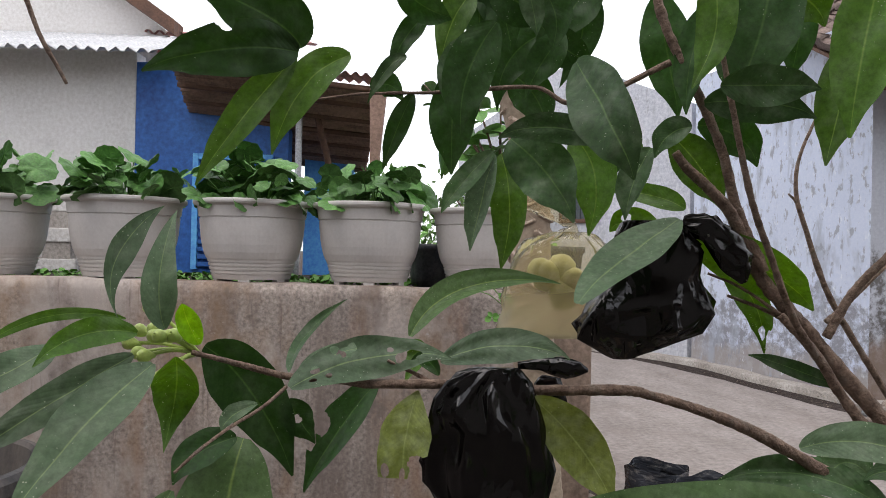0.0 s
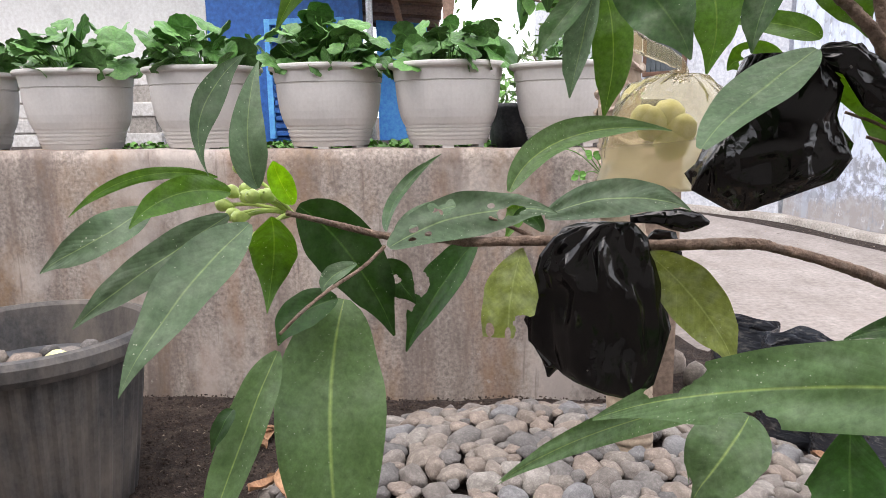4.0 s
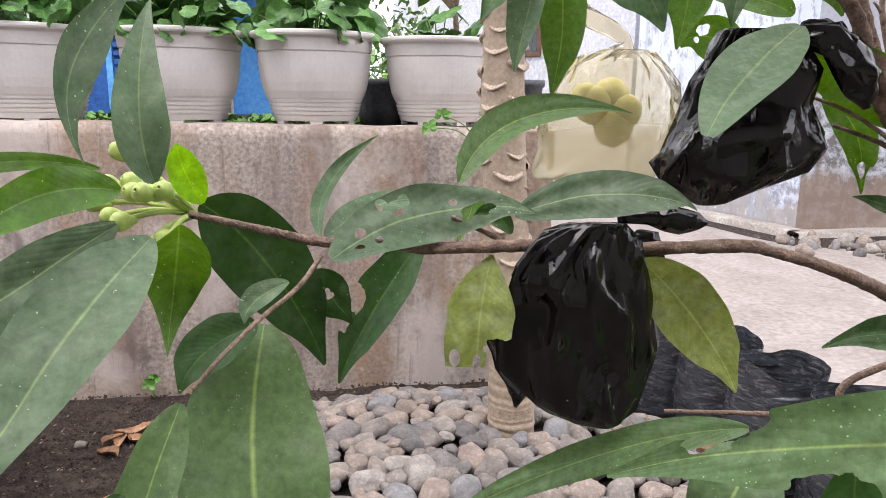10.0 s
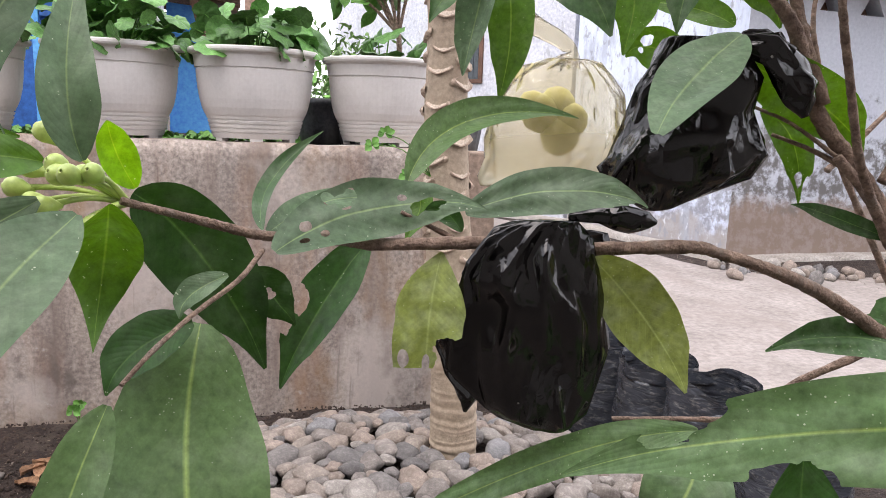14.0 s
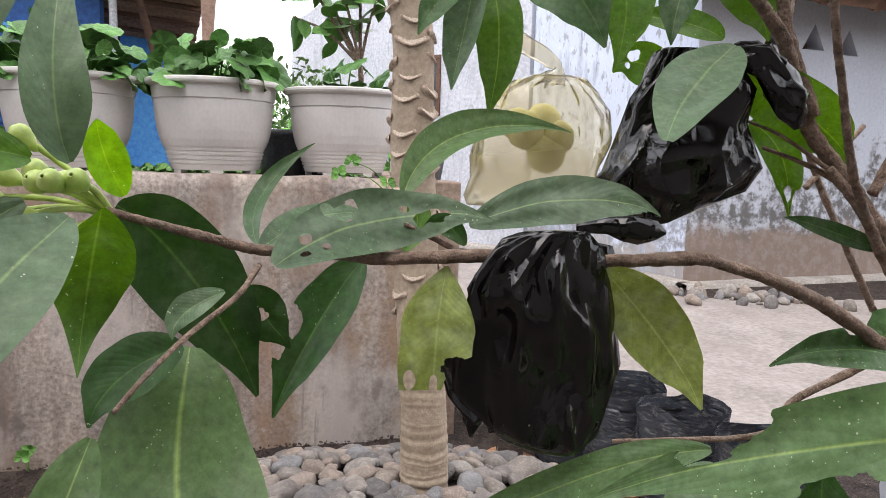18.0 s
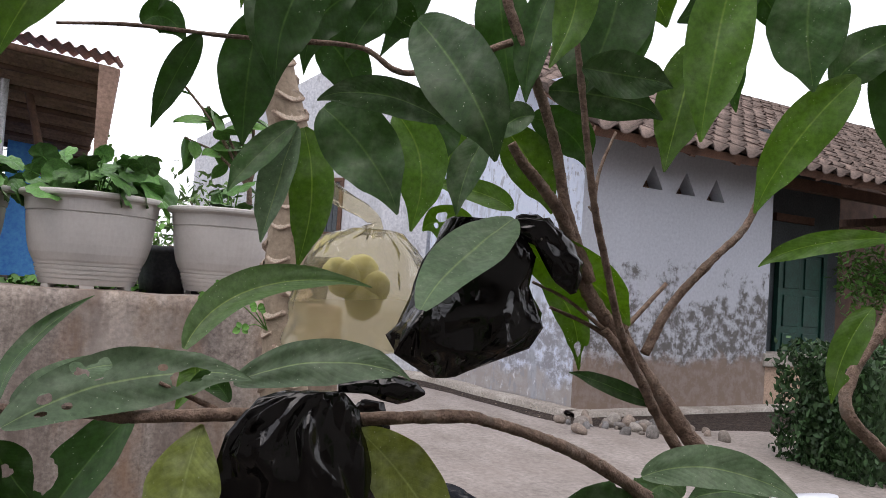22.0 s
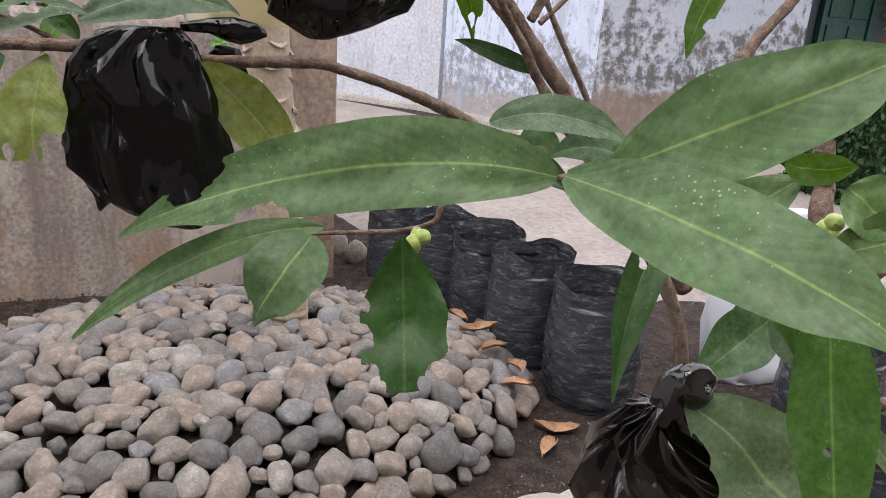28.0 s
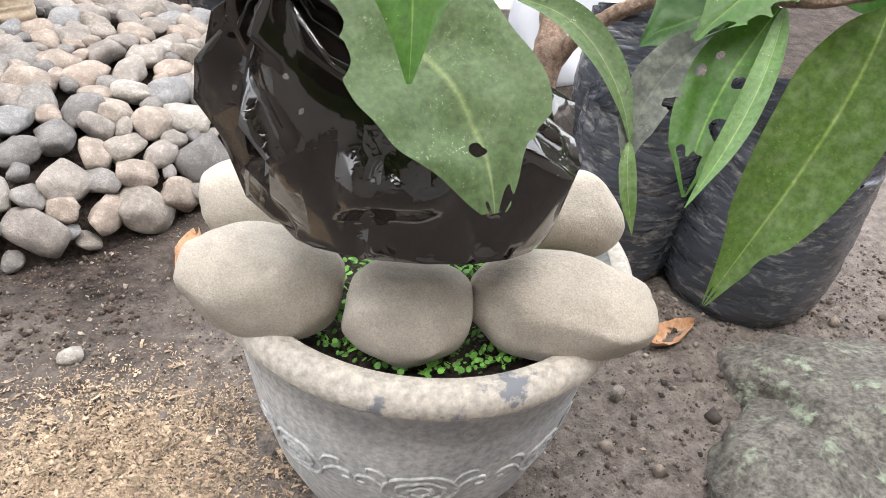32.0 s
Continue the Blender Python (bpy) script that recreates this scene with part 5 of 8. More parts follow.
bushy("tree", (0.4, 9.2, 0.0), 2.1, 0.75, 1900, 0.065, FARLEAF, "distant broad-leaved tree behind the lane", 5)
bushy("tree", (-1.4, 12.0, -0.05), 2.5, 1.1, 2200, 0.08, FARLEAF, "distant broad-leaved tree behind the lane", 6)
bushy("shrub", (0.3, 5.6, 0.0), 1.7, 0.5, 900, 0.05, WEED, "yellow-green shrub behind the pots", 7, "shrub")
bushy("shrub", (-0.35, 4.1, 0.935), 0.6, 0.3, 420, 0.04, WEED, "yellow-green shrub behind the pots", 9, "shrub")
bushy("shrub", (9.6, 7.2, 0.0), 2.3, 1.1, 2200, 0.06, WEED, "green shrub beside the veranda", 10, "shrub")


def sapling(place, label, seed, tips):
    """A young tree in a pot: thin stem, forked, with smooth pointed leaves held apart."""
    rnd = random.Random(seed)
    t = thing("sapling", place, label, "young tree")
    bm = bmesh.new()
    lf = bmesh.new()
    for j in range(9):
        s = j / 8
        w = 0.024 * math.sin(math.pi * min(1, s * 0.97 + 0.02)) ** 0.8
        for u in (-1, -0.5, 0, 0.5, 1):
            lf.verts.new((u * w, 0.09 * s, 0.006 * abs(u) - 0.02 * s * s))
    lf.verts.ensure_lookup_table()
    for j in range(8):
        for i in range(4):
            lf.faces.new([lf.verts[k] for k in (j * 5 + i, j * 5 + i + 1, j * 5 + i + 6, j * 5 + i + 5)])
    me = mesh_of(lf, "leaf", mat("sapling_leaf", (0.13, 0.285, 0.055), (0.08, 0.20, 0.04), 22, 0.4, 0.2, 140, random_tint=0.35))
    fork = Vector((0.0, 0.0, 0.14))
    tube([(0, 0, 0, 0.011), (0.004, 0, 0.09, 0.010), (*fork, 0.009)], 8, 8, 0.05, bm)
    for tip in tips:
        e = Vector(tip)
        m = fork.lerp(e, 0.5) + Vector((0, 0, 0.03))
        tube([(*fork, 0.007), (*m, 0.005), (*e, 0.0025)], 12, 6, 0.05, bm)
        for k in range(6):
            u = 0.35 + 0.65 * k / 5
            b = fork.lerp(m, u * 2) if u < 0.5 else m.lerp(e, u * 2 - 1)
            piece("leaf", me, t, Matrix.Translation(b) @ pose(0, 0, 0, rnd.uniform(-55, 35), rnd.uniform(-40, 40), k * 137 + rnd.uniform(-30, 30)) @ Matrix.Scale(rnd.uniform(1.0, 1.6), 4))
    part("stem", bm, BARK, t)


sapling((0.205, 2.885, WALL_Z + 0.262), "young tree with glossy pointed leaves in a white planter", 3,
        ((-0.31, 0.0, 0.54), (0.0, 0.02, 0.52), (-0.17, 0.0, 0.42), (-0.24, 0.02, 0.30), (0.06, -0.04, 0.38), (-0.10, -0.05, 0.46)))

# ---------------------------------------------------------------- garden: stones
def stone_mesh(seed, sx, sy, sz, lump=0.22, sub=3, material=None, cut=0.8):
    bm = bmesh.new()
    bmesh.ops.create_icosphere(bm, subdivisions=sub, radius=1.0)
    off = Vector((seed * 7.3, seed * 3.1, seed * 1.7))
    rnd = random.Random(seed)
    cuts = [(Vector((rnd.gauss(0, 1), rnd.gauss(0, 1), rnd.gauss(0, 1))).normalized(), rnd.uniform(0.66, 0.92)) for _ in range(7)]
    for v in bm.verts:
        p = v.co.normalized()
        r = 1 + lump * noise.noise(p * 1.2 + off) + lump * 0.5 * noise.noise(p * 2.3 + off)
        q = Vector((p.x * r * sx, p.y * r * sy, p.z * r * sz))
        k = 0.86
        for ax, s in ((0, sx), (1, sy), (2, sz)):
            if abs(q[ax]) > s * k:
                q[ax] = math.copysign(s * k + (abs(q[ax]) - s * k) * 0.35, q[ax])
        for d, c in cuts:
            e = q.x * d.x / sx + q.y * d.y / sy + q.z * d.z / sz - c
            if e > 0:
                q -= Vector((d.x * sx, d.y * sy, d.z * sz)) * (e * cut)
        v.co = q
    return mesh_of(bm, "stone", material or STONE)


def heap_height(x, y):
    u, v = (x - 0.09) / 0.84, (y - 1.82) / 0.60
    r = u * u + v * v
    return 0.215 * max(0.0, 1 - r) ** 0.42 if r < 1 else 0.0


def stone_pile():
    pile = thing("stone_pile", (0.1, 1.86, 0), "heap of grey and tan river stones round the papaya trunk", "stone pile")
    rnd = random.Random(11)
    meshes = [stone_mesh(i, 1.0, rnd.uniform(0.62, 0.92), rnd.uniform(0.42, 0.66), 0.30, 3) for i in range(16)]
    # the heap's hidden heart
    bm = bmesh.new()
    n = 40
    rows = [[bm.verts.new((-0.85 + 1.7 * i / n, -0.7 + 1.35 * j / n, max(-0.02, heap_height(0.1 - 0.85 + 1.7 * i / n, 1.86 - 0.7 + 1.35 * j / n) - 0.045))) for i in range(n + 1)] for j in range(n + 1)]
    for a, b in zip(rows, rows[1:]):
        for i in range(n):
            bm.faces.new((a[i], a[i + 1], b[i + 1], b[i]))
    part("stone_core", bm, SOIL, pile)
    done = []
    tries = 0
    while tries < 14000:
        tries += 1
        big = tries < 3500
        r = rnd.uniform(0.042, 0.062) if big else rnd.uniform(0.022, 0.042)
        x, y = rnd.uniform(-0.74, 0.96), rnd.uniform(1.22, 2.45)
        h = heap_height(x, y)
        if h <= 0 or (x - 0.262) ** 2 + (y - 1.92) ** 2 < (r + 0.05) ** 2:
            continue
        if any((x - a) ** 2 + (y - b) ** 2 + (h - c) ** 2 < (0.59 * (r + q)) ** 2 for a, b, c, q in done):
            continue
        done.append((x, y, h, r))
    done.sort(key=lambda s: s[1])
    rest = bmesh.new()
    for i, (x, y, h, r) in enumerate(done):
        e = 0.03
        nx, ny = -(heap_height(x + e, y) - heap_height(x - e, y)) / (2 * e), -(heap_height(x, y + e) - heap_height(x, y - e)) / (2 * e)
        tilt = Vector((max(-1, min(1, nx)), max(-1, min(1, ny)), 1.4)).to_track_quat("Z", "Y").to_matrix().to_4x4()
        m = Matrix.Translation((x - 0.1, y - 1.86, max(h - r * 0.15, r * 0.45))) @ tilt @ pose(0, 0, 0, rnd.uniform(-22, 22), rnd.uniform(-22, 22), rnd.uniform(0, 360)) @ Matrix.Scale(r, 4)
        if i < 300:
            piece("stone", rnd.choice(meshes), pile, m)
        else:
            k = len(rest.verts)
            rest.from_mesh(rnd.choice(meshes))
            rest.verts.ensure_lookup_table()
            for v in rest.verts[k:]:
                v.co = m @ v.co
    if len(rest.verts):
        part("stones_behind", rest, STONE_REST, pile)["kind"] = "stuff"


stone_pile()
_rm = [stone_mesh(30 + i, 1.0, 0.8, 0.6, 0.25, 2) for i in range(4)]
for _i, (_x, _y, _r) in enumerate(((0.24, 0.98, 0.022), (-0.60, 1.55, 0.03), (-0.52, 1.72, 0.035), (-0.66, 1.66, 0.028), (0.12, 1.27, 0.05), (0.02, 1.33, 0.045), (0.72, 1.12, 0.018), (1.30, 1.2, 0.03), (0.98, 0.56, 0.02), (1.62, 0.75, 0.03), (1.75, 0.95, 0.03), (0.68, 2.9, 0.07), (0.78, 2.86, 0.05), (0.62, 3.05, 0.08))):
    _o = new("stone", _rm[_i % 4])
    _o.matrix_basis = pose(_x, _y, soil_height(_x, _y) + _r * 0.35, _i * 13, _i * 7, _i * 50) @ Matrix.Scale(_r, 4)
    tagged(_o, "loose grey river stone lying on the soil", "stone", "loose stones")
_rr = random.Random(12)
for _i in range(46):
    _u = _rr.random()
    _x, _y, _r = 2.95 + 1.0 * _u + _rr.gauss(0, 0.07), 5.02 - 0.35 * _u + _rr.gauss(0, 0.16), _rr.uniform(0.022, 0.075)
    _o = new("stone", _rm[_i % 4])
    _o.matrix_basis = pose(_x, _y, 0.02 + _r * 0.4, _i * 13, _i * 7, _i * 50) @ Matrix.Scale(_r, 4)
    tagged(_o, "rubble stone beside the kerb of the lane", "stone", "rubble by the kerb")


# ---------------------------------------------------------------- papaya
def papaya():
    t = thing("papaya_tree", (0.268, 1.92, 0.02), "papaya trunk with pale bark and half-moon leaf scars", "tree")
    line = [(0.0, 0.0, 0.0, 0.066), (-0.004, 0, 0.30, 0.060), (-0.03, 0, 0.7, 0.057), (-0.05, 0, 1.05, 0.053), (-0.06, 0, 1.35, 0.050), (-0.13, 0, 1.60, 0.047), (-0.16, 0.0, 1.9, 0.043), (-0.15, 0.0, 2.3, 0.036)]
    bm = bmesh.new()
    P = spline(line, 460)
    rings = []
    for i, p in enumerate(P):
        ringy = 0.0021 * (1 + 0.8 * noise.noise(Vector((p[2] * 23, 5, 0)))) * (2 * abs(math.sin(p[2] * 170 + 7 * noise.noise(Vector((p[2] * 13, 0, 0))))) ** 0.6 - 1) * max(0, min(1.0, 1.6 - p[2] / 0.5))
        rings.append([bm.verts.new((p[0] + (p[3] + ringy + 0.003 * noise.noise(Vector((math.cos(a) * 2, math.sin(a) * 2, p[2] * 9)))) * math.cos(a), p[1] + (p[3] + ringy) * math.sin(a), p[2] + 0.006 * noise.noise(Vector((math.cos(a) * 1.6, math.sin(a) * 1.6, p[2] * 14))))) for a in (2 * math.pi * k / 28 for k in range(28))])
    for a, b in zip(rings, rings[1:]):
        for k in range(28):
            bm.faces.new((a[k], a[(k + 1) % 28], b[(k + 1) % 28], b[k]))
    part("trunk", bm, PAPAYA, t)
    # leaf scars: shield shapes set round the trunk in a spiral
    sc = bmesh.new()
    outline = [(0, 0.024), (0.014, 0.022), (0.024, 0.014), (0.024, 0.002), (0.014, -0.014), (0.0, -0.026), (-0.014, -0.014), (-0.024, 0.002), (-0.024, 0.014), (-0.014, 0.022)]
    outline = [(a * 1.6, b * (0.62 if b < 0 else 0.8)) for a, b in outline]
    inner = [sc.verts.new((a * 0.84, (-0.005 if b < 0.006 else 0.001) + 6 * a * a, b * 0.84 + 0.002)) for a, b in outline]
    vs = [sc.verts.new((a, (-0.009 if b < 0.006 else 0.001) + 6 * a * a, b)) for a, b in outline]
    lo = [sc.verts.new((a * 1.08, 0.014, b * 1.06 - 0.003)) for a, b in outline]
    c = sc.verts.new((0, -0.0012, 0))
    for i in range(10):
        k = (i + 1) % 10
        sc.faces.new((c, inner[k], inner[i]))
        sc.faces.new((inner[i], inner[k], vs[k], vs[i])).material_index = 1
        sc.faces.new((vs[i], vs[k], lo[k], lo[i])).material_index = 1
    bmesh.ops.recalc_face_normals(sc, faces=sc.faces)
    me = mesh_of(sc, "leaf_scar", SCAR)
    me.materials.append(SCAR_RIM)
    z, k = 0.62, 0
    while z < 2.2:
        p = P[min(460, max(0, min(range(461), key=lambda i: abs(P[i][2] - z))))]
        a = k * 2.399 + 0.35 * math.sin(k * 3.1)
        m = Matrix.Translation((p[0] + (p[3] - 0.001) * math.cos(a), p[1] + (p[3] - 0.001) * math.sin(a), z)) @ pose(0, 0, 0, 0, 0, math.degrees(a) + 90) @ Matrix.Scale((0.9 + 0.2 * math.sin(k * 1.7)) * (0.7 if z < 0.6 else 1.0), 4)
        piece("leaf_scar", me, t, m)
        z += 0.0165
        k += 1
    # crown of lobed leaves, above
    rnd = random.Random(2)
    for i in range(9):
        a = i * 0.7 + 0.2
        top = Vector((-0.15, 0.0, 2.28))
        end = top + Vector((math.cos(a) * 0.55, math.sin(a) * 0.55, rnd.uniform(-0.1, 0.35)))
        part("petiole", tube([(*top, 0.011), (*((top + end) / 2 + Vector((0, 0, 0.08))), 0.009), (*end, 0.006)], 8, 6, 0.0), WEED, t)
        lb = bmesh.new()
        for q in range(7):
            b = a + (q - 3) * 0.55
            u = Vector((math.cos(b), math.sin(b), -0.35)).normalized()
            s = Vector((-u.y, u.x, 0)).normalized()
            L = 0.30 * (1 - 0.07 * abs(q - 3))
            pts = [(0, 0), (0.25, 0.06), (0.42, 0.05), (0.5, 0.16), (0.6, 0.07), (0.75, 0.13), (0.82, 0.05), (1, 0), (0.82, -0.05), (0.75, -0.13), (0.6, -0.07), (0.5, -0.16), (0.42, -0.05), (0.25, -0.06)]
            lb.faces.new([lb.verts.new(end + u * (x * L) + s * (y * L) + Vector((0, 0, -0.12 * x * x * L))) for x, y in pts])
        part("leaf", lb, FARLEAF, t)


papaya()


# ---------------------------------------------------------------- tub with wet stones
def tub():
    t = thing("plastic_tub", (-1.42, 1.86, 0.0), "large grey ribbed plastic tub with stones and water, dusty and stained", "tub")
    bm = bmesh.new()
    k = 160
    prof = [(0.245, 0.0), (0.262, 0.12), (0.285, 0.30), (0.302, 0.445), (0.304, 0.45), (0.335, 0.452), (0.345, 0.47), (0.345, 0.50), (0.335, 0.515), (0.318, 0.518), (0.310, 0.505), (0.300, 0.44), (0.285, 0.33), (0.28, 0.31)]
    rings = []
    for j, (r, z) in enumerate(prof):
        rings.append([bm.verts.new(((r + (0.006 if (i % 4) < 2 and j < 4 else 0)) * math.cos(2 * math.pi * i / k), (r + (0.006 if (i % 4) < 2 and j < 4 else 0)) * math.sin(2 * math.pi * i / k), z)) for i in range(k)])
    for a, b in zip(rings, rings[1:]):
        for i in range(k):
            bm.faces.new((a[i], a[(i + 1) % k], b[(i + 1) % k], b[i]))
    bm.faces.new(rings[0][::-1])
    part("body", bm, TUBM, t, smooth=False)
    part("soil", lathe([(0.0005, 0.385), (0.15, 0.385), (0.292, 0.38)], 40), DARKPOT, t, "dark wet contents of the tub")
    rnd = random.Random(5)
    for i in range(14):
        a, r = i * 2.4, 0.06 * math.sqrt(i + 0.5)
        piece("stone", _rm[i % 4], t, pose(r * math.cos(a), r * math.sin(a), 0.40, 0, 0, i * 40) @ Matrix.Scale(rnd.uniform(0.035, 0.06), 4))
    part("fallen_fruit", lathe([(0.0005, -0.03), (0.02, -0.026), (0.033, -0.005), (0.03, 0.018), (0.012, 0.03), (0.0005, 0.03)], 16), BAGFRUIT, t, "yellow-green fallen fruit in the tub").matrix_basis = pose(0.12, -0.05, 0.44)


tub()


# ---------------------------------------------------------------- plastic film bags
def sack(bm, rings, seg=64, folds=7, fold=0.10, crumple=0.008, seed=0, n=48, close=True):
    """A film bag through rings of (x, y, z, half width, half depth), with folds that run down it and crumples all over."""
    P = spline(rings, n)
    out = []
    for i, p in enumerate(P):
        v = i / n
        ring = []
        for k in range(seg):
            a = 2 * math.pi * k / seg
            f = 1 + fold * math.sin(a * folds + 2.2 * noise.noise(Vector((v * 3, a, seed)))) * (1.0 - 0.55 * v) + fold * 0.6 * math.sin(a * (folds * 2 + 1) + 5 * v + seed) * (1 - v)
            q = Vector((p[0] + p[3] * f * math.cos(a), p[1] + p[4] * f * math.sin(a), p[2]))
            c1 = abs(noise.noise(q * 16 + Vector((seed, 0, 0)))) - 0.2
            c2 = abs(noise.noise(q * 38 + Vector((0, seed, 0)))) - 0.2
            d = Vector((math.cos(a), math.sin(a), 0.3 * math.sin(v * 9)))
            q += d * (crumple * 2.2 * c1 + crumple * 1.1 * c2)
            ring.append(bm.verts.new(q))
        out.append(ring)
    for a, b in zip(out, out[1:]):
        for k in range(seg):
            bm.faces.new((a[k], b[k], b[(k + 1) % seg], a[(k + 1) % seg]))
    if close:
        bm.faces.new(out[-1])
    return bm


def film_bag(bm, rings, seed, size=0.016, depth=0.0035, pleats=9, gather=0.25, flat=2.0, facing=(0, 1, 0), level=False, fine=0.02, stiff=0.95, small=0.40, cuts=3, lengthen=1.0):
    """A film bag along a bent line of (x, y, z, half width, half depth): a crumpled skin of flat facets with sharp creases, long near the gathered first end, small where the film is crushed."""
    rnd = random.Random(seed)
    n = 80
    P = spline(rings, n)
    run = sum((Vector(q[:3]) - Vector(p[:3])).length for p, q in zip(P, P[1:]))
    wide = sum(abs(p[3]) + abs(p[4]) for p in P) / (2 * len(P))
    shift = [rnd.uniform(0.4, 1.6) for _ in range(64)]
    frames = []
    for i in range(n + 1):
        d = Vector((0, 0, -1)) if level else Vector(P[min(i + 1, n)][:3] - P[max(i - 1, 0)][:3]).normalized()
        side = d.cross(Vector(facing)).normalized()
        frames.append((side, side.cross(d).normalized()))

    def kink(x):
        return abs((x % 1.0) * 2 - 1) - 0.5

    def skin(a, v, h):
        """The bag's surface at angle a and length v, pushed out by h."""
        u = min(max(v, 0.0), 1.0) * n
        i = min(int(u), n - 1)
        k = u - i
        p = P[i] * (1 - k) + P[i + 1] * k
        side, back = frames[i][0].lerp(frames[i + 1][0], k), frames[i][1].lerp(frames[i + 1][1], k)
        hw, hd = max(abs(p[3]), 0.0005), max(abs(p[4]), 0.0004)
        c, s = math.cos(a), math.sin(a)
        c, s = math.copysign(abs(c) ** (2 / flat), c), math.copysign(abs(s) ** (2 / flat), s)
        w = (a / (2 * math.pi)) % 1.0 * pleats
        f = 1 + gather * (1 - v) ** 1.4 * (1.3 * kink(w) * shift[int(w) % 32] + 0.7 * kink(w * 2 + 0.3))
        return Vector(p[:3]) + side * (hw * f * c) + back * (hd * f * s) + (side * c + back * s).normalized() * h * min(1.0, hd / 0.008)

    def crushed(a, v):
        return noise.noise(Vector((math.cos(a) * wide, math.sin(a) * wide, v * run)) / fine * 0.55 + Vector((seed * 3.1, 0, 0))) > -0.08

    # scattered corners of the facets, denser at the gathered end and in the crushed patches
    coarse = []
    rim = max(14, int(wide * 6.3 / size * 1.2))
    for v in (0.0, 1.0):
        for k in range(rim):
            coarse.append((2 * math.pi * (k + rnd.uniform(-0.2, 0.2)) / rim, v, 0.0, 0.0))
    grid = collections.defaultdict(list)
    for _ in range(22000):
        a, v = rnd.uniform(0, 2 * math.pi), rnd.uniform(0.012, 0.988)
        tight = crushed(a, v)
        top = min(1.0, v / 0.35)
        reach = size * (small if tight else 1.0) * (0.22 + 0.78 * top if gather > 0.1 else 1.0)
        x, y = a * wide, v * run * (0.32 + 0.28 * top) / lengthen
        cell = (int(x / size), int(y / size))
        if any((x - q[0]) ** 2 + (y - q[1]) ** 2 < (0.5 * (reach + q[2])) ** 2 for i in (-1, 0, 1) for j in (-1, 0, 1) for q in grid[(cell[0] + i, cell[1] + j)]):
            continue
        grid[cell].append((x, y, reach))
        coarse.append((a, v, rnd.gauss(0, 1) * depth * (0.55 if tight else 0.5 + 0.5 * top), 1.0))
    flat_pts, ids, turns = [], [], []
    for i, (a, v, h, _) in enumerate(coarse):
        for turn in (-1, 0, 1):
            b = a + turn * 2 * math.pi
            if -1.3 < b < 2 * math.pi + 1.3:
                flat_pts.append(Vector((b * wide, v * run * (0.32 + 0.28 * min(1.0, v / 0.35)) / lengthen)))
                ids.append(i)
                turns.append(turn)
    _, _, tris, origin, _, _ = geometry.delaunay_2d_cdt(flat_pts, [], [], 0, 1e-7)
    corner = [skin(a, v, h) for a, v, h, _ in coarse]
    made = {}
    for t in tris:
        t = [origin[k][0] for k in t]
        full = [coarse[ids[k]][0] + turns[k] * 2 * math.pi for k in t]
        if not 0 <= sum(full) / 3 < 2 * math.pi:
            continue
        rows = []
        for i in range(cuts + 1):
            row = []
            for j in range(cuts + 1 - i):
                w = (cuts - i - j, i, j)
                key = tuple(sorted((ids[k], q) for k, q in zip(t, w) if q))
                if key not in made:
                    w = [q / cuts for q in w]
                    lin = sum((corner[ids[k]] * q for k, q in zip(t, w)), Vector())
                    rnd_skin = skin(sum(q * g for q, g in zip(w, full)), sum(q * coarse[ids[k]][1] for k, q in zip(t, w)), sum(q * coarse[ids[k]][2] for k, q in zip(t, w)))
                    made[key] = bm.verts.new(rnd_skin.lerp(lin, stiff))
                row.append(made[key])
            rows.append(row)
        for i in range(cuts):
            for j in range(cuts - i):
                quads = [(rows[i][j], rows[i + 1][j], rows[i][j + 1])]
                if j + 1 < len(rows[i + 1]):
                    quads.append((rows[i + 1][j], rows[i + 1][j + 1], rows[i][j + 1]))
                for q in quads:
                    if len(set(q)) == 3 and not bm.faces.get(q):
                        bm.faces.new(q)
    bmesh.ops.recalc_face_normals(bm, faces=bm.faces)
    bmesh.ops.holes_fill(bm, edges=[e for e in bm.edges if e.is_boundary], sides=0)
    return bm


def poly_bag(x, y, r, h, seed, label, open_top=True, turn=0.0):
    t = thing("polybag", (x, y, 0.0), label, "nursery bag", "black nursery bags", turn)
    bm = sack(bmesh.new(), [(0, 0, h * 1.0, r * 1.02, r * 0.98), (0, 0, h * 0.8, r * 0.98, r), (0.004, 0, h * 0.45, r * 1.03, r * 1.04), (0, 0, h * 0.12, r, r), (0, 0, 0.0, r * 0.9, r * 0.9)],
              64, 4, 0.02, 0.004, seed, 40)
    for v in bm.verts:
        if v.co.z > h * 0.86:
            a = math.atan2(v.co.y, v.co.x)
            v.co.z += h * 0.10 * noise.noise(Vector((math.cos(a) * 0.9, math.sin(a) * 0.9, seed)))
            k = 1 - 0.16 * max(0, noise.noise(Vector((math.cos(a) * 2.2 + 5, math.sin(a) * 2.2, seed))))
            v.co.x, v.co.y = v.co.x * k, v.co.y * k
    part("film", bm, POLYFILM, t)
    part("soil", lathe([(0.0005, h * 0.66), (r * 0.6, h * 0.68), (r * 0.97, h * 0.64)], 28, 0.01), SOIL, t)
    return t


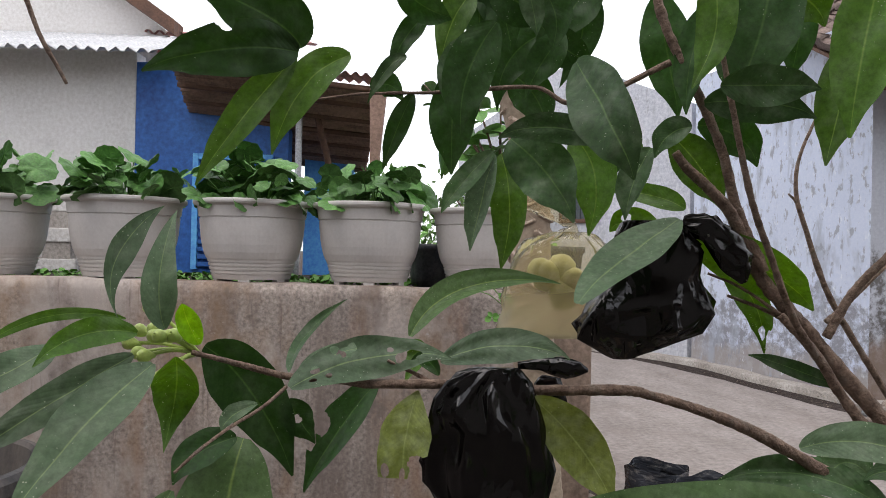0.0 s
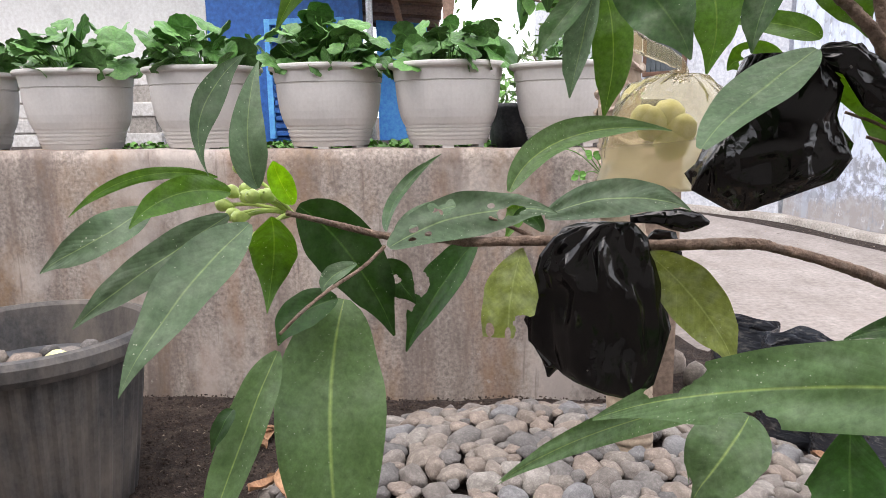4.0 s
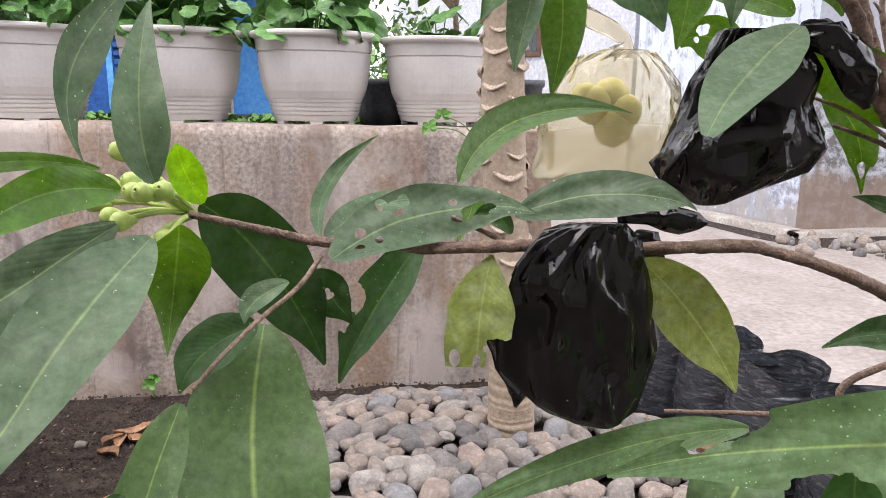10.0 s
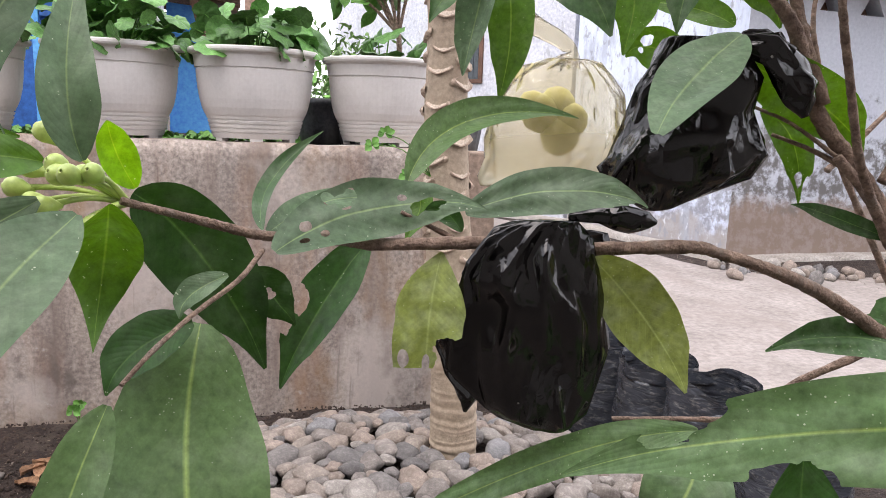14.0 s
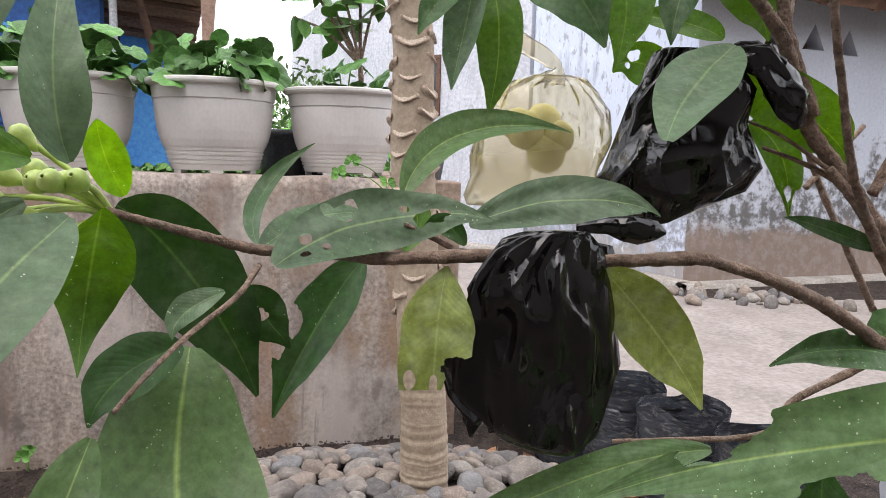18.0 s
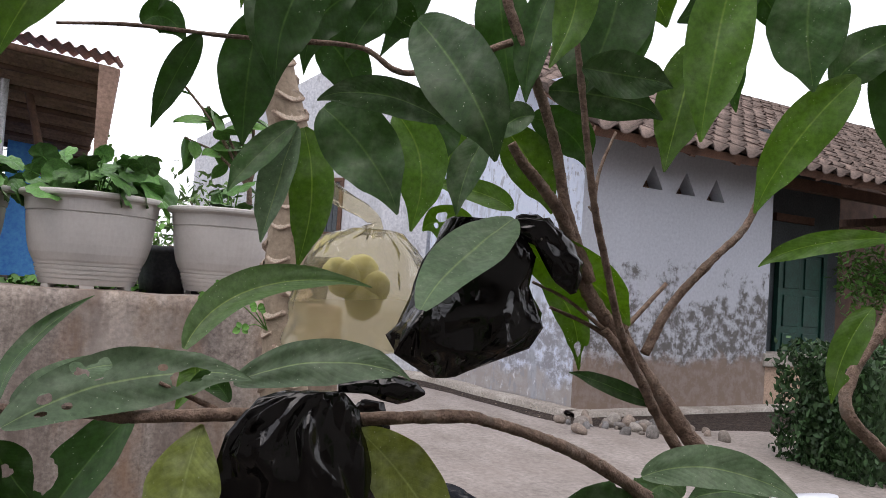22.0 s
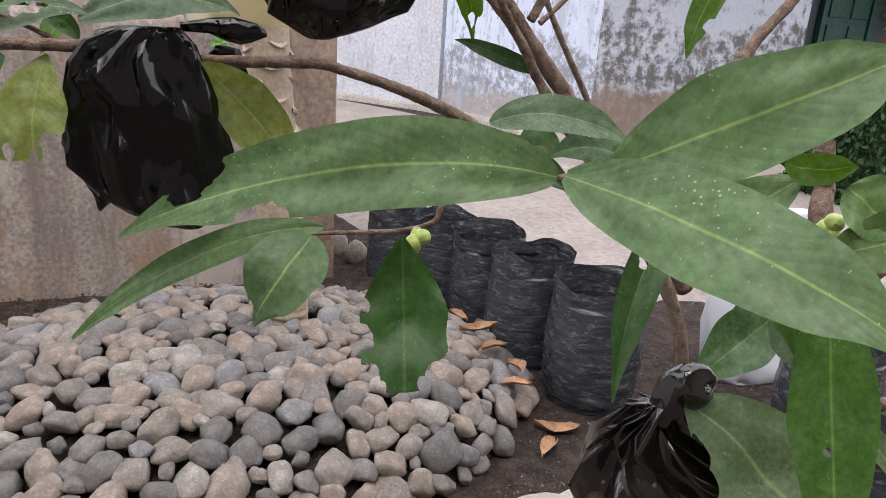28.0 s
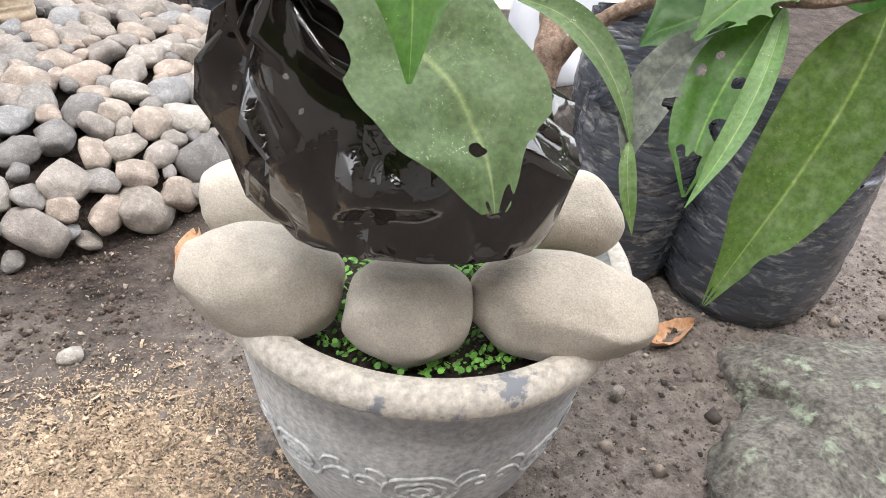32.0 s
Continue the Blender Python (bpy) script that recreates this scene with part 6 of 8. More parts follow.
for _i, (_x, _y, _r, _h) in enumerate(((0.79, 2.66, 0.115, 0.33), (0.90, 2.42, 0.125, 0.34), (0.98, 2.18, 0.125, 0.35), (1.02, 1.93, 0.125, 0.36), (1.10, 1.66, 0.132, 0.36))):
    poly_bag(_x, _y, _r, _h, _i + 1, "black plastic nursery bag with a floppy open rim beside the lane", turn=_i * 47)
poly_bag(1.405, 0.70, 0.152, 0.37, 11, "large black plastic nursery bag of soil with wrinkled sides", turn=20)
poly_bag(1.22, 0.87, 0.115, 0.34, 12, "black plastic nursery bag of soil behind the flower pot", turn=90)
poly_bag(1.60, 1.30, 0.12, 0.32, 13, "black plastic nursery bag of soil by the lane", turn=140)
_wb = thing("white_bag", (1.68, 1.68, 0.0), "white plastic sack standing among the nursery bags", "sack")
part("film", film_bag(bmesh.new(), [(0.02, 0, 0.52, 0.12, 0.03), (0.01, 0, 0.43, 0.14, 0.05), (-0.01, 0, 0.25, 0.16, 0.08), (0, 0, 0.05, 0.155, 0.10), (0, 0, 0.0, 0.14, 0.09)], 21, size=0.09, depth=0.012, gather=0.12, flat=2.4, fine=0.1), WHITEFILM, _wb)
part("rolled_mouth", film_bag(bmesh.new(), [(0.02, 0, 0.535, 0.112, 0.028), (0.02, 0, 0.525, 0.124, 0.036), (0.018, 0, 0.503, 0.129, 0.041), (0.016, 0, 0.492, 0.123, 0.035)], 23, size=0.05, depth=0.004, gather=0.0, flat=2.4, level=True), WHITEFILM, _wb)

# ---------------------------------------------------------------- the tree's pot with stones on it
PX, PY, PZ = 0.630, 0.620, 0.365


def flower_pot():
    t = thing("flower_pot", (PX, PY, 0.0), "dusty grey plastic flower pot with rolled rim and raised roses", "plant pot")
    prof = [(0.140, 0.0), (0.158, 0.03), (0.181, 0.09), (0.200, 0.17), (0.212, 0.25), (0.217, 0.300), (0.222, 0.303), (0.223, 0.318), (0.233, 0.330), (0.2375, 0.345), (0.234, 0.356), (0.222, 0.362), (0.208, 0.356), (0.203, 0.33), (0.198, 0.30)]
    body = part("body", lathe(prof, 120), mat("dusty_pot", (0.46, 0.46, 0.45), (0.33, 0.335, 0.34), 10, 0.75, 0.2, 120, stain=(0.26, 0.27, 0.29), stain_scale=6, stain_at=(0.52, 0.8), grain_amount=0.3), t)
    rim = [(0.2365, 0.331), (0.2405, 0.339), (0.2385, 0.353), (0.227, 0.3645), (0.212, 0.3615)]
    part("rim", lathe(rim, 120), mat("dusty_rim", (0.43, 0.395, 0.345), (0.37, 0.34, 0.30), 5, 0.8, 0.15, 120, stain=(0.17, 0.18, 0.20), stain_scale=11, stain_at=(0.62, 0.66), grain_amount=0.3), t, "pale dusty rolled rim")
    part("soil", lathe([(0.0005, 0.325), (0.1, 0.327), (0.202, 0.322)], 30, 0.008), SOIL, t)
    # raised roses: coiled ridges with curling sprays beside them
    for a0, s in ((-2.02, 1.0), (-2.75, 0.85), (-1.25, 0.85), (-0.5, 1.0), (0.6, 1.0), (1.7, 1.0)):
        bm = bmesh.new()

        def wall_point(u, v):
            z = 0.175 + v
            r = float(np.interp(z, [0.0, 0.03, 0.09, 0.17, 0.25, 0.30], [0.140, 0.158, 0.181, 0.200, 0.212, 0.217])) + 0.0005
            b = a0 + u / 0.2
            return (r * math.cos(b), r * math.sin(b), z)
        for c in range(3):
            rr = (0.011, 0.023, 0.036)[c] * s
            pts = [(*wall_point(rr * math.cos(q) * 1.15, rr * 0.85 * math.sin(q) + 0.002 * math.sin(5 * q + c)), 0.0026) for q in [i * 2 * math.pi / 14 for i in range(15)]]
            tube(pts, 34, 5, 0.0, bm)
        for d in (-1, 1):
            tube([(*wall_point(d * 0.036, 0.0), 0.0022), (*wall_point(d * 0.05, 0.016), 0.0024), (*wall_point(d * 0.066, 0.018), 0.0024), (*wall_point(d * 0.07, 0.006), 0.002), (*wall_point(d * 0.06, 0.004), 0.0018)], 16, 5, 0.0, bm)
            tube([(*wall_point(d * 0.034, 0.016), 0.002), (*wall_point(d * 0.042, 0.032), 0.0024), (*wall_point(d * 0.056, 0.036), 0.002), (*wall_point(d * 0.058, 0.028), 0.0016)], 14, 5, 0.0, bm)
        part("rose_relief", bm, MATS["dusty_pot"], body)


flower_pot()
for _n, (_x, _y, _z, _sx, _sy, _sz, _rz, _tilt) in enumerate((
        (0.432, 0.590, 0.388, 0.086, 0.060, 0.057, -34, 10), (0.541, 0.502, 0.378, 0.069, 0.048, 0.056, -32, -14), (0.688, 0.446, 0.385, 0.103, 0.060, 0.054, -36, 12),
        (0.758, 0.530, 0.420, 0.055, 0.048, 0.062, -30, 30), (0.475, 0.735, 0.375, 0.072, 0.055, 0.060, -20, 0), (0.70, 0.69, 0.36, 0.07, 0.055, 0.05, 20, 0))):
    _o = new("stone", stone_mesh(60 + _n, _sx, _sy, _sz, 0.13, 5, STONE_BIG, 0.40))
    _o.matrix_basis = pose(_x, _y, _z, _tilt, 0, _rz)
    tagged(_o, "smooth tan river stone resting on the rim of the flower pot", "stone", "stones on the flower pot")
weeds("weeds", "tiny bright green weeds on the soil in the flower pot", PX, PY - 0.01, 0.334, 0.185, 0.175, 3400, 0.008)


def rugged(me):
    """Pits and knobs on a weathered boulder."""
    for v in me.vertices:
        v.co += v.normal * (0.016 * noise.noise(v.co * 13) + 0.008 * noise.noise(v.co * 38) + 0.004 * noise.noise(v.co * 85))
    return me


_b = new("boulder", rugged(stone_mesh(90, 0.32, 0.19, 0.15, 0.25, 5, BOULDER)))
_b.matrix_basis = pose(1.36, 0.34, -0.035, 0, 0, -38)
tagged(_b, "half-buried grey boulder with pale green lichen", "boulder")
_b = new("boulder", rugged(stone_mesh(91, 0.22, 0.15, 0.11, 0.25, 5, BOULDER)))
_b.matrix_basis = pose(1.10, 0.29, -0.02, 0, 0, 20)
tagged(_b, "half-buried grey boulder with pale green lichen", "boulder")


def shavings():
    rnd = random.Random(17)
    bm = bmesh.new()
    for i in range(34000):
        x, y = rnd.gauss(0.20, 0.14), rnd.gauss(0.72, 0.10)
        L, W = rnd.uniform(0.0008, 0.0034), rnd.uniform(0.0004, 0.0012)
        if rnd.random() < 0.035:
            L, W = L * 2.6, W * 2.6
        d = Euler((rnd.uniform(-0.5, 0.5), rnd.uniform(-0.5, 0.5), rnd.uniform(0, 6.28))).to_matrix()
        r = min(1, math.hypot((x - 0.20) / 0.26, (y - 0.72) / 0.2))
        p = Vector((x, y, soil_height(x, y) + 0.0015 + rnd.uniform(0, 0.007) * (1 - r)))
        bm.faces.new([bm.verts.new(p + d @ Vector(q)) for q in ((-L, -W, 0), (0, -W, 0.001), (L, -W, 0), (L, W, 0), (0, W, 0.001), (-L, W, 0))])
    tagged(part("wood_shavings", bm, CHIP), "pale wood shavings strewn on the soil before the pot", "wood shavings", kind="stuff")


shavings()


def dry_leaf_mesh(seed):
    bm = bmesh.new()
    rows = []
    for j in range(21):
        v = j / 20
        w = 0.023 * math.sin(math.pi * min(1, v * 0.96 + 0.03) ** 0.85) ** 0.85
        row = []
        for i in range(11):
            u = i / 5 - 1
            curl = 0.016 * abs(u) ** 1.5 * (1 + 0.6 * noise.noise(Vector((v * 2, u, seed * 3.3)))) + 0.010 * math.sin(v * 3.4 + seed) + 0.004 * noise.noise(Vector((v * 7, u * 3, seed)))
            row.append(bm.verts.new((u * w * (1 + 0.12 * noise.noise(Vector((v * 5, u, seed)))) + 0.006 * math.sin(v * 2.5 + seed), 0.11 * (v - 0.5), curl + 0.006)))
        rows.append(row)
    for a, b in zip(rows, rows[1:]):
        for i in range(10):
            bm.faces.new((a[i], a[i + 1], b[i + 1], b[i]))
    return mesh_of(bm, "dry_leaf", DRYLEAF)


_dl = [dry_leaf_mesh(i) for i in range(4)]
for _i, (_x, _y) in enumerate(((0.55, 1.17), (0.50, 1.10), (0.46, 1.16), (0.66, 1.16), (0.82, 1.72), (0.86, 1.66), (0.80, 1.80), (0.90, 2.02), (0.84, 2.06), (0.78, 2.20), (0.88, 1.95), (0.92, 1.50), (0.86, 1.42), (0.9, 1.22),
                              (-0.62, 1.92), (-0.55, 1.98), (-0.7, 2.0), (-0.58, 1.83), (-0.64, 1.70), (1.15, 0.62), (0.94, 1.35), (-0.9, 2.2), (0.6, 2.42), (0.74, 2.36), (0.83, 1.58), (-0.91, 2.29), (-0.83, 2.28), (-0.87, 2.35), (-0.88, 2.27), (-0.74, 1.97), (-0.74, 1.82))):
    _o = new("dry_leaf", _dl[_i % 4])
    _o.matrix_basis = pose(_x, _y, soil_height(_x, _y) + 0.004 + (heap_height(_x, _y) + 0.03 if heap_height(_x, _y) > 0 else 0), 0, 0, _i * 71) @ Matrix.Scale(0.8 + 0.1 * (_i % 4), 4)
    tagged(_o, "curled brown fallen leaf lying on the ground", "fallen leaf", "fallen leaves")


def litter():
    rnd = random.Random(23)
    bm = bmesh.new()
    for i in range(2000):
        f = rnd.random() * 0.62
        if f < 0.5:
            x, y = rnd.uniform(-1.3, 1.3), rnd.uniform(0.3, 2.55)
        else:
            u = rnd.random()
            x, y = 2.2 + 1.6 * u + rnd.gauss(0, 0.25), 6.6 - 2.2 * u + rnd.gauss(0, 0.2)
        s = rnd.uniform(0.0015, 0.006) * (1 if f < 0.5 else 1.5)
        z = soil_height(x, y) + (0.004 if f < 0.5 else 0.05)
        d = Euler((rnd.uniform(-0.6, 0.6), rnd.uniform(-0.6, 0.6), rnd.uniform(0, 6.28))).to_matrix()
        p = Vector((x, y, z))
        bm.faces.new([bm.verts.new(p + d @ Vector(q) * s) for q in ((-1.3, 0, 0), (0, -0.5, 0.3), (1.3, 0, 0), (0, 0.5, 0.2))])
    tagged(part("litter", bm, mat("straw_bits", (0.30, 0.25, 0.19), (0.17, 0.135, 0.10), 30, 0.9, 0.2, 90, island=0.5)), "scattered bits of straw, twig and grit on the ground", "litter", kind="stuff")


litter()


def grit():
    """Small grit and crumbs of soil, too many to count."""
    rnd = random.Random(31)
    bm = bmesh.new()
    ball = ((1, 0, 0), (0, 1, 0), (-1, 0, 0), (0, -1, 0), (0, 0, 1), (0, 0, -1))
    for i in range(34000):
        x, y = rnd.uniform(-1.4, 1.9), rnd.uniform(0.2, 2.6)
        if rnd.random() < 0.6:
            x, y = rnd.uniform(0.0, 1.8), rnd.uniform(0.2, 1.3)
        s = rnd.uniform(0.0007, 0.003) * (2.4 if rnd.random() < 0.07 else 1)
        if x > 0.85 and y < 0.75 and rnd.random() < 0.12:
            s *= 2.6
        c = Vector((x, y, soil_height(x, y) + s * 0.2))
        turn = Euler((rnd.uniform(0, 6.28), rnd.uniform(0, 6.28), rnd.uniform(0, 6.28))).to_matrix()
        vs = [bm.verts.new(c + turn @ (Vector(q) * (s * rnd.uniform(0.6, 1.15)))) for q in ball]
        for f in ((0, 1, 4), (1, 2, 4), (2, 3, 4), (3, 0, 4), (1, 0, 5), (2, 1, 5), (3, 2, 5), (0, 3, 5)):
            bm.faces.new([vs[k] for k in f])
    tagged(part("grit", bm, mat("grit", (0.17, 0.14, 0.12), (0.085, 0.068, 0.057), 30, 0.95, 0.2, 90, island=0.7)), "crumbs of soil and fine grit on the ground", "grit", kind="stuff")


grit()


def clods():
    """Crumbly lumps of the damp soil by the wall."""
    rnd = random.Random(37)
    bm = bmesh.new()
    ball = ((1, 0, 0), (0, 1, 0), (-1, 0, 0), (0, -1, 0), (0, 0, 1), (0, 0, -1))
    for i in range(16000):
        x, y = rnd.uniform(-1.7, 0.35), rnd.uniform(1.0, WALL_Y - 0.01)
        s = rnd.uniform(0.002, 0.006) * (2.0 if rnd.random() < 0.06 else 1)
        c = Vector((x, y, soil_height(x, y) + s * 0.15))
        turn = Euler((rnd.uniform(0, 6.28), rnd.uniform(0, 6.28), rnd.uniform(0, 6.28))).to_matrix()
        vs = [bm.verts.new(c + turn @ (Vector(q) * (s * rnd.uniform(0.6, 1.15)))) for q in ball]
        for f in ((0, 1, 4), (1, 2, 4), (2, 3, 4), (3, 0, 4), (1, 0, 5), (2, 1, 5), (3, 2, 5), (0, 3, 5)):
            bm.faces.new([vs[k] for k in f])
    tagged(part("soil_clods", bm, mat("soil_clods", (0.075, 0.053, 0.042), (0.035, 0.024, 0.019), 60, 0.95, 0.4, 160, island=0.5)), "dark brown crumbs of damp soil by the wall", "soil", kind="stuff")


clods()
for _i, (_x, _y) in enumerate(((-1.00, 2.27), (-0.71, 1.80), (-0.65, 1.79), (-0.66, 1.74), (-0.60, 1.73), (-0.69, 1.73))):
    _o = new("pebble", stone_mesh(140 + _i, 0.022 + 0.004 * (_i % 3), 0.018, 0.013, 0.2, 3, STONE))
    _o.matrix_basis = pose(_x, _y, soil_height(_x, _y) + 0.008, 0, 0, _i * 50)
    tagged(_o, "loose grey pebble lying on the dark soil", "pebble", "loose pebbles")
_o = new("fallen_fruit", mesh_of(lathe([(0.0005, -0.020), (0.012, -0.017), (0.019, -0.006), (0.020, 0.004), (0.015, 0.014), (0.006, 0.018), (0.0005, 0.0175)], 24), "fallen_fruit", FRUIT))
_o.matrix_basis = pose(-1.437, 2.409, soil_height(-1.437, 2.409) + 0.018, 70, 0, 30)
tagged(_o, "small yellow-green fruit fallen on the soil", "fruit")


def sprig(name, label, root, tips, size, seed):
    """A thin weed: bent stalks that end in small groups of rounded leaflets."""
    rnd = random.Random(seed)
    t = thing(name, root, label, "weed", "sprouting weeds")
    for e in tips:
        e = Vector(e) - Vector(root)
        part("stalk", tube([(0, 0, 0, size * 0.07), (*(e * 0.5 + Vector((0, 0, 0.15 * e.length))), size * 0.055), (*e, size * 0.04)], 8, 6, 0.0), WEED, t)
        for k in range(6):
            a = k * 1.05 + rnd.uniform(-0.3, 0.3)
            d = Vector((math.cos(a), rnd.uniform(-0.5, 0.3), math.sin(a) * 0.55 + 0.15)).normalized()
            sd = d.cross(Vector((0.2, -1, 0.5))).normalized()
            up = sd.cross(d)
            L = size * rnd.uniform(0.7, 1.1)
            bm = bmesh.new()
            rows = [[bm.verts.new(e + d * (L * v) + sd * (0.36 * L * u * w) + up * (0.10 * L * abs(u) - 0.12 * L * v * v)) for u in (-1, -0.5, 0, 0.5, 1)] for v, w in ((0.12, 0.15), (0.3, 0.7), (0.5, 1.0), (0.72, 0.95), (0.9, 0.55), (1.0, 0.12))]
            for p, q in zip(rows, rows[1:]):
                for i in range(4):
                    bm.faces.new((p[i], p[i + 1], q[i + 1], q[i]))
            part("leaflet", bm, WEED, t)


sprig("weed_sprig", "small bright green weed sprouting from the papaya trunk", (0.175, 1.870, 0.931), ((0.143, 1.830, 0.984), (0.027, 1.800, 1.004), (0.057, 1.810, 1.032), (0.110, 1.820, 0.936)), 0.022, 4)
for _x, _y in ((-0.869, 2.586), (0.007, 2.676)):
    sprig("seedling", "tiny green seedling in the soil at the foot of the wall", (_x, _y, soil_height(_x, _y)), ((_x + 0.006, _y, soil_height(_x, _y) + 0.075), (_x - 0.015, _y - 0.01, soil_height(_x, _y) + 0.055)), 0.028, 9)


# ---------------------------------------------------------------- the fruit tree in the flower pot
LL = leaf_mat("leaf_top", (0.096, 0.168, 0.060), (0.30, 0.42, 0.12), 0.44, 0.6, 0.18, 0.07)
LF = leaf_mat("leaf_flecked", (0.092, 0.160, 0.064), (0.29, 0.40, 0.12), 0.46, 0.9, 0.18, 0.09)
LV = leaf_mat("leaf_vivid", (0.040, 0.100, 0.016), (0.14, 0.25, 0.05), 0.42, 0.5, 0.20, 0.05)
LO = leaf_mat("leaf_olive", (0.066, 0.118, 0.028), (0.20, 0.28, 0.08), 0.46, 0.5, 0.16, 0.12)
LD = leaf_mat("leaf_dusty", (0.092, 0.148, 0.078), (0.24, 0.34, 0.14), 0.48, 0.7, 0.15, 0.12)
LM = leaf_mat("leaf_mottled", (0.066, 0.105, 0.040), (0.20, 0.25, 0.10), 0.55, 3.0, 0.12, 0.06)
# LK and LS: the leaf green darkened, shade of backlit leaves in the colour.
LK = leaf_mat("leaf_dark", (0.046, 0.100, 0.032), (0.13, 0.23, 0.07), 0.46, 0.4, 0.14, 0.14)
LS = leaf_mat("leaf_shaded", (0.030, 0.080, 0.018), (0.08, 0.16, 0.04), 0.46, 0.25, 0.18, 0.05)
LU = leaf_mat("leaf_under", (0.078, 0.170, 0.028), (0.22, 0.36, 0.08), 0.48, 0.5, 0.24, 0.10)
LB = leaf_mat("leaf_young", (0.17, 0.38, 0.03), (0.34, 0.50, 0.10), 0.42, 0.2, 0.40, 0.05)
LP = leaf_mat("leaf_pale", (0.215, 0.265, 0.075), (0.34, 0.41, 0.15), 0.52, 1.2, 0.24, 0.22, 0.30)
LW = leaf_mat("leaf_withered", (0.070, 0.076, 0.066), (0.13, 0.13, 0.11), 0.9, 0.2, 0.15, 0.25)

TREE = thing("fruit_tree", (0.0, 0.0, 0.0), "small fruit tree with long leathery leaves growing in the flower pot", "tree")
LEAF_COUNT = [0]


def leaf(base, mid, tip, width, normal, material, cup=0.25, bite=(), wave=0.07, shape=0):
    """One long leaf: midrib from base over mid to tip, folded along it by cup, bitten where bite says (along, across, size)."""
    LEAF_COUNT[0] += 1
    seed = LEAF_COUNT[0] * 1.37
    a, m, c = Vector(base), Vector(mid), Vector(tip)
    k = m * 2 - (a + c) * 0.5
    nrm = Vector(normal).normalized()
    length = (m - a).length + (c - m).length
    ns, nu = (110, 44) if bite else (26, 12)
    bm = bmesh.new()
    uvl = bm.loops.layers.uv.new("UVMap")
    rows = []
    for j in range(ns + 1):
        s = j / ns
        p = a * (1 - s) ** 2 + k * (2 * s * (1 - s)) + c * s * s
        d = ((k - a) * (1 - s) + (c - k) * s).normalized()
        side = d.cross(nrm).normalized()
        up = side.cross(d).normalized()
        p = p - Vector((0, 0, 1)) * (0.10 * width * (max(0.0, s - 0.82) / 0.18) ** 2)
        if shape == 1:
            w = min(1.0, (math.sin(math.pi * min(0.5, s * 0.72)) + 0.04)) * (1 - 0.12 * s)
        elif shape == 2:
            w = math.sin(math.pi * min(1, s * 0.97 + 0.015)) ** 0.62
        elif shape == 3:
            w = math.sin(math.pi * min(1.0, s * 0.99 + 0.005) ** 1.35) ** 1.25 + 0.03 * (1 - s)
        elif shape == 4:
            w = math.sin(math.pi * min(1.0, s * 0.99 + 0.008) ** 0.72) ** 1.05 + 0.02 * (1 - s)
        else:
            w = math.sin(math.pi * min(1.0, (s * 0.985 + 0.008)) ** 0.86) ** 0.66 * (1 - 0.45 * (max(0, s - 0.80) / 0.20) ** 0.8)
        row = []
        for i in range(nu + 1):
            u = 2 * i / nu - 1
            hw = width * 0.5 * w * (1 + 0.07 * noise.noise(Vector((s * 5, (1 if u > 0 else -1) * 3, seed))))
            lift = cup * hw * (abs(u) ** 1.3) + wave * hw * math.sin(s * 9 + seed + (2 if u > 0 else 0)) * abs(u) ** 2
            lift += 0.17 * hw * noise.noise(Vector((s * 4, u * 1.5, seed + 9)))
            lift += 0.0010 * hw * math.cos(s * 16 * 2 * math.pi - abs(u) * 11) * (0.2 + abs(u)) * (1 - abs(u)) * 2
            v = bm.verts.new(p + side * (u * hw) + up * lift)
            row.append((v, (i / nu, s)))
        rows.append(row)
    if bite:
        def left_over(j, i):
            s, u = j / ns, 2 * i / nu - 1
            rag = 1 + 0.40 * noise.noise(Vector((s * 12, u * 4, seed))) + 0.16 * noise.noise(Vector((s * 34, u * 9, seed)))
            return min(math.hypot(s - b[0], (u - b[1]) * width * 0.5 / length) - b[2] * rag for b in bite)
        g = [[left_over(j, i) for i in range(nu + 1)] for j in range(ns + 1)]
        move = []
        for j in range(ns + 1):
            for i in range(nu + 1):
                if g[j][i] < 0:
                    near = [(jj, ii) for jj in (j - 1, j, j + 1) for ii in (i - 1, i, i + 1) if 0 <= jj <= ns and 0 <= ii <= nu and g[jj][ii] >= 0]
                    if near:
                        here = rows[j][i][0].co
                        move.append((rows[j][i][0], sum((here.lerp(rows[a][b][0].co, -g[j][i] / (g[a][b] - g[j][i])) for a, b in near), Vector()) / len(near)))
        for v, co in move:
            v.co = co
    for j in range(ns):
        for i in range(nu):
            q = (rows[j][i], rows[j][i + 1], rows[j + 1][i + 1], rows[j + 1][i])
            if bite:
                if max(g[j][i], g[j][i + 1], g[j + 1][i], g[j + 1][i + 1]) < 0:
                    continue
            f = bm.faces.new([v for v, _ in q])
            for lp, (_, t) in zip(f.loops, q):
                lp[uvl].uv = t
    if bite:
        bmesh.ops.delete(bm, geom=[v for v in bm.verts if not v.link_faces], context="VERTS")
    ob = part("leaf", bm, material, TREE)
    return ob


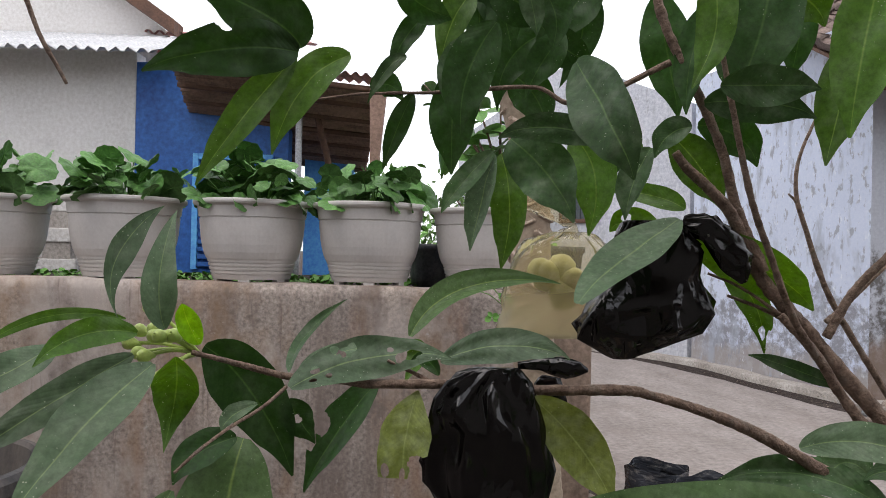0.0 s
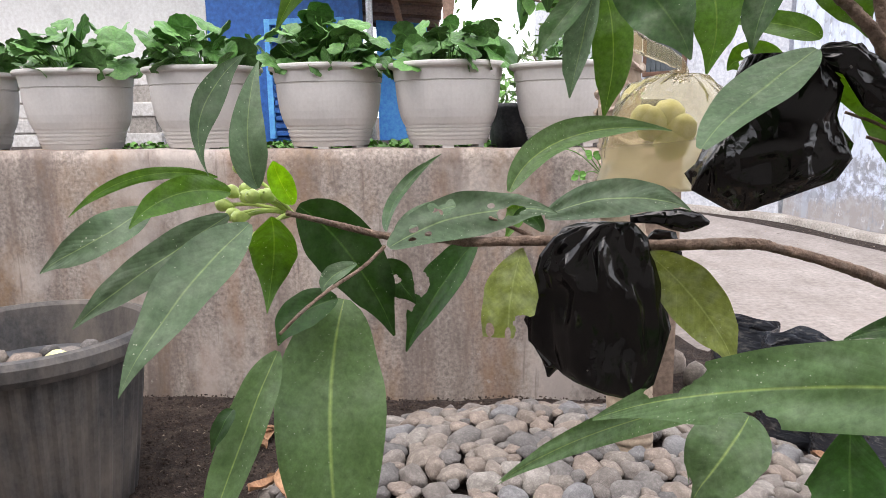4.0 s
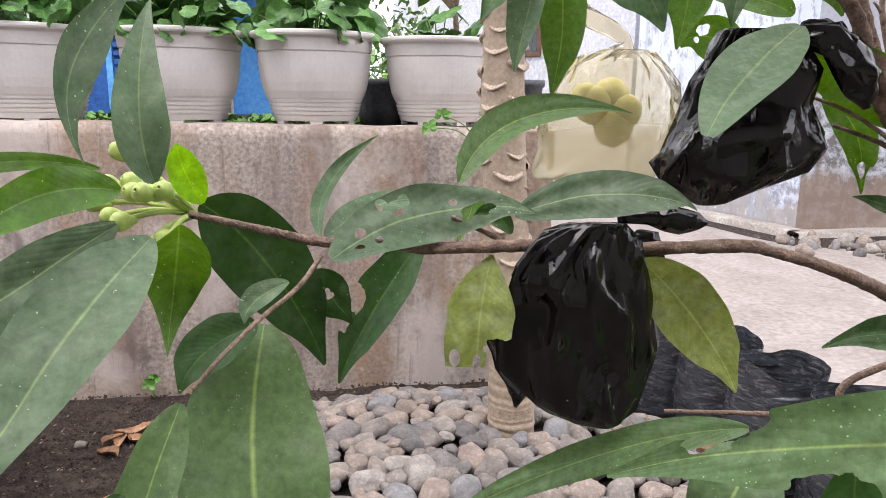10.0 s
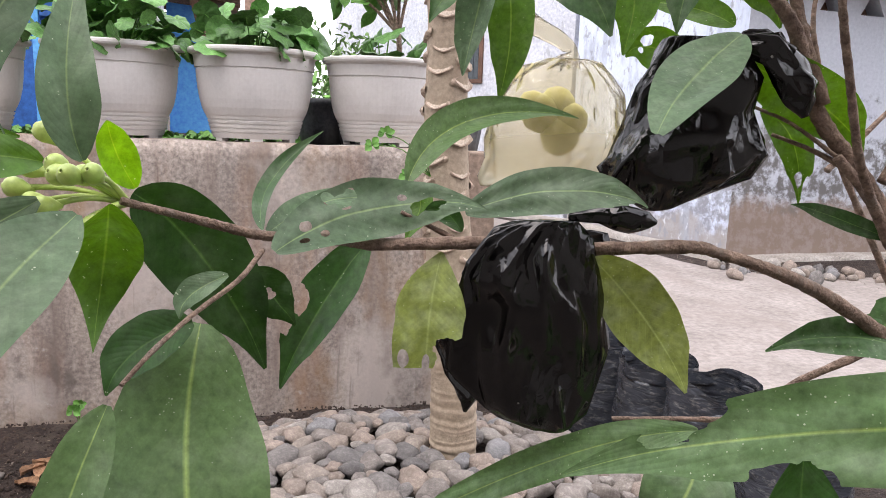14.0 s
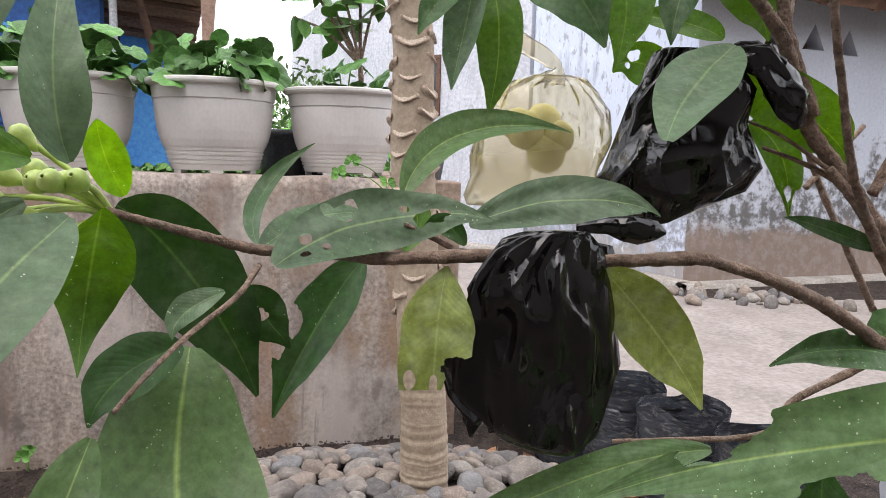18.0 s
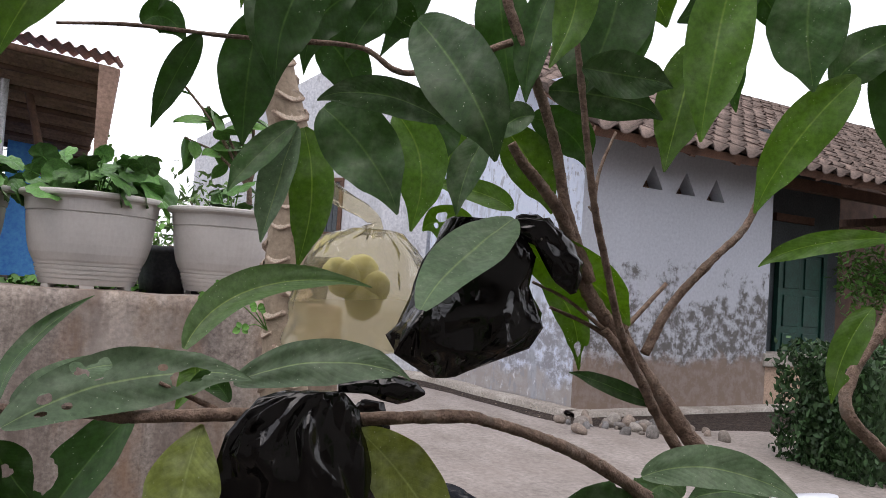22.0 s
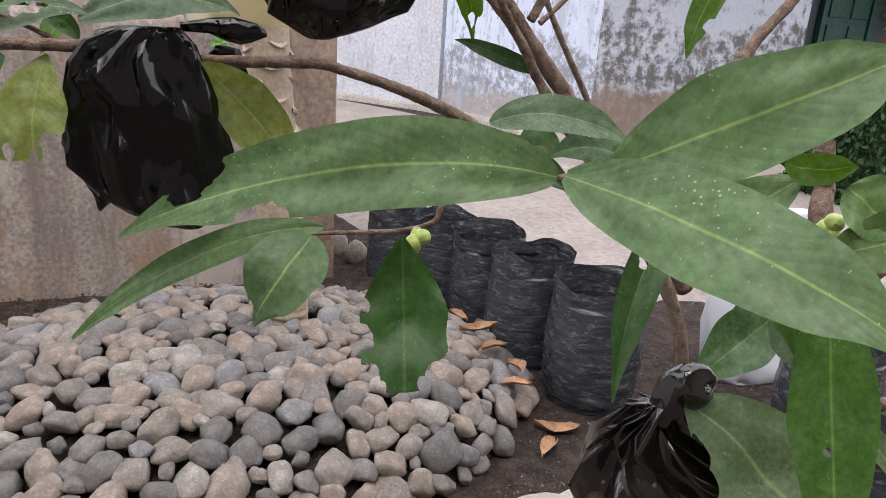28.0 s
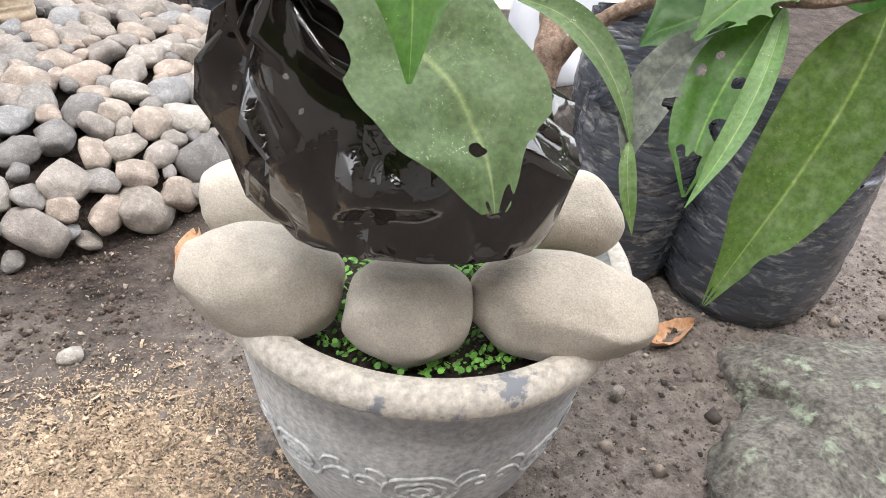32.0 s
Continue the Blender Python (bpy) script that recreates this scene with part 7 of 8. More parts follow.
part("branch", tube([(0.499, 0.564, 0.551, 0.0064), (0.482, 0.556, 0.720, 0.0067), (0.464, 0.577, 0.797, 0.0068), (0.421, 0.585, 0.852, 0.0065), (0.357, 0.580, 0.892, 0.0059), (0.310, 0.578, 0.915, 0.0055), (0.266, 0.570, 0.941, 0.0052), (0.226, 0.565, 0.962, 0.0050), (0.182, 0.556, 0.979, 0.0042), (0.147, 0.554, 0.989, 0.0035), (0.119, 0.546, 0.995, 0.0043), (0.060, 0.550, 0.993, 0.0039), (-0.014, 0.528, 1.000, 0.0036), (-0.068, 0.523, 1.000, 0.0033), (-0.098, 0.520, 1.003, 0.0029), (-0.131, 0.513, 1.006, 0.0026), (-0.154, 0.504, 1.013, 0.0023), (-0.174, 0.494, 1.020, 0.0019), (-0.190, 0.483, 1.026, 0.0016)], 90, 9, 0.05), BARK, TREE)
part("twig", tube([(-0.131, 0.509, 0.999, 0.0014), (-0.140, 0.478, 0.991, 0.0012), (-0.156, 0.453, 0.982, 0.0011), (-0.168, 0.435, 0.973, 0.0010), (-0.178, 0.422, 0.963, 0.0009)], 24, 9, 0.05), BARK, TREE)
part("twig", tube([(-0.030, 0.532, 1.002, 0.0017), (-0.046, 0.529, 1.010, 0.0014), (-0.060, 0.526, 1.017, 0.0010)], 10, 9, 0.05), BARK, TREE)
part("stem", tube([(0.500, 0.594, 0.785, 0.0087), (0.455, 0.604, 0.852, 0.0085), (0.419, 0.610, 0.897, 0.0082), (0.389, 0.612, 0.931, 0.0078), (0.340, 0.623, 0.989, 0.0072), (0.302, 0.629, 1.035, 0.0066), (0.265, 0.635, 1.079, 0.0060), (0.248, 0.632, 1.110, 0.0055), (0.232, 0.628, 1.138, 0.0054), (0.213, 0.626, 1.158, 0.0048), (0.192, 0.624, 1.176, 0.0043), (0.181, 0.624, 1.190, 0.0038)], 60, 9, 0.05), BARK, TREE)
part("stem", tube([(0.447, 0.597, 0.848, 0.0054), (0.404, 0.604, 0.892, 0.0051), (0.365, 0.611, 0.933, 0.0048), (0.329, 0.616, 0.978, 0.0045), (0.303, 0.617, 1.018, 0.0042), (0.276, 0.624, 1.049, 0.0037)], 30, 9, 0.05), BARK, TREE)
part("twig", tube([(0.301, 0.612, 1.016, 0.0037), (0.276, 0.602, 1.050, 0.0031), (0.249, 0.588, 1.103, 0.0028), (0.228, 0.577, 1.148, 0.0027), (0.206, 0.567, 1.227, 0.0024), (0.192, 0.564, 1.288, 0.0019)], 36, 9, 0.05), BARK, TREE)
part("twig", tube([(0.316, 0.623, 1.031, 0.0042), (0.342, 0.625, 1.073, 0.0038), (0.379, 0.623, 1.112, 0.0034), (0.420, 0.630, 1.144, 0.0033), (0.441, 0.633, 1.177, 0.0031)], 30, 9, 0.05), BARK, TREE)
part("branch", tube([(0.263, 0.628, 1.087, 0.0048), (0.240, 0.633, 1.141, 0.0046), (0.228, 0.635, 1.188, 0.0045), (0.209, 0.630, 1.229, 0.0043), (0.175, 0.629, 1.295, 0.0042), (0.161, 0.631, 1.338, 0.0040)], 30, 9, 0.05), BARK, TREE)
part("twig", tube([(0.174, 0.621, 1.268, 0.0026), (0.097, 0.627, 1.232, 0.0023), (0.060, 0.637, 1.247, 0.0020), (0.012, 0.652, 1.248, 0.0018), (-0.034, 0.666, 1.247, 0.0016), (-0.098, 0.686, 1.249, 0.0013), (-0.149, 0.703, 1.246, 0.0010)], 40, 9, 0.05), BARK, TREE)
part("twig", tube([(0.222, 0.652, 1.084, 0.0012), (0.248, 0.641, 1.072, 0.0014), (0.280, 0.627, 1.048, 0.0019)], 14, 9, 0.05), BARK, TREE)
part("twig", tube([(0.241, 0.654, 1.064, 0.0014), (0.271, 0.642, 1.052, 0.0019), (0.295, 0.632, 1.038, 0.0024)], 12, 9, 0.05), BARK, TREE)
part("trunk", tube([(0.735, 0.640, 0.290, 0.0165), (0.771, 0.639, 0.548, 0.0159), (0.798, 0.685, 0.621, 0.0154), (0.818, 0.721, 0.693, 0.0148), (0.824, 0.749, 0.812, 0.0142), (0.837, 0.764, 0.846, 0.0136), (0.814, 0.760, 0.914, 0.0131), (0.886, 0.820, 1.011, 0.0125)], 30, 9, 0.05), BARK, TREE)
part("branch", tube([(0.792, 0.663, 0.594, 0.0095), (0.826, 0.677, 0.678, 0.0086), (0.852, 0.684, 0.734, 0.0077), (0.909, 0.639, 0.822, 0.0069), (0.937, 0.643, 0.858, 0.0060)], 24, 9, 0.05), BARK, TREE)
part("twig", tube([(0.828, 0.672, 0.672, 0.0070), (0.852, 0.672, 0.695, 0.0055), (0.881, 0.679, 0.714, 0.0040)], 10, 9, 0.05), BARK, TREE)
part("twig", tube([(0.826, 0.687, 0.711, 0.0050), (0.808, 0.713, 0.731, 0.0047), (0.768, 0.726, 0.733, 0.0043), (0.724, 0.754, 0.730, 0.0040)], 16, 9, 0.05), BARK, TREE)
part("branch", tube([(0.783, 0.643, 0.545, 0.0085), (0.789, 0.607, 0.600, 0.0078), (0.810, 0.544, 0.650, 0.0070), (0.826, 0.479, 0.672, 0.0063), (0.851, 0.416, 0.685, 0.0055), (0.882, 0.379, 0.702, 0.0048), (0.923, 0.336, 0.720, 0.0040)], 36, 9, 0.05), BARK, TREE)
part("twig", tube([(0.805, 0.547, 0.650, 0.0050), (0.834, 0.521, 0.680, 0.0043), (0.865, 0.478, 0.729, 0.0037), (0.866, 0.469, 0.757, 0.0030)], 16, 9, 0.05), BARK, TREE)
part("twig", tube([(0.353, 0.621, 0.921, 0.0035), (0.311, 0.609, 0.903, 0.0032), (0.247, 0.605, 0.879, 0.0028), (0.232, 0.598, 0.863, 0.0025), (0.203, 0.603, 0.855, 0.0022), (0.164, 0.619, 0.850, 0.0018), (0.121, 0.638, 0.844, 0.0015)], 24, 9, 0.05), BARK, TREE)
part("twig", tube([(0.352, 0.329, 0.930, 0.0030), (0.282, 0.311, 0.955, 0.0027), (0.243, 0.306, 0.973, 0.0023), (0.226, 0.307, 0.975, 0.0020), (0.190, 0.313, 0.968, 0.0016)], 16, 9, 0.05), BARK, TREE)
part("twig", tube([(-0.377, 0.595, 1.310, 0.0022), (-0.363, 0.597, 1.273, 0.0019), (-0.349, 0.599, 1.248, 0.0015), (-0.341, 0.600, 1.233, 0.0012)], 14, 9, 0.05), BARK, TREE)
part("twig", tube([(0.557, 0.587, 0.949, 0.0060), (0.520, 0.598, 0.987, 0.0057), (0.538, 0.609, 1.021, 0.0055), (0.582, 0.612, 1.070, 0.0053), (0.631, 0.611, 1.155, 0.0050)], 20, 9, 0.05), BARK, TREE)
leaf((-0.203, 0.398, 1.057), (-0.207, 0.404, 1.090), (-0.191, 0.432, 1.124), 0.0166, (0.81, -0.57, 0.12), LD, cup=0.3, shape=3)
leaf((-0.193, 0.442, 1.046), (-0.197, 0.442, 1.080), (-0.197, 0.469, 1.124), 0.0209, (0.36, -0.91, 0.19), LD, cup=0.35, wave=0.1, shape=4)
leaf((-0.181, 0.471, 1.033), (-0.186, 0.462, 1.049), (-0.186, 0.451, 1.063), 0.0152, (0.44, -0.84, -0.31), LB)
leaf((-0.200, 0.402, 1.056), (-0.235, 0.385, 1.058), (-0.260, 0.361, 1.041), 0.0069, (0.60, -0.79, 0.10), LU, cup=0.1)
leaf((-0.194, 0.403, 1.048), (-0.210, 0.375, 1.050), (-0.219, 0.343, 1.039), 0.0163, (0.66, -0.73, 0.18), LU, cup=0.5, wave=0.25)
leaf((-0.225, 0.374, 1.044), (-0.232, 0.342, 1.034), (-0.262, 0.338, 1.019), 0.0190, (0.30, -0.80, 0.50), LD, cup=0.2)
leaf((-0.184, 0.402, 1.031), (-0.202, 0.354, 1.003), (-0.217, 0.317, 0.968), 0.0308, (0.24, -0.65, 0.72), LD, cup=0.2, shape=4)
leaf((-0.197, 0.406, 1.035), (-0.235, 0.392, 1.010), (-0.270, 0.369, 0.983), 0.0225, (0.13, -0.89, 0.43), LD, cup=0.2)
leaf((-0.179, 0.422, 1.032), (-0.193, 0.463, 1.002), (-0.196, 0.452, 0.969), 0.0292, (0.28, -0.91, 0.31), LU, cup=0.3, wave=0.1, shape=4)
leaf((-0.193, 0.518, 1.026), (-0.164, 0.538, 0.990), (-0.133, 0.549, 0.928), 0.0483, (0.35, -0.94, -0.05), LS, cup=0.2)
leaf((-0.132, 0.524, 1.007), (-0.130, 0.576, 1.028), (-0.100, 0.599, 1.058), 0.0112, (-0.18, -0.74, 0.65), LK, cup=0.5)
leaf((-0.124, 0.489, 1.002), (-0.075, 0.527, 1.018), (-0.013, 0.529, 1.022), 0.0345, (0.02, -0.82, 0.57), LD, bite=((0.17, -0.20, 0.030), (0.13, 0.30, 0.026), (0.22, 0.35, 0.022), (0.33, -0.72, 0.030), (0.39, -0.50, 0.040), (0.43, -0.66, 0.03), (0.77, 0.15, 0.062), (0.71, 0.22, 0.042), (0.65, -0.3, 0.018)), wave=0.12, cup=0.15)
leaf((-0.131, 0.553, 1.001), (-0.103, 0.581, 1.014), (-0.068, 0.601, 1.017), 0.0194, (0.01, -0.74, 0.67), LD, cup=0.2, bite=((0.5, 0.2, 0.05),))
leaf((-0.073, 0.590, 0.989), (-0.101, 0.573, 0.954), (-0.125, 0.554, 0.912), 0.0318, (-0.14, -0.85, 0.50), LS, cup=0.5, bite=((0.55, 0.9, 0.08), (0.7, 0.95, 0.06)))
leaf((-0.137, 0.546, 0.983), (-0.130, 0.551, 0.967), (-0.116, 0.549, 0.951), 0.0261, (0.49, -0.60, -0.63), LS, cup=0.2, bite=((0.5, 0.1, 0.09),))
leaf((-0.047, 0.603, 1.026), (-0.001, 0.641, 1.066), (0.091, 0.671, 1.073), 0.0263, (0.23, -0.74, 0.64), LL, cup=0.5)
leaf((-0.021, 0.545, 1.015), (0.026, 0.521, 1.030), (0.071, 0.506, 1.026), 0.0285, (-0.09, -0.83, 0.55), LD, cup=0.15, bite=((0.97, 0.5, 0.05), (0.93, 0.9, 0.04)))
leaf((-0.037, 0.527, 0.995), (-0.044, 0.515, 0.969), (-0.047, 0.509, 0.939), 0.0403, (-0.13, -0.88, 0.46), LP, cup=0.15, bite=((1.0, -0.75, 0.22), (0.90, -0.98, 0.14), (0.97, 0.0, 0.05), (0.95, 0.7, 0.05)), shape=1)
leaf((0.047, 0.519, 0.993), (0.082, 0.523, 0.958), (0.105, 0.508, 0.920), 0.0388, (-0.16, -0.99, -0.04), LP, cup=0.12)
leaf((-0.163, 0.519, 0.959), (-0.164, 0.470, 0.889), (-0.147, 0.425, 0.795), 0.0717, (0.25, -0.82, 0.51), LL, cup=0.12)
leaf((-0.195, 0.465, 0.938), (-0.209, 0.432, 0.893), (-0.222, 0.394, 0.838), 0.0281, (0.05, -0.82, 0.57), LL)
leaf((-0.212, 0.428, 0.913), (-0.216, 0.421, 0.906), (-0.222, 0.415, 0.892), 0.0119, (-0.16, -0.88, 0.45), LS, cup=0.3)
leaf((-0.165, 0.507, 0.963), (-0.187, 0.492, 0.955), (-0.199, 0.478, 0.940), 0.0263, (0.14, -0.81, 0.56), LS, cup=0.3)
leaf((-0.145, 0.484, 0.992), (-0.160, 0.478, 0.985), (-0.165, 0.472, 0.976), 0.0125, (-0.03, -0.79, 0.62), LD, cup=0.4)
leaf((-0.022, 0.548, 1.003), (-0.032, 0.553, 1.014), (-0.044, 0.553, 1.014), 0.0123, (-0.13, -0.98, 0.17), LS, cup=0.3)
leaf((-0.046, 0.593, 1.023), (-0.040, 0.593, 1.012), (-0.050, 0.586, 0.992), 0.0192, (-0.45, -0.86, 0.25), LU, cup=0.3)
leaf((0.184, 0.303, 0.971), (0.103, 0.353, 0.964), (0.003, 0.430, 0.916), 0.0416, (-0.69, -0.64, 0.34), LF, cup=0.15, bite=((0.83, 0.72, 0.05), (0.8, 0.95, 0.055), (0.77, 0.9, 0.035), (0.68, -0.9, 0.035), (0.65, -0.98, 0.04), (0.71, -1.0, 0.03)))
leaf((0.126, 0.526, 0.884), (0.038, 0.547, 0.858), (-0.061, 0.618, 0.767), 0.0241, (-0.39, -0.79, 0.48), LF, cup=0.15, bite=((1.0, 0, 0.04),))
leaf((0.114, 0.502, 0.886), (0.092, 0.477, 0.869), (0.073, 0.478, 0.839), 0.0487, (-0.32, -0.83, 0.45), LF, cup=0.15, bite=((0.95, 0.8, 0.08),))
leaf((0.174, 0.492, 0.886), (0.176, 0.487, 0.837), (0.169, 0.452, 0.795), 0.0655, (-0.24, -0.77, 0.59), LS, cup=0.15, bite=((1.0, -0.95, 0.16), (1.0, 0.95, 0.14), (0.72, 0.95, 0.08), (0.5, 0.98, 0.06), (0.97, -0.4, 0.03), (0.98, 0.5, 0.03)), shape=1)
leaf((0.199, 0.287, 0.978), (0.228, 0.245, 1.006), (0.267, 0.219, 1.033), 0.0408, (-0.78, -0.56, 0.28), LF, cup=0.15)
leaf((0.177, 0.284, 0.976), (0.200, 0.216, 0.970), (0.223, 0.161, 0.955), 0.0368, (-0.74, -0.37, 0.56), LF, cup=0.12)
leaf((0.245, 0.524, 0.959), (0.287, 0.502, 0.969), (0.331, 0.471, 0.955), 0.0290, (-0.43, -0.74, 0.52), LD, cup=0.2)
leaf((0.408, 0.496, 0.899), (0.365, 0.482, 0.851), (0.329, 0.445, 0.768), 0.0323, (-0.27, -0.83, 0.49), LS, cup=0.4, bite=((0.42, 0.1, 0.05),))
leaf((0.393, 0.462, 0.913), (0.420, 0.415, 0.874), (0.431, 0.380, 0.819), 0.0393, (-0.45, -0.76, 0.48), LV, cup=0.3, bite=((1.0, 0.6, 0.06),))
leaf((0.444, 0.384, 0.870), (0.434, 0.348, 0.789), (0.417, 0.309, 0.718), 0.0550, (-0.60, -0.67, 0.44), LV, cup=0.12, bite=((0.6, 0.12, 0.018), (0.685, 0.1, 0.014)))
leaf((0.457, 0.510, 0.712), (0.509, 0.430, 0.656), (0.519, 0.364, 0.599), 0.1248, (-0.13, -0.67, 0.73), LM, cup=0.12, bite=((0.80, 0.10, 0.030), (0.815, 0.0, 0.016), (0.16, 0.98, 0.09), (0.24, 1.0, 0.08), (0.98, -0.5, 0.06), (0.90, -0.95, 0.09), (0.82, -1.0, 0.06), (1.0, 0.3, 0.03)), shape=2)
leaf((0.630, 0.407, 0.906), (0.563, 0.423, 0.892), (0.482, 0.442, 0.869), 0.0538, (-0.31, -0.81, 0.50), LO, cup=0.2)
leaf((0.509, 0.492, 0.922), (0.450, 0.512, 0.876), (0.396, 0.521, 0.838), 0.0510, (-0.56, -0.64, 0.53), LL, cup=0.2)
leaf((0.824, 0.425, 0.679), (0.764, 0.410, 0.610), (0.721, 0.378, 0.552), 0.0642, (-0.62, -0.46, 0.64), LV, cup=0.2, bite=((0.62, -0.35, 0.05), (0.66, -0.55, 0.04), (0.88, 0.1, 0.09), (0.93, -0.3, 0.06), (0.38, -0.25, 0.035), (0.4, 0.75, 0.03), (0.8, 0.5, 0.04), (0.3, 0.5, 0.02)))
leaf((0.854, 0.439, 0.742), (0.803, 0.432, 0.703), (0.742, 0.432, 0.663), 0.0672, (-0.51, -0.41, 0.76), LV, cup=0.15, bite=((0.6, -1, 0.07), (0.75, -0.98, 0.06), (0.9, -0.7, 0.07), (0.45, -1, 0.05)))
leaf((0.863, 0.472, 0.759), (0.818, 0.490, 0.740), (0.772, 0.492, 0.698), 0.0660, (-0.54, -0.57, 0.62), LV, cup=0.15, bite=((0.55, 1, 0.07), (0.7, 1, 0.06), (0.85, 0.9, 0.07), (0.4, 1, 0.05)))
leaf((0.878, 0.460, 0.735), (0.926, 0.414, 0.715), (0.963, 0.369, 0.687), 0.0893, (-0.69, -0.72, 0.13), LS, cup=0.15, bite=((0.6, -1, 0.06), (0.75, -0.95, 0.07), (0.9, -0.7, 0.07), (0.45, -1, 0.05)))
leaf((0.850, 0.452, 0.677), (0.796, 0.475, 0.656), (0.748, 0.493, 0.636), 0.0759, (-0.48, -0.51, 0.71), LS, cup=0.2, bite=((0.5, -0.2, 0.06), (0.3, 0.3, 0.04)))
leaf((0.657, 0.561, 0.654), (0.693, 0.493, 0.636), (0.697, 0.425, 0.572), 0.0296, (-0.31, -0.63, 0.71), LM, cup=0.4, wave=0.14)
leaf((0.794, 0.451, 0.651), (0.731, 0.448, 0.611), (0.689, 0.419, 0.557), 0.0428, (-0.46, -0.56, 0.69), LW, cup=0.35, wave=0.16, bite=((0.1, 0.6, 0.05), (0.55, -0.95, 0.05), (0.7, 0.9, 0.05)))
leaf((0.846, 0.458, 0.762), (0.902, 0.442, 0.792), (0.973, 0.399, 0.800), 0.0441, (-0.48, -0.64, 0.60), LO, cup=0.3)
leaf((0.532, 0.287, 0.959), (0.514, 0.267, 0.901), (0.509, 0.237, 0.838), 0.0423, (-0.81, -0.46, 0.35), LL, cup=0.15)
leaf((0.693, 0.466, 0.892), (0.697, 0.434, 0.858), (0.694, 0.394, 0.803), 0.0325, (-0.97, -0.20, 0.15), LD, cup=0.3)
leaf((0.880, 0.370, 0.694), (0.866, 0.366, 0.586), (0.802, 0.373, 0.414), 0.0935, (-0.75, -0.39, 0.53), LO, cup=0.22, wave=0.10, bite=((0.99, 0.4, 0.03), (0.86, -1.0, 0.03), (1.0, -0.3, 0.03)))
leaf((0.466, 0.442, 0.833), (0.473, 0.431, 0.810), (0.481, 0.421, 0.788), 0.0306, (-0.64, -0.75, 0.14), LD, cup=0.3)
leaf((0.520, 0.454, 0.925), (0.536, 0.443, 0.910), (0.559, 0.428, 0.891), 0.0527, (-0.32, -0.89, 0.32), LL, cup=0.2)
leaf((0.489, 0.490, 0.936), (0.515, 0.480, 0.933), (0.545, 0.471, 0.939), 0.0281, (-0.32, -0.95, -0.05), LU, cup=0.2)
leaf((0.334, 0.557, 0.901), (0.277, 0.568, 0.926), (0.205, 0.581, 0.918), 0.0326, (-0.07, -0.79, 0.60), LK, cup=0.2, bite=((0.4, 1, 0.05), (0.6, 1, 0.04)))
leaf((0.380, 0.543, 0.925), (0.349, 0.554, 0.936), (0.316, 0.564, 0.927), 0.0286, (-0.22, -0.75, 0.62), LK, cup=0.2)
leaf((0.338, 0.594, 0.920), (0.320, 0.601, 0.928), (0.305, 0.604, 0.904), 0.0372, (-0.46, -0.74, 0.49), LK, cup=0.2, bite=((0.6, 1, 0.08),))
leaf((0.086, 0.588, 1.258), (0.096, 0.519, 1.201), (0.114, 0.505, 1.157), 0.0476, (-0.55, -0.84, -0.03), LK, cup=0.2)
leaf((0.118, 0.603, 1.194), (0.069, 0.599, 1.205), (0.024, 0.603, 1.198), 0.0264, (-0.01, -0.99, -0.10), LK, cup=0.2)
leaf((0.040, 0.664, 1.205), (0.070, 0.647, 1.174), (0.095, 0.631, 1.132), 0.0543, (-0.44, -0.90, 0.07), LK, cup=0.3, wave=0.3)
leaf((0.098, 0.665, 1.210), (0.117, 0.651, 1.170), (0.111, 0.646, 1.120), 0.0423, (-0.38, -0.92, 0.14), LU, cup=0.5)
leaf((0.028, 0.705, 1.196), (0.016, 0.702, 1.148), (0.006, 0.700, 1.103), 0.0310, (-0.63, -0.77, 0.09), LD, cup=0.4)
leaf((0.036, 0.721, 1.199), (0.045, 0.711, 1.144), (0.037, 0.706, 1.086), 0.0367, (-0.22, -0.96, 0.15), LU, cup=0.3)
leaf((0.027, 0.705, 1.199), (-0.002, 0.697, 1.167), (-0.023, 0.686, 1.138), 0.0244, (-0.11, -0.92, 0.38), LK, cup=0.4)
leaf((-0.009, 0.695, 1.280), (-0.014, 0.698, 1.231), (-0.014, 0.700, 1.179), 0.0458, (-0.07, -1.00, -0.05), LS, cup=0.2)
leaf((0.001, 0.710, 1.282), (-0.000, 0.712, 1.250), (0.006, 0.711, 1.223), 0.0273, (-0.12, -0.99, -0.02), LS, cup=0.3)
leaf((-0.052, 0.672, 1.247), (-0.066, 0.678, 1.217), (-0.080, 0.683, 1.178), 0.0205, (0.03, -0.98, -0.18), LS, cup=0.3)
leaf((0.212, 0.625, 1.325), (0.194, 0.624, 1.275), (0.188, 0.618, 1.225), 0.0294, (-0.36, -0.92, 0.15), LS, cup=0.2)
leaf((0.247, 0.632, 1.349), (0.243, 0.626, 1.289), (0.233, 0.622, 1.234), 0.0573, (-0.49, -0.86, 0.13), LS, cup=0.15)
leaf((0.196, 0.597, 1.228), (0.234, 0.576, 1.225), (0.269, 0.555, 1.212), 0.0333, (-0.52, -0.75, -0.42), LK, cup=0.2)
leaf((0.312, 0.574, 1.281), (0.299, 0.572, 1.232), (0.285, 0.571, 1.178), 0.0406, (-0.59, -0.80, 0.13), LU, cup=0.15)
leaf((0.349, 0.583, 1.315), (0.351, 0.583, 1.278), (0.361, 0.582, 1.236), 0.0285, (-0.68, -0.72, -0.10), LS, cup=0.2)
leaf((0.384, 0.533, 1.332), (0.383, 0.535, 1.289), (0.391, 0.534, 1.250), 0.0573, (-0.74, -0.67, -0.07), LK, cup=0.2)
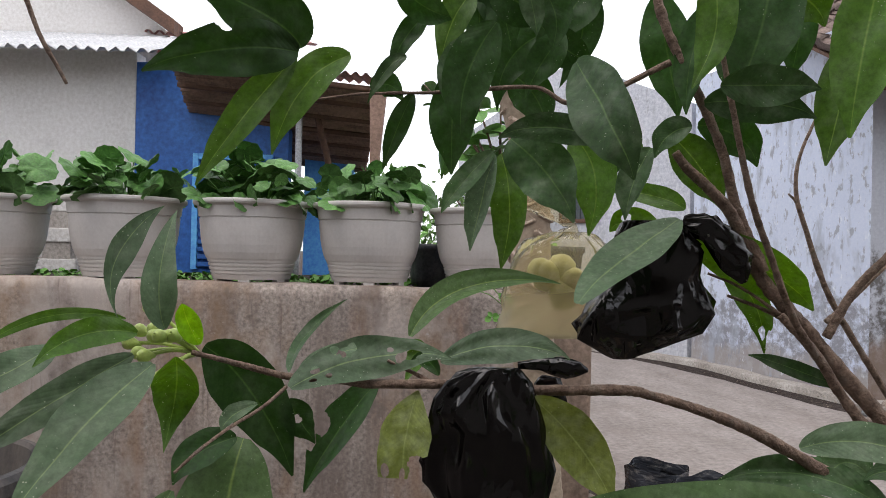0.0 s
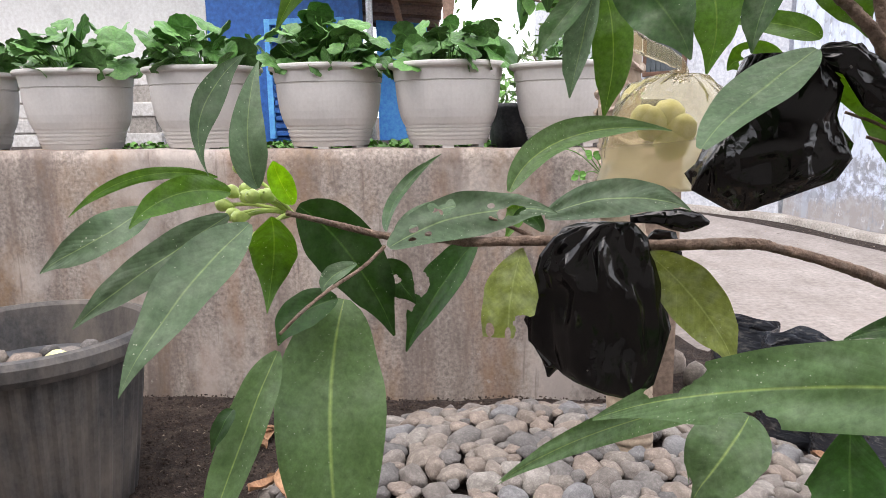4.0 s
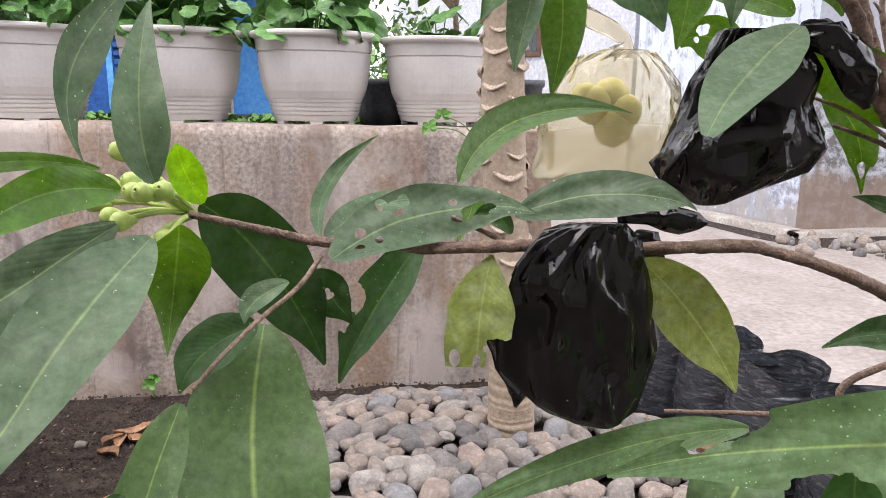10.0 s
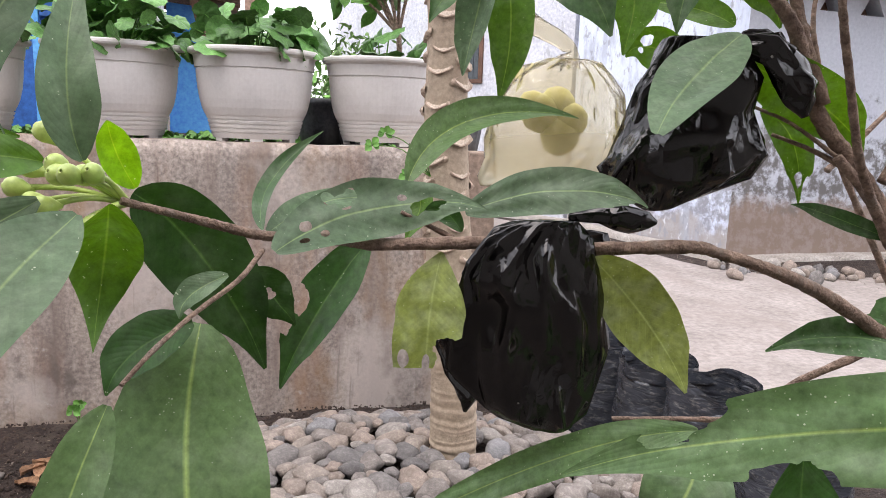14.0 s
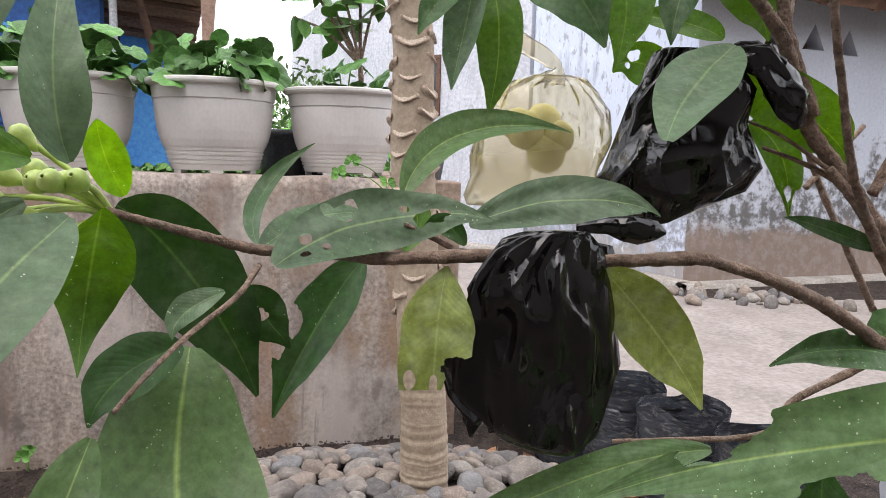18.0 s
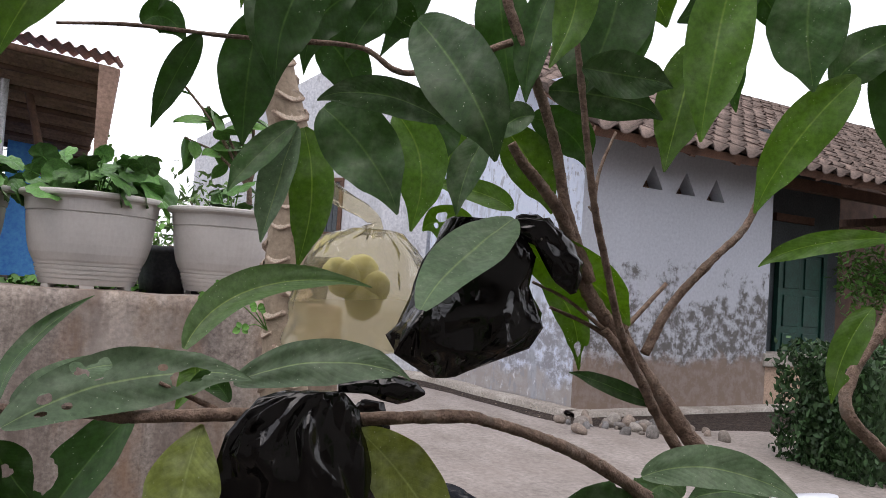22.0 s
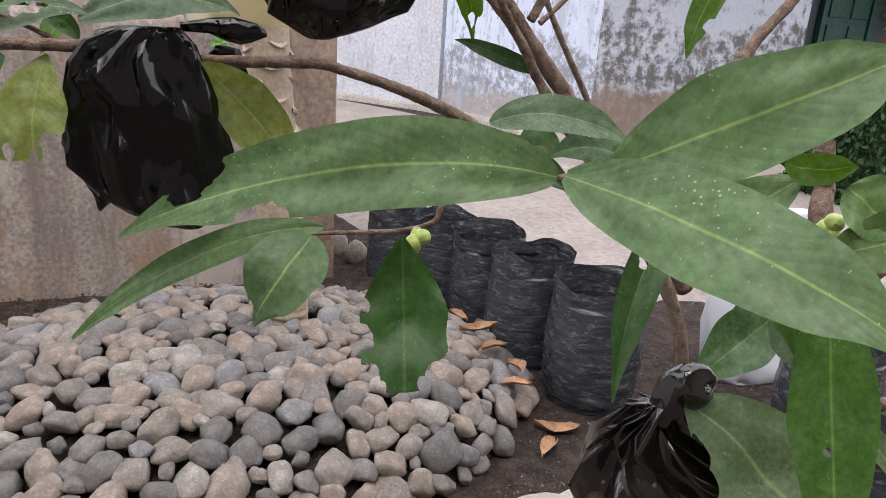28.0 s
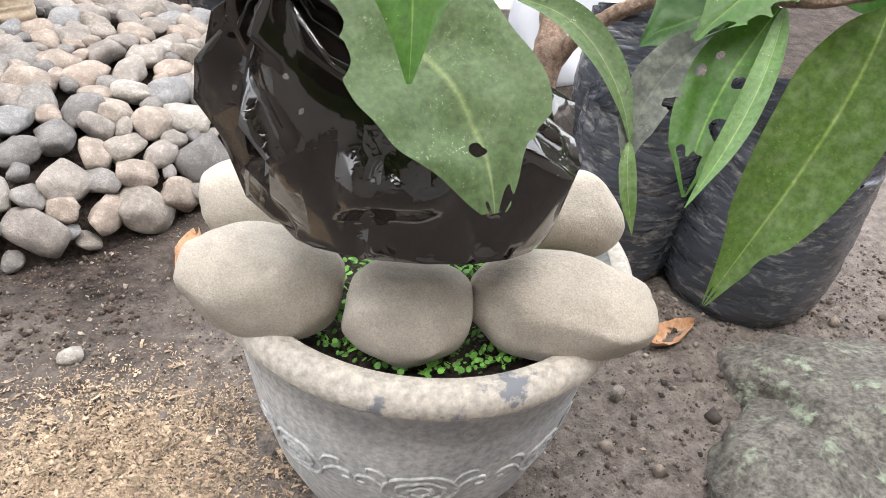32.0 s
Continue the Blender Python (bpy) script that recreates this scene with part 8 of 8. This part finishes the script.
leaf((0.421, 0.543, 1.256), (0.444, 0.535, 1.283), (0.482, 0.521, 1.303), 0.0397, (-0.37, -0.93, 0.05), LK, cup=0.2)
leaf((0.424, 0.523, 1.259), (0.392, 0.545, 1.212), (0.368, 0.564, 1.154), 0.0396, (-0.62, -0.78, 0.03), LU, cup=0.2)
leaf((0.460, 0.529, 1.292), (0.471, 0.528, 1.248), (0.472, 0.529, 1.203), 0.0361, (-0.80, -0.59, -0.10), LS, cup=0.2)
leaf((0.443, 0.503, 1.135), (0.387, 0.522, 1.126), (0.345, 0.534, 1.108), 0.0175, (-0.35, -0.92, 0.19), LU, cup=0.2)
leaf((0.415, 0.495, 1.082), (0.397, 0.500, 1.052), (0.389, 0.504, 1.014), 0.0220, (-0.64, -0.73, 0.26), LU, cup=0.2, bite=((0.7, -1, 0.08),))
leaf((0.201, 0.655, 1.142), (0.178, 0.671, 1.155), (0.139, 0.692, 1.162), 0.0221, (-0.43, -0.87, 0.25), LU, cup=0.3)
leaf((0.182, 0.613, 1.131), (0.136, 0.580, 1.103), (0.078, 0.517, 1.067), 0.0457, (-0.18, -0.57, 0.80), LD, cup=0.12, shape=2)
leaf((0.246, 0.679, 1.084), (0.273, 0.673, 1.059), (0.284, 0.672, 1.012), 0.0282, (-0.40, -0.91, -0.13), LU, cup=0.3, bite=((0.85, 0.1, 0.06), (0.9, -0.9, 0.07)))
leaf((0.329, 0.620, 0.988), (0.293, 0.631, 1.001), (0.256, 0.642, 1.013), 0.0156, (-0.20, -0.95, 0.25), LK, cup=0.3)
leaf((0.199, 0.712, 1.116), (0.169, 0.721, 1.131), (0.149, 0.727, 1.126), 0.0343, (-0.30, -0.95, -0.09), LU, cup=0.2, bite=((0.6, 0.3, 0.09), (0.7, -0.2, 0.05)))
leaf((0.161, 0.628, 1.194), (0.146, 0.624, 1.166), (0.137, 0.619, 1.132), 0.0292, (-0.55, -0.77, 0.32), LK, cup=0.4)
leaf((0.188, 0.656, 1.210), (0.212, 0.650, 1.181), (0.232, 0.645, 1.145), 0.0401, (-0.46, -0.87, -0.16), LU, cup=0.2)
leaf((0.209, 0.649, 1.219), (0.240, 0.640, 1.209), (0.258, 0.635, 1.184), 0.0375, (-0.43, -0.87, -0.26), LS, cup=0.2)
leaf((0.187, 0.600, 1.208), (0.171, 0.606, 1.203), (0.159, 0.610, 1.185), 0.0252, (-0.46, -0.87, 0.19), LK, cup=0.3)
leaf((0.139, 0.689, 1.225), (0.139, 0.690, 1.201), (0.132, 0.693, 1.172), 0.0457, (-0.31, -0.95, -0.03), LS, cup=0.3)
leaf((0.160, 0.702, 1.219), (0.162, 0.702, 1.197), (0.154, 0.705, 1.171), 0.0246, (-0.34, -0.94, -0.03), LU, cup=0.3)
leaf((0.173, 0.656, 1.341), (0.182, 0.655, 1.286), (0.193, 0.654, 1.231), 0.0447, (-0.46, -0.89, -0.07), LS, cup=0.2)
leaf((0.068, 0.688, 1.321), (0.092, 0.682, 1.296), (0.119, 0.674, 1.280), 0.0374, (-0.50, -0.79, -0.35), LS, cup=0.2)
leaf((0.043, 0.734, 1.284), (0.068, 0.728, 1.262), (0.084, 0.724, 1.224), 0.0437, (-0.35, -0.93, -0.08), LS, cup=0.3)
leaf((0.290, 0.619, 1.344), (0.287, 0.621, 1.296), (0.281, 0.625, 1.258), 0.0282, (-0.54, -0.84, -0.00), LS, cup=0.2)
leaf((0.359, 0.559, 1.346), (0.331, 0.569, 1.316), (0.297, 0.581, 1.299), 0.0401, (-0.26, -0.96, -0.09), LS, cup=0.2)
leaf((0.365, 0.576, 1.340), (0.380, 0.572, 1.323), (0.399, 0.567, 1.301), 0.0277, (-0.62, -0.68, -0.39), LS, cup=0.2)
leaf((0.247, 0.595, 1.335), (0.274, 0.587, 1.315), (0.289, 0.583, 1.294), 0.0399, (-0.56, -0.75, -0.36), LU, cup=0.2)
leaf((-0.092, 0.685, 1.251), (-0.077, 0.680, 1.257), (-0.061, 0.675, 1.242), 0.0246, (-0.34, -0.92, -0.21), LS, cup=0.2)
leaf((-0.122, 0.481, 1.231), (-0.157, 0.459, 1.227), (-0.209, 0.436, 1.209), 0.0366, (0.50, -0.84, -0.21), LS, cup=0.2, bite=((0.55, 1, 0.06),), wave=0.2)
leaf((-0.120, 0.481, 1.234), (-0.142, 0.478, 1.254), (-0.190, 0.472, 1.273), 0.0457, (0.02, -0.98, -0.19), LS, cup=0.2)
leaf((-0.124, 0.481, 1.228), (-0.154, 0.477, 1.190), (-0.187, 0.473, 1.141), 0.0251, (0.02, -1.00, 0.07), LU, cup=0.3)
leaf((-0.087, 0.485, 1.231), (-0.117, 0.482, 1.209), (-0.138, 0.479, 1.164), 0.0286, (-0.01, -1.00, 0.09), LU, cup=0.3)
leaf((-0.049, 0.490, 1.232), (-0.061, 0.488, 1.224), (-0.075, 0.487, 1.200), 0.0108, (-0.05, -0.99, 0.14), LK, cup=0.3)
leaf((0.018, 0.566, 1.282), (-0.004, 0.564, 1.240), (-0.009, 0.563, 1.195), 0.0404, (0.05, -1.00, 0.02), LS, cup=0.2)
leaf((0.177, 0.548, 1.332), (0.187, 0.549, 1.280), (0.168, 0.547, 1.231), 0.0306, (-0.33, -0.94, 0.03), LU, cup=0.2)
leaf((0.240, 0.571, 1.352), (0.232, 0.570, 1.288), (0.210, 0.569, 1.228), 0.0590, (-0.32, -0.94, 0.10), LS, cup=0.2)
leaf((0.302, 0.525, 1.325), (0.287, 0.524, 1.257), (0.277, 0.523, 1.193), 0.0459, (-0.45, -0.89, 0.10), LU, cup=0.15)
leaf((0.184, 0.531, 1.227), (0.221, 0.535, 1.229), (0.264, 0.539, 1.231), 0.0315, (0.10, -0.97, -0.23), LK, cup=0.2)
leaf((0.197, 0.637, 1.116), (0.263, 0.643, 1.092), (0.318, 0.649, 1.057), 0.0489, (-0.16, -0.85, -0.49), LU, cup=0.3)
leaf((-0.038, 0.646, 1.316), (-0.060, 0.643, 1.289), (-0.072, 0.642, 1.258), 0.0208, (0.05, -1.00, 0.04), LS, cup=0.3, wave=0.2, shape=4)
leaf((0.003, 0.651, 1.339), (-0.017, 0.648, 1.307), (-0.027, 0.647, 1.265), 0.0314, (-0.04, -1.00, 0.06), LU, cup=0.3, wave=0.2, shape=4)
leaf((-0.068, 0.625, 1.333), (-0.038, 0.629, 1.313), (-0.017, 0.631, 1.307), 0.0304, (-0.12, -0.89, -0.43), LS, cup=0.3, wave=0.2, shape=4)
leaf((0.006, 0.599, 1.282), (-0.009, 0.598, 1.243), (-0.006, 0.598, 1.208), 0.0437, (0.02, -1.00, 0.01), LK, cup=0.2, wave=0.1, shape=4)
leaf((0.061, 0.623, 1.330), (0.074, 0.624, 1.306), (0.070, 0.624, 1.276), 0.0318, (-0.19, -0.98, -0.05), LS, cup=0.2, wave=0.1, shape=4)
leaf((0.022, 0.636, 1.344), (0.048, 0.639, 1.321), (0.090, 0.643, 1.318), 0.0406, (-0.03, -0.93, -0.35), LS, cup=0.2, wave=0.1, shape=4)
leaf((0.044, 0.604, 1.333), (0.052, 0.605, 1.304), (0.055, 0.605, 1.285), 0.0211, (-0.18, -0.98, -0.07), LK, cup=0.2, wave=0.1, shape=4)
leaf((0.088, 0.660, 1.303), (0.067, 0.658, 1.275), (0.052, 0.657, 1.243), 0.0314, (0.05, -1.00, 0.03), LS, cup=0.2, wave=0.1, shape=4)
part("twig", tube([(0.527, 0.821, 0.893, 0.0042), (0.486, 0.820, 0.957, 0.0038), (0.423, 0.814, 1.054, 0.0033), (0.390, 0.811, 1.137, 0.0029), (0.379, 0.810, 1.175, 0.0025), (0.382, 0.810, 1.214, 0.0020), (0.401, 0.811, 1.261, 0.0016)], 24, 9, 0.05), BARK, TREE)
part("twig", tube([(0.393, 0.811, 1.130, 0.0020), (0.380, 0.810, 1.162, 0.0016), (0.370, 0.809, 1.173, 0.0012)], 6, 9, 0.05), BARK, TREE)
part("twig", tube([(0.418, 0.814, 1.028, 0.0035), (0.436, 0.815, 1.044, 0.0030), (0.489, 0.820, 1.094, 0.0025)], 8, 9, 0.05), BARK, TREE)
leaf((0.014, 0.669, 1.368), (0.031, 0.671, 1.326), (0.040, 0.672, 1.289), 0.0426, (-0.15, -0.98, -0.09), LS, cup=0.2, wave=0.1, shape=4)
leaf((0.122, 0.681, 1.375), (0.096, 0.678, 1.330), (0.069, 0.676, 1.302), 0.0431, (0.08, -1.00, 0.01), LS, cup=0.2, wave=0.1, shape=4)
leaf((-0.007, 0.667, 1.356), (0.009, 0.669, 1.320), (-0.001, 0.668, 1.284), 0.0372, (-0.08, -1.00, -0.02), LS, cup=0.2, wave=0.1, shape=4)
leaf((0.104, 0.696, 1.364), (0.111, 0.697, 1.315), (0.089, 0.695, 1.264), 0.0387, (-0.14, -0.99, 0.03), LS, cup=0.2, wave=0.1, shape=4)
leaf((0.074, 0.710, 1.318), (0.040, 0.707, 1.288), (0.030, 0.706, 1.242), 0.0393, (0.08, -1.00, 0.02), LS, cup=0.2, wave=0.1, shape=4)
leaf((0.748, 0.708, 0.694), (0.692, 0.711, 0.647), (0.629, 0.716, 0.596), 0.0766, (-0.49, -0.69, 0.53), LK, wave=0.15, shape=4)
leaf((0.800, 0.730, 0.723), (0.735, 0.737, 0.676), (0.667, 0.728, 0.579), 0.0526, (-0.53, -0.68, 0.50), LS, wave=0.15, shape=4)
leaf((0.823, 0.420, 0.680), (0.771, 0.383, 0.618), (0.708, 0.364, 0.549), 0.0224, (-0.75, -0.30, 0.55), LL, cup=0.5, wave=0.12)
leaf((0.696, 0.428, 0.575), (0.681, 0.404, 0.551), (0.677, 0.381, 0.518), 0.0148, (-0.50, -0.60, 0.60), LO, cup=0.3)


# ---------------------------------------------------------------- fruit clusters on the tree
def bud_mesh(r):
    return mesh_of(lathe([(0.0005, -r * 1.75), (r * 0.30, -r * 1.6), (r * 0.52, -r * 1.1), (r * 0.88, -r * 0.5), (r, 0.05 * r), (r * 0.93, r * 0.5), (r * 0.66, r * 0.84), (r * 0.30, r * 0.98), (r * 0.22, r * 1.08), (r * 0.10, r * 1.0), (0.0005, r * 0.98)], 18), "young_fruit", FRUIT)


def fruit_cluster(node, count, reach, r, seed, toward):
    rnd = random.Random(seed)
    me = bud_mesh(r)
    n = Vector(node)
    for i in range(count):
        d = (Vector(toward).normalized() + Vector((rnd.uniform(-1, 1), rnd.uniform(-1, 1), rnd.uniform(-1, 1))) * 0.62).normalized()
        e = n + d * reach * rnd.uniform(0.6, 1.05)
        part("stalk", tube([(*n, 0.0016), (*((n + e) / 2 + Vector((0, 0, 0.003))), 0.0014), (*e, 0.0016)], 6, 6, 0.0), FRUIT, TREE)
        piece("young_fruit", me, TREE, Matrix.Translation(e) @ d.to_track_quat("Z", "Y").to_matrix().to_4x4())


fruit_cluster((-0.191, 0.500, 1.023), 12, 0.045, 0.0047, 3, (-0.72, -0.60, 0.22))
fruit_cluster((0.206, 0.566, 0.868), 4, 0.018, 0.0062, 5, (-0.3, -0.5, -0.5))
fruit_cluster((0.540, 0.480, 0.892), 4, 0.022, 0.0080, 7, (-0.5, -0.5, -0.2))


# ---------------------------------------------------------------- bags tied to the tree
def hanging_bag(name, label, rings, film, seed, extra=(), part_size=0.008, **shape):
    c = rings[0][:3]
    t = thing(name, c, label, "plastic bag", "bags tied to the tree")
    back = pose(-c[0], -c[1], -c[2])
    part("film", film_bag(bmesh.new(), rings, seed, **shape), film, t).matrix_basis = back
    for k, (nm, pts) in enumerate(extra):
        part(nm, film_bag(bmesh.new(), pts, seed + 3 + k, size=part_size, depth=part_size * 0.3, pleats=6, gather=0.3, small=0.5, facing=shape["facing"] if "facing" in shape else (0, 1, 0)), film, t).matrix_basis = back
    return t


hanging_bag("black_bag", "glossy black plastic bag tied round the branch over a fruit", [(0.022, 0.520, 1.014, 0.0125, 0.0052), (0.017, 0.519, 1.010, 0.0193, 0.0081), (0.011, 0.519, 0.999, 0.0281, 0.0118), (0.009, 0.522, 0.982, 0.0396, 0.0166), (0.013, 0.526, 0.965, 0.0435, 0.0183), (0.016, 0.530, 0.946, 0.0453, 0.0190), (0.019, 0.533, 0.930, 0.0474, 0.0199), (0.022, 0.536, 0.913, 0.0440, 0.0185), (0.027, 0.536, 0.900, 0.0341, 0.0143), (0.034, 0.536, 0.889, 0.0189, 0.0079), (0.038, 0.536, 0.883, 0.0055, 0.0023)], BLACKFILM, 2,
            (("tied_end", [(0.037, 0.534, 1.014, 0.0023, 0.0014), (0.053, 0.533, 1.015, 0.0046, 0.0027), (0.070, 0.531, 1.014, 0.0072, 0.0043), (0.081, 0.530, 1.013, 0.0065, 0.0039), (0.089, 0.530, 1.012, 0.0013, 0.0008)]), ("flap", [(0.055, 0.560, 0.998, 0.0049, 0.0015), (0.067, 0.565, 0.989, 0.0121, 0.0036), (0.075, 0.565, 0.979, 0.0079, 0.0024), (0.081, 0.565, 0.971, 0.0014, 0.0004)]), ("corner", [(-0.005, 0.540, 0.915, 0.0203, 0.0081), (-0.018, 0.550, 0.923, 0.0123, 0.0049), (-0.028, 0.556, 0.930, 0.0055, 0.0022), (-0.034, 0.558, 0.935, 0.0010, 0.0004)])), size=0.0135, depth=0.0050, pleats=13, gather=0.5, level=True, fine=0.026, lengthen=2.2)
hanging_bag("black_bag", "crumpled glossy black plastic bag tied to the stem", [(0.169, 0.637, 1.130, 0.0268, 0.0112), (0.169, 0.637, 1.116, 0.0354, 0.0149), (0.166, 0.637, 1.101, 0.0394, 0.0166), (0.163, 0.637, 1.079, 0.0450, 0.0189), (0.167, 0.637, 1.061, 0.0569, 0.0239), (0.161, 0.637, 1.047, 0.0573, 0.0241), (0.153, 0.637, 1.033, 0.0560, 0.0235), (0.147, 0.637, 1.024, 0.0471, 0.0198), (0.150, 0.637, 1.015, 0.0267, 0.0112), (0.140, 0.637, 1.006, 0.0075, 0.0032)], BLACKFILM, 7,
            (("tied_end", [(0.190, 0.628, 1.130, 0.0040, 0.0020), (0.207, 0.624, 1.125, 0.0119, 0.0060), (0.221, 0.621, 1.113, 0.0144, 0.0072), (0.231, 0.619, 1.099, 0.0144, 0.0072), (0.236, 0.618, 1.090, 0.0129, 0.0064), (0.241, 0.618, 1.077, 0.0032, 0.0016)]),), size=0.015, depth=0.0058, pleats=7, gather=0.12, flat=2.3, level=True, fine=0.022, lengthen=1.3)
CLEAR = hanging_bag("clear_bag", "yellowed clear plastic bag tied over ripening fruit", [(0.116, 0.772, 1.123, 0.0199, 0.0084), (0.110, 0.772, 1.114, 0.0419, 0.0176), (0.108, 0.772, 1.101, 0.0551, 0.0231), (0.109, 0.772, 1.081, 0.0624, 0.0262), (0.109, 0.772, 1.059, 0.0638, 0.0268), (0.104, 0.772, 1.038, 0.0600, 0.0252), (0.098, 0.772, 1.021, 0.0576, 0.0242), (0.096, 0.772, 1.010, 0.0563, 0.0236)], CLEARFILM, 12,
                    (("tied_neck", [(0.116, 0.772, 1.119, 0.0120, 0.0042), (0.120, 0.772, 1.129, 0.0045, 0.0016), (0.111, 0.770, 1.136, 0.0069, 0.0024), (0.083, 0.766, 1.149, 0.0083, 0.0029), (0.058, 0.762, 1.162, 0.0115, 0.0040), (0.050, 0.760, 1.167, 0.0095, 0.0033)]),), size=0.024, depth=0.0036, pleats=13, gather=0.2, flat=2.3, level=True, fine=0.03, stiff=0.7)
hanging_bag("black_bag", "large glossy black plastic bag tied over the stem above the pot", [(0.440, 0.525, 0.705, 0.014, 0.012), (0.440, 0.526, 0.690, 0.018, 0.015), (0.452, 0.535, 0.664, 0.050, 0.032), (0.488, 0.540, 0.636, 0.096, 0.058), (0.530, 0.531, 0.600, 0.140, 0.078), (0.545, 0.527, 0.565, 0.153, 0.088), (0.549, 0.524, 0.530, 0.143, 0.088), (0.550, 0.522, 0.500, 0.131, 0.084), (0.551, 0.521, 0.483, 0.122, 0.078)], DUSTFILM, 17,
            (("tied_end", [(0.438, 0.524, 0.686, 0.012, 0.010), (0.444, 0.520, 0.704, 0.017, 0.013), (0.457, 0.516, 0.720, 0.024, 0.017), (0.470, 0.512, 0.733, 0.019, 0.012), (0.478, 0.510, 0.738, 0.008, 0.006)]),), 0.013, size=0.030, depth=0.0165, pleats=9, gather=0.3, flat=2.4, facing=(0.45, 0.89, 0), level=True, fine=0.07, lengthen=1.6)


def bagged_fruit(place, r, parent):
    me = lathe([(0.0005, -r), (r * 0.55, -r * 0.9), (r * 0.95, -r * 0.35), (r, 0.1 * r), (r * 0.8, r * 0.7), (r * 0.35, r * 1.0), (0.0005, r * 1.02)], 24)
    ob = part("fruit", me, BAGFRUIT, parent, "ripening yellow-green fruit inside the clear bag")
    ob.matrix_basis = Matrix.Translation(Vector(place) - parent.matrix_basis.translation) @ pose(0, 0, 0, 20, 15, 0)


bagged_fruit((0.092, 0.772, 1.075), 0.0165, CLEAR)
bagged_fruit((0.108, 0.776, 1.082), 0.0165, CLEAR)
bagged_fruit((0.111, 0.770, 1.056), 0.0175, CLEAR)
bagged_fruit((0.119, 0.768, 1.069), 0.0155, CLEAR)
bagged_fruit((0.085, 0.775, 1.080), 0.0140, CLEAR)
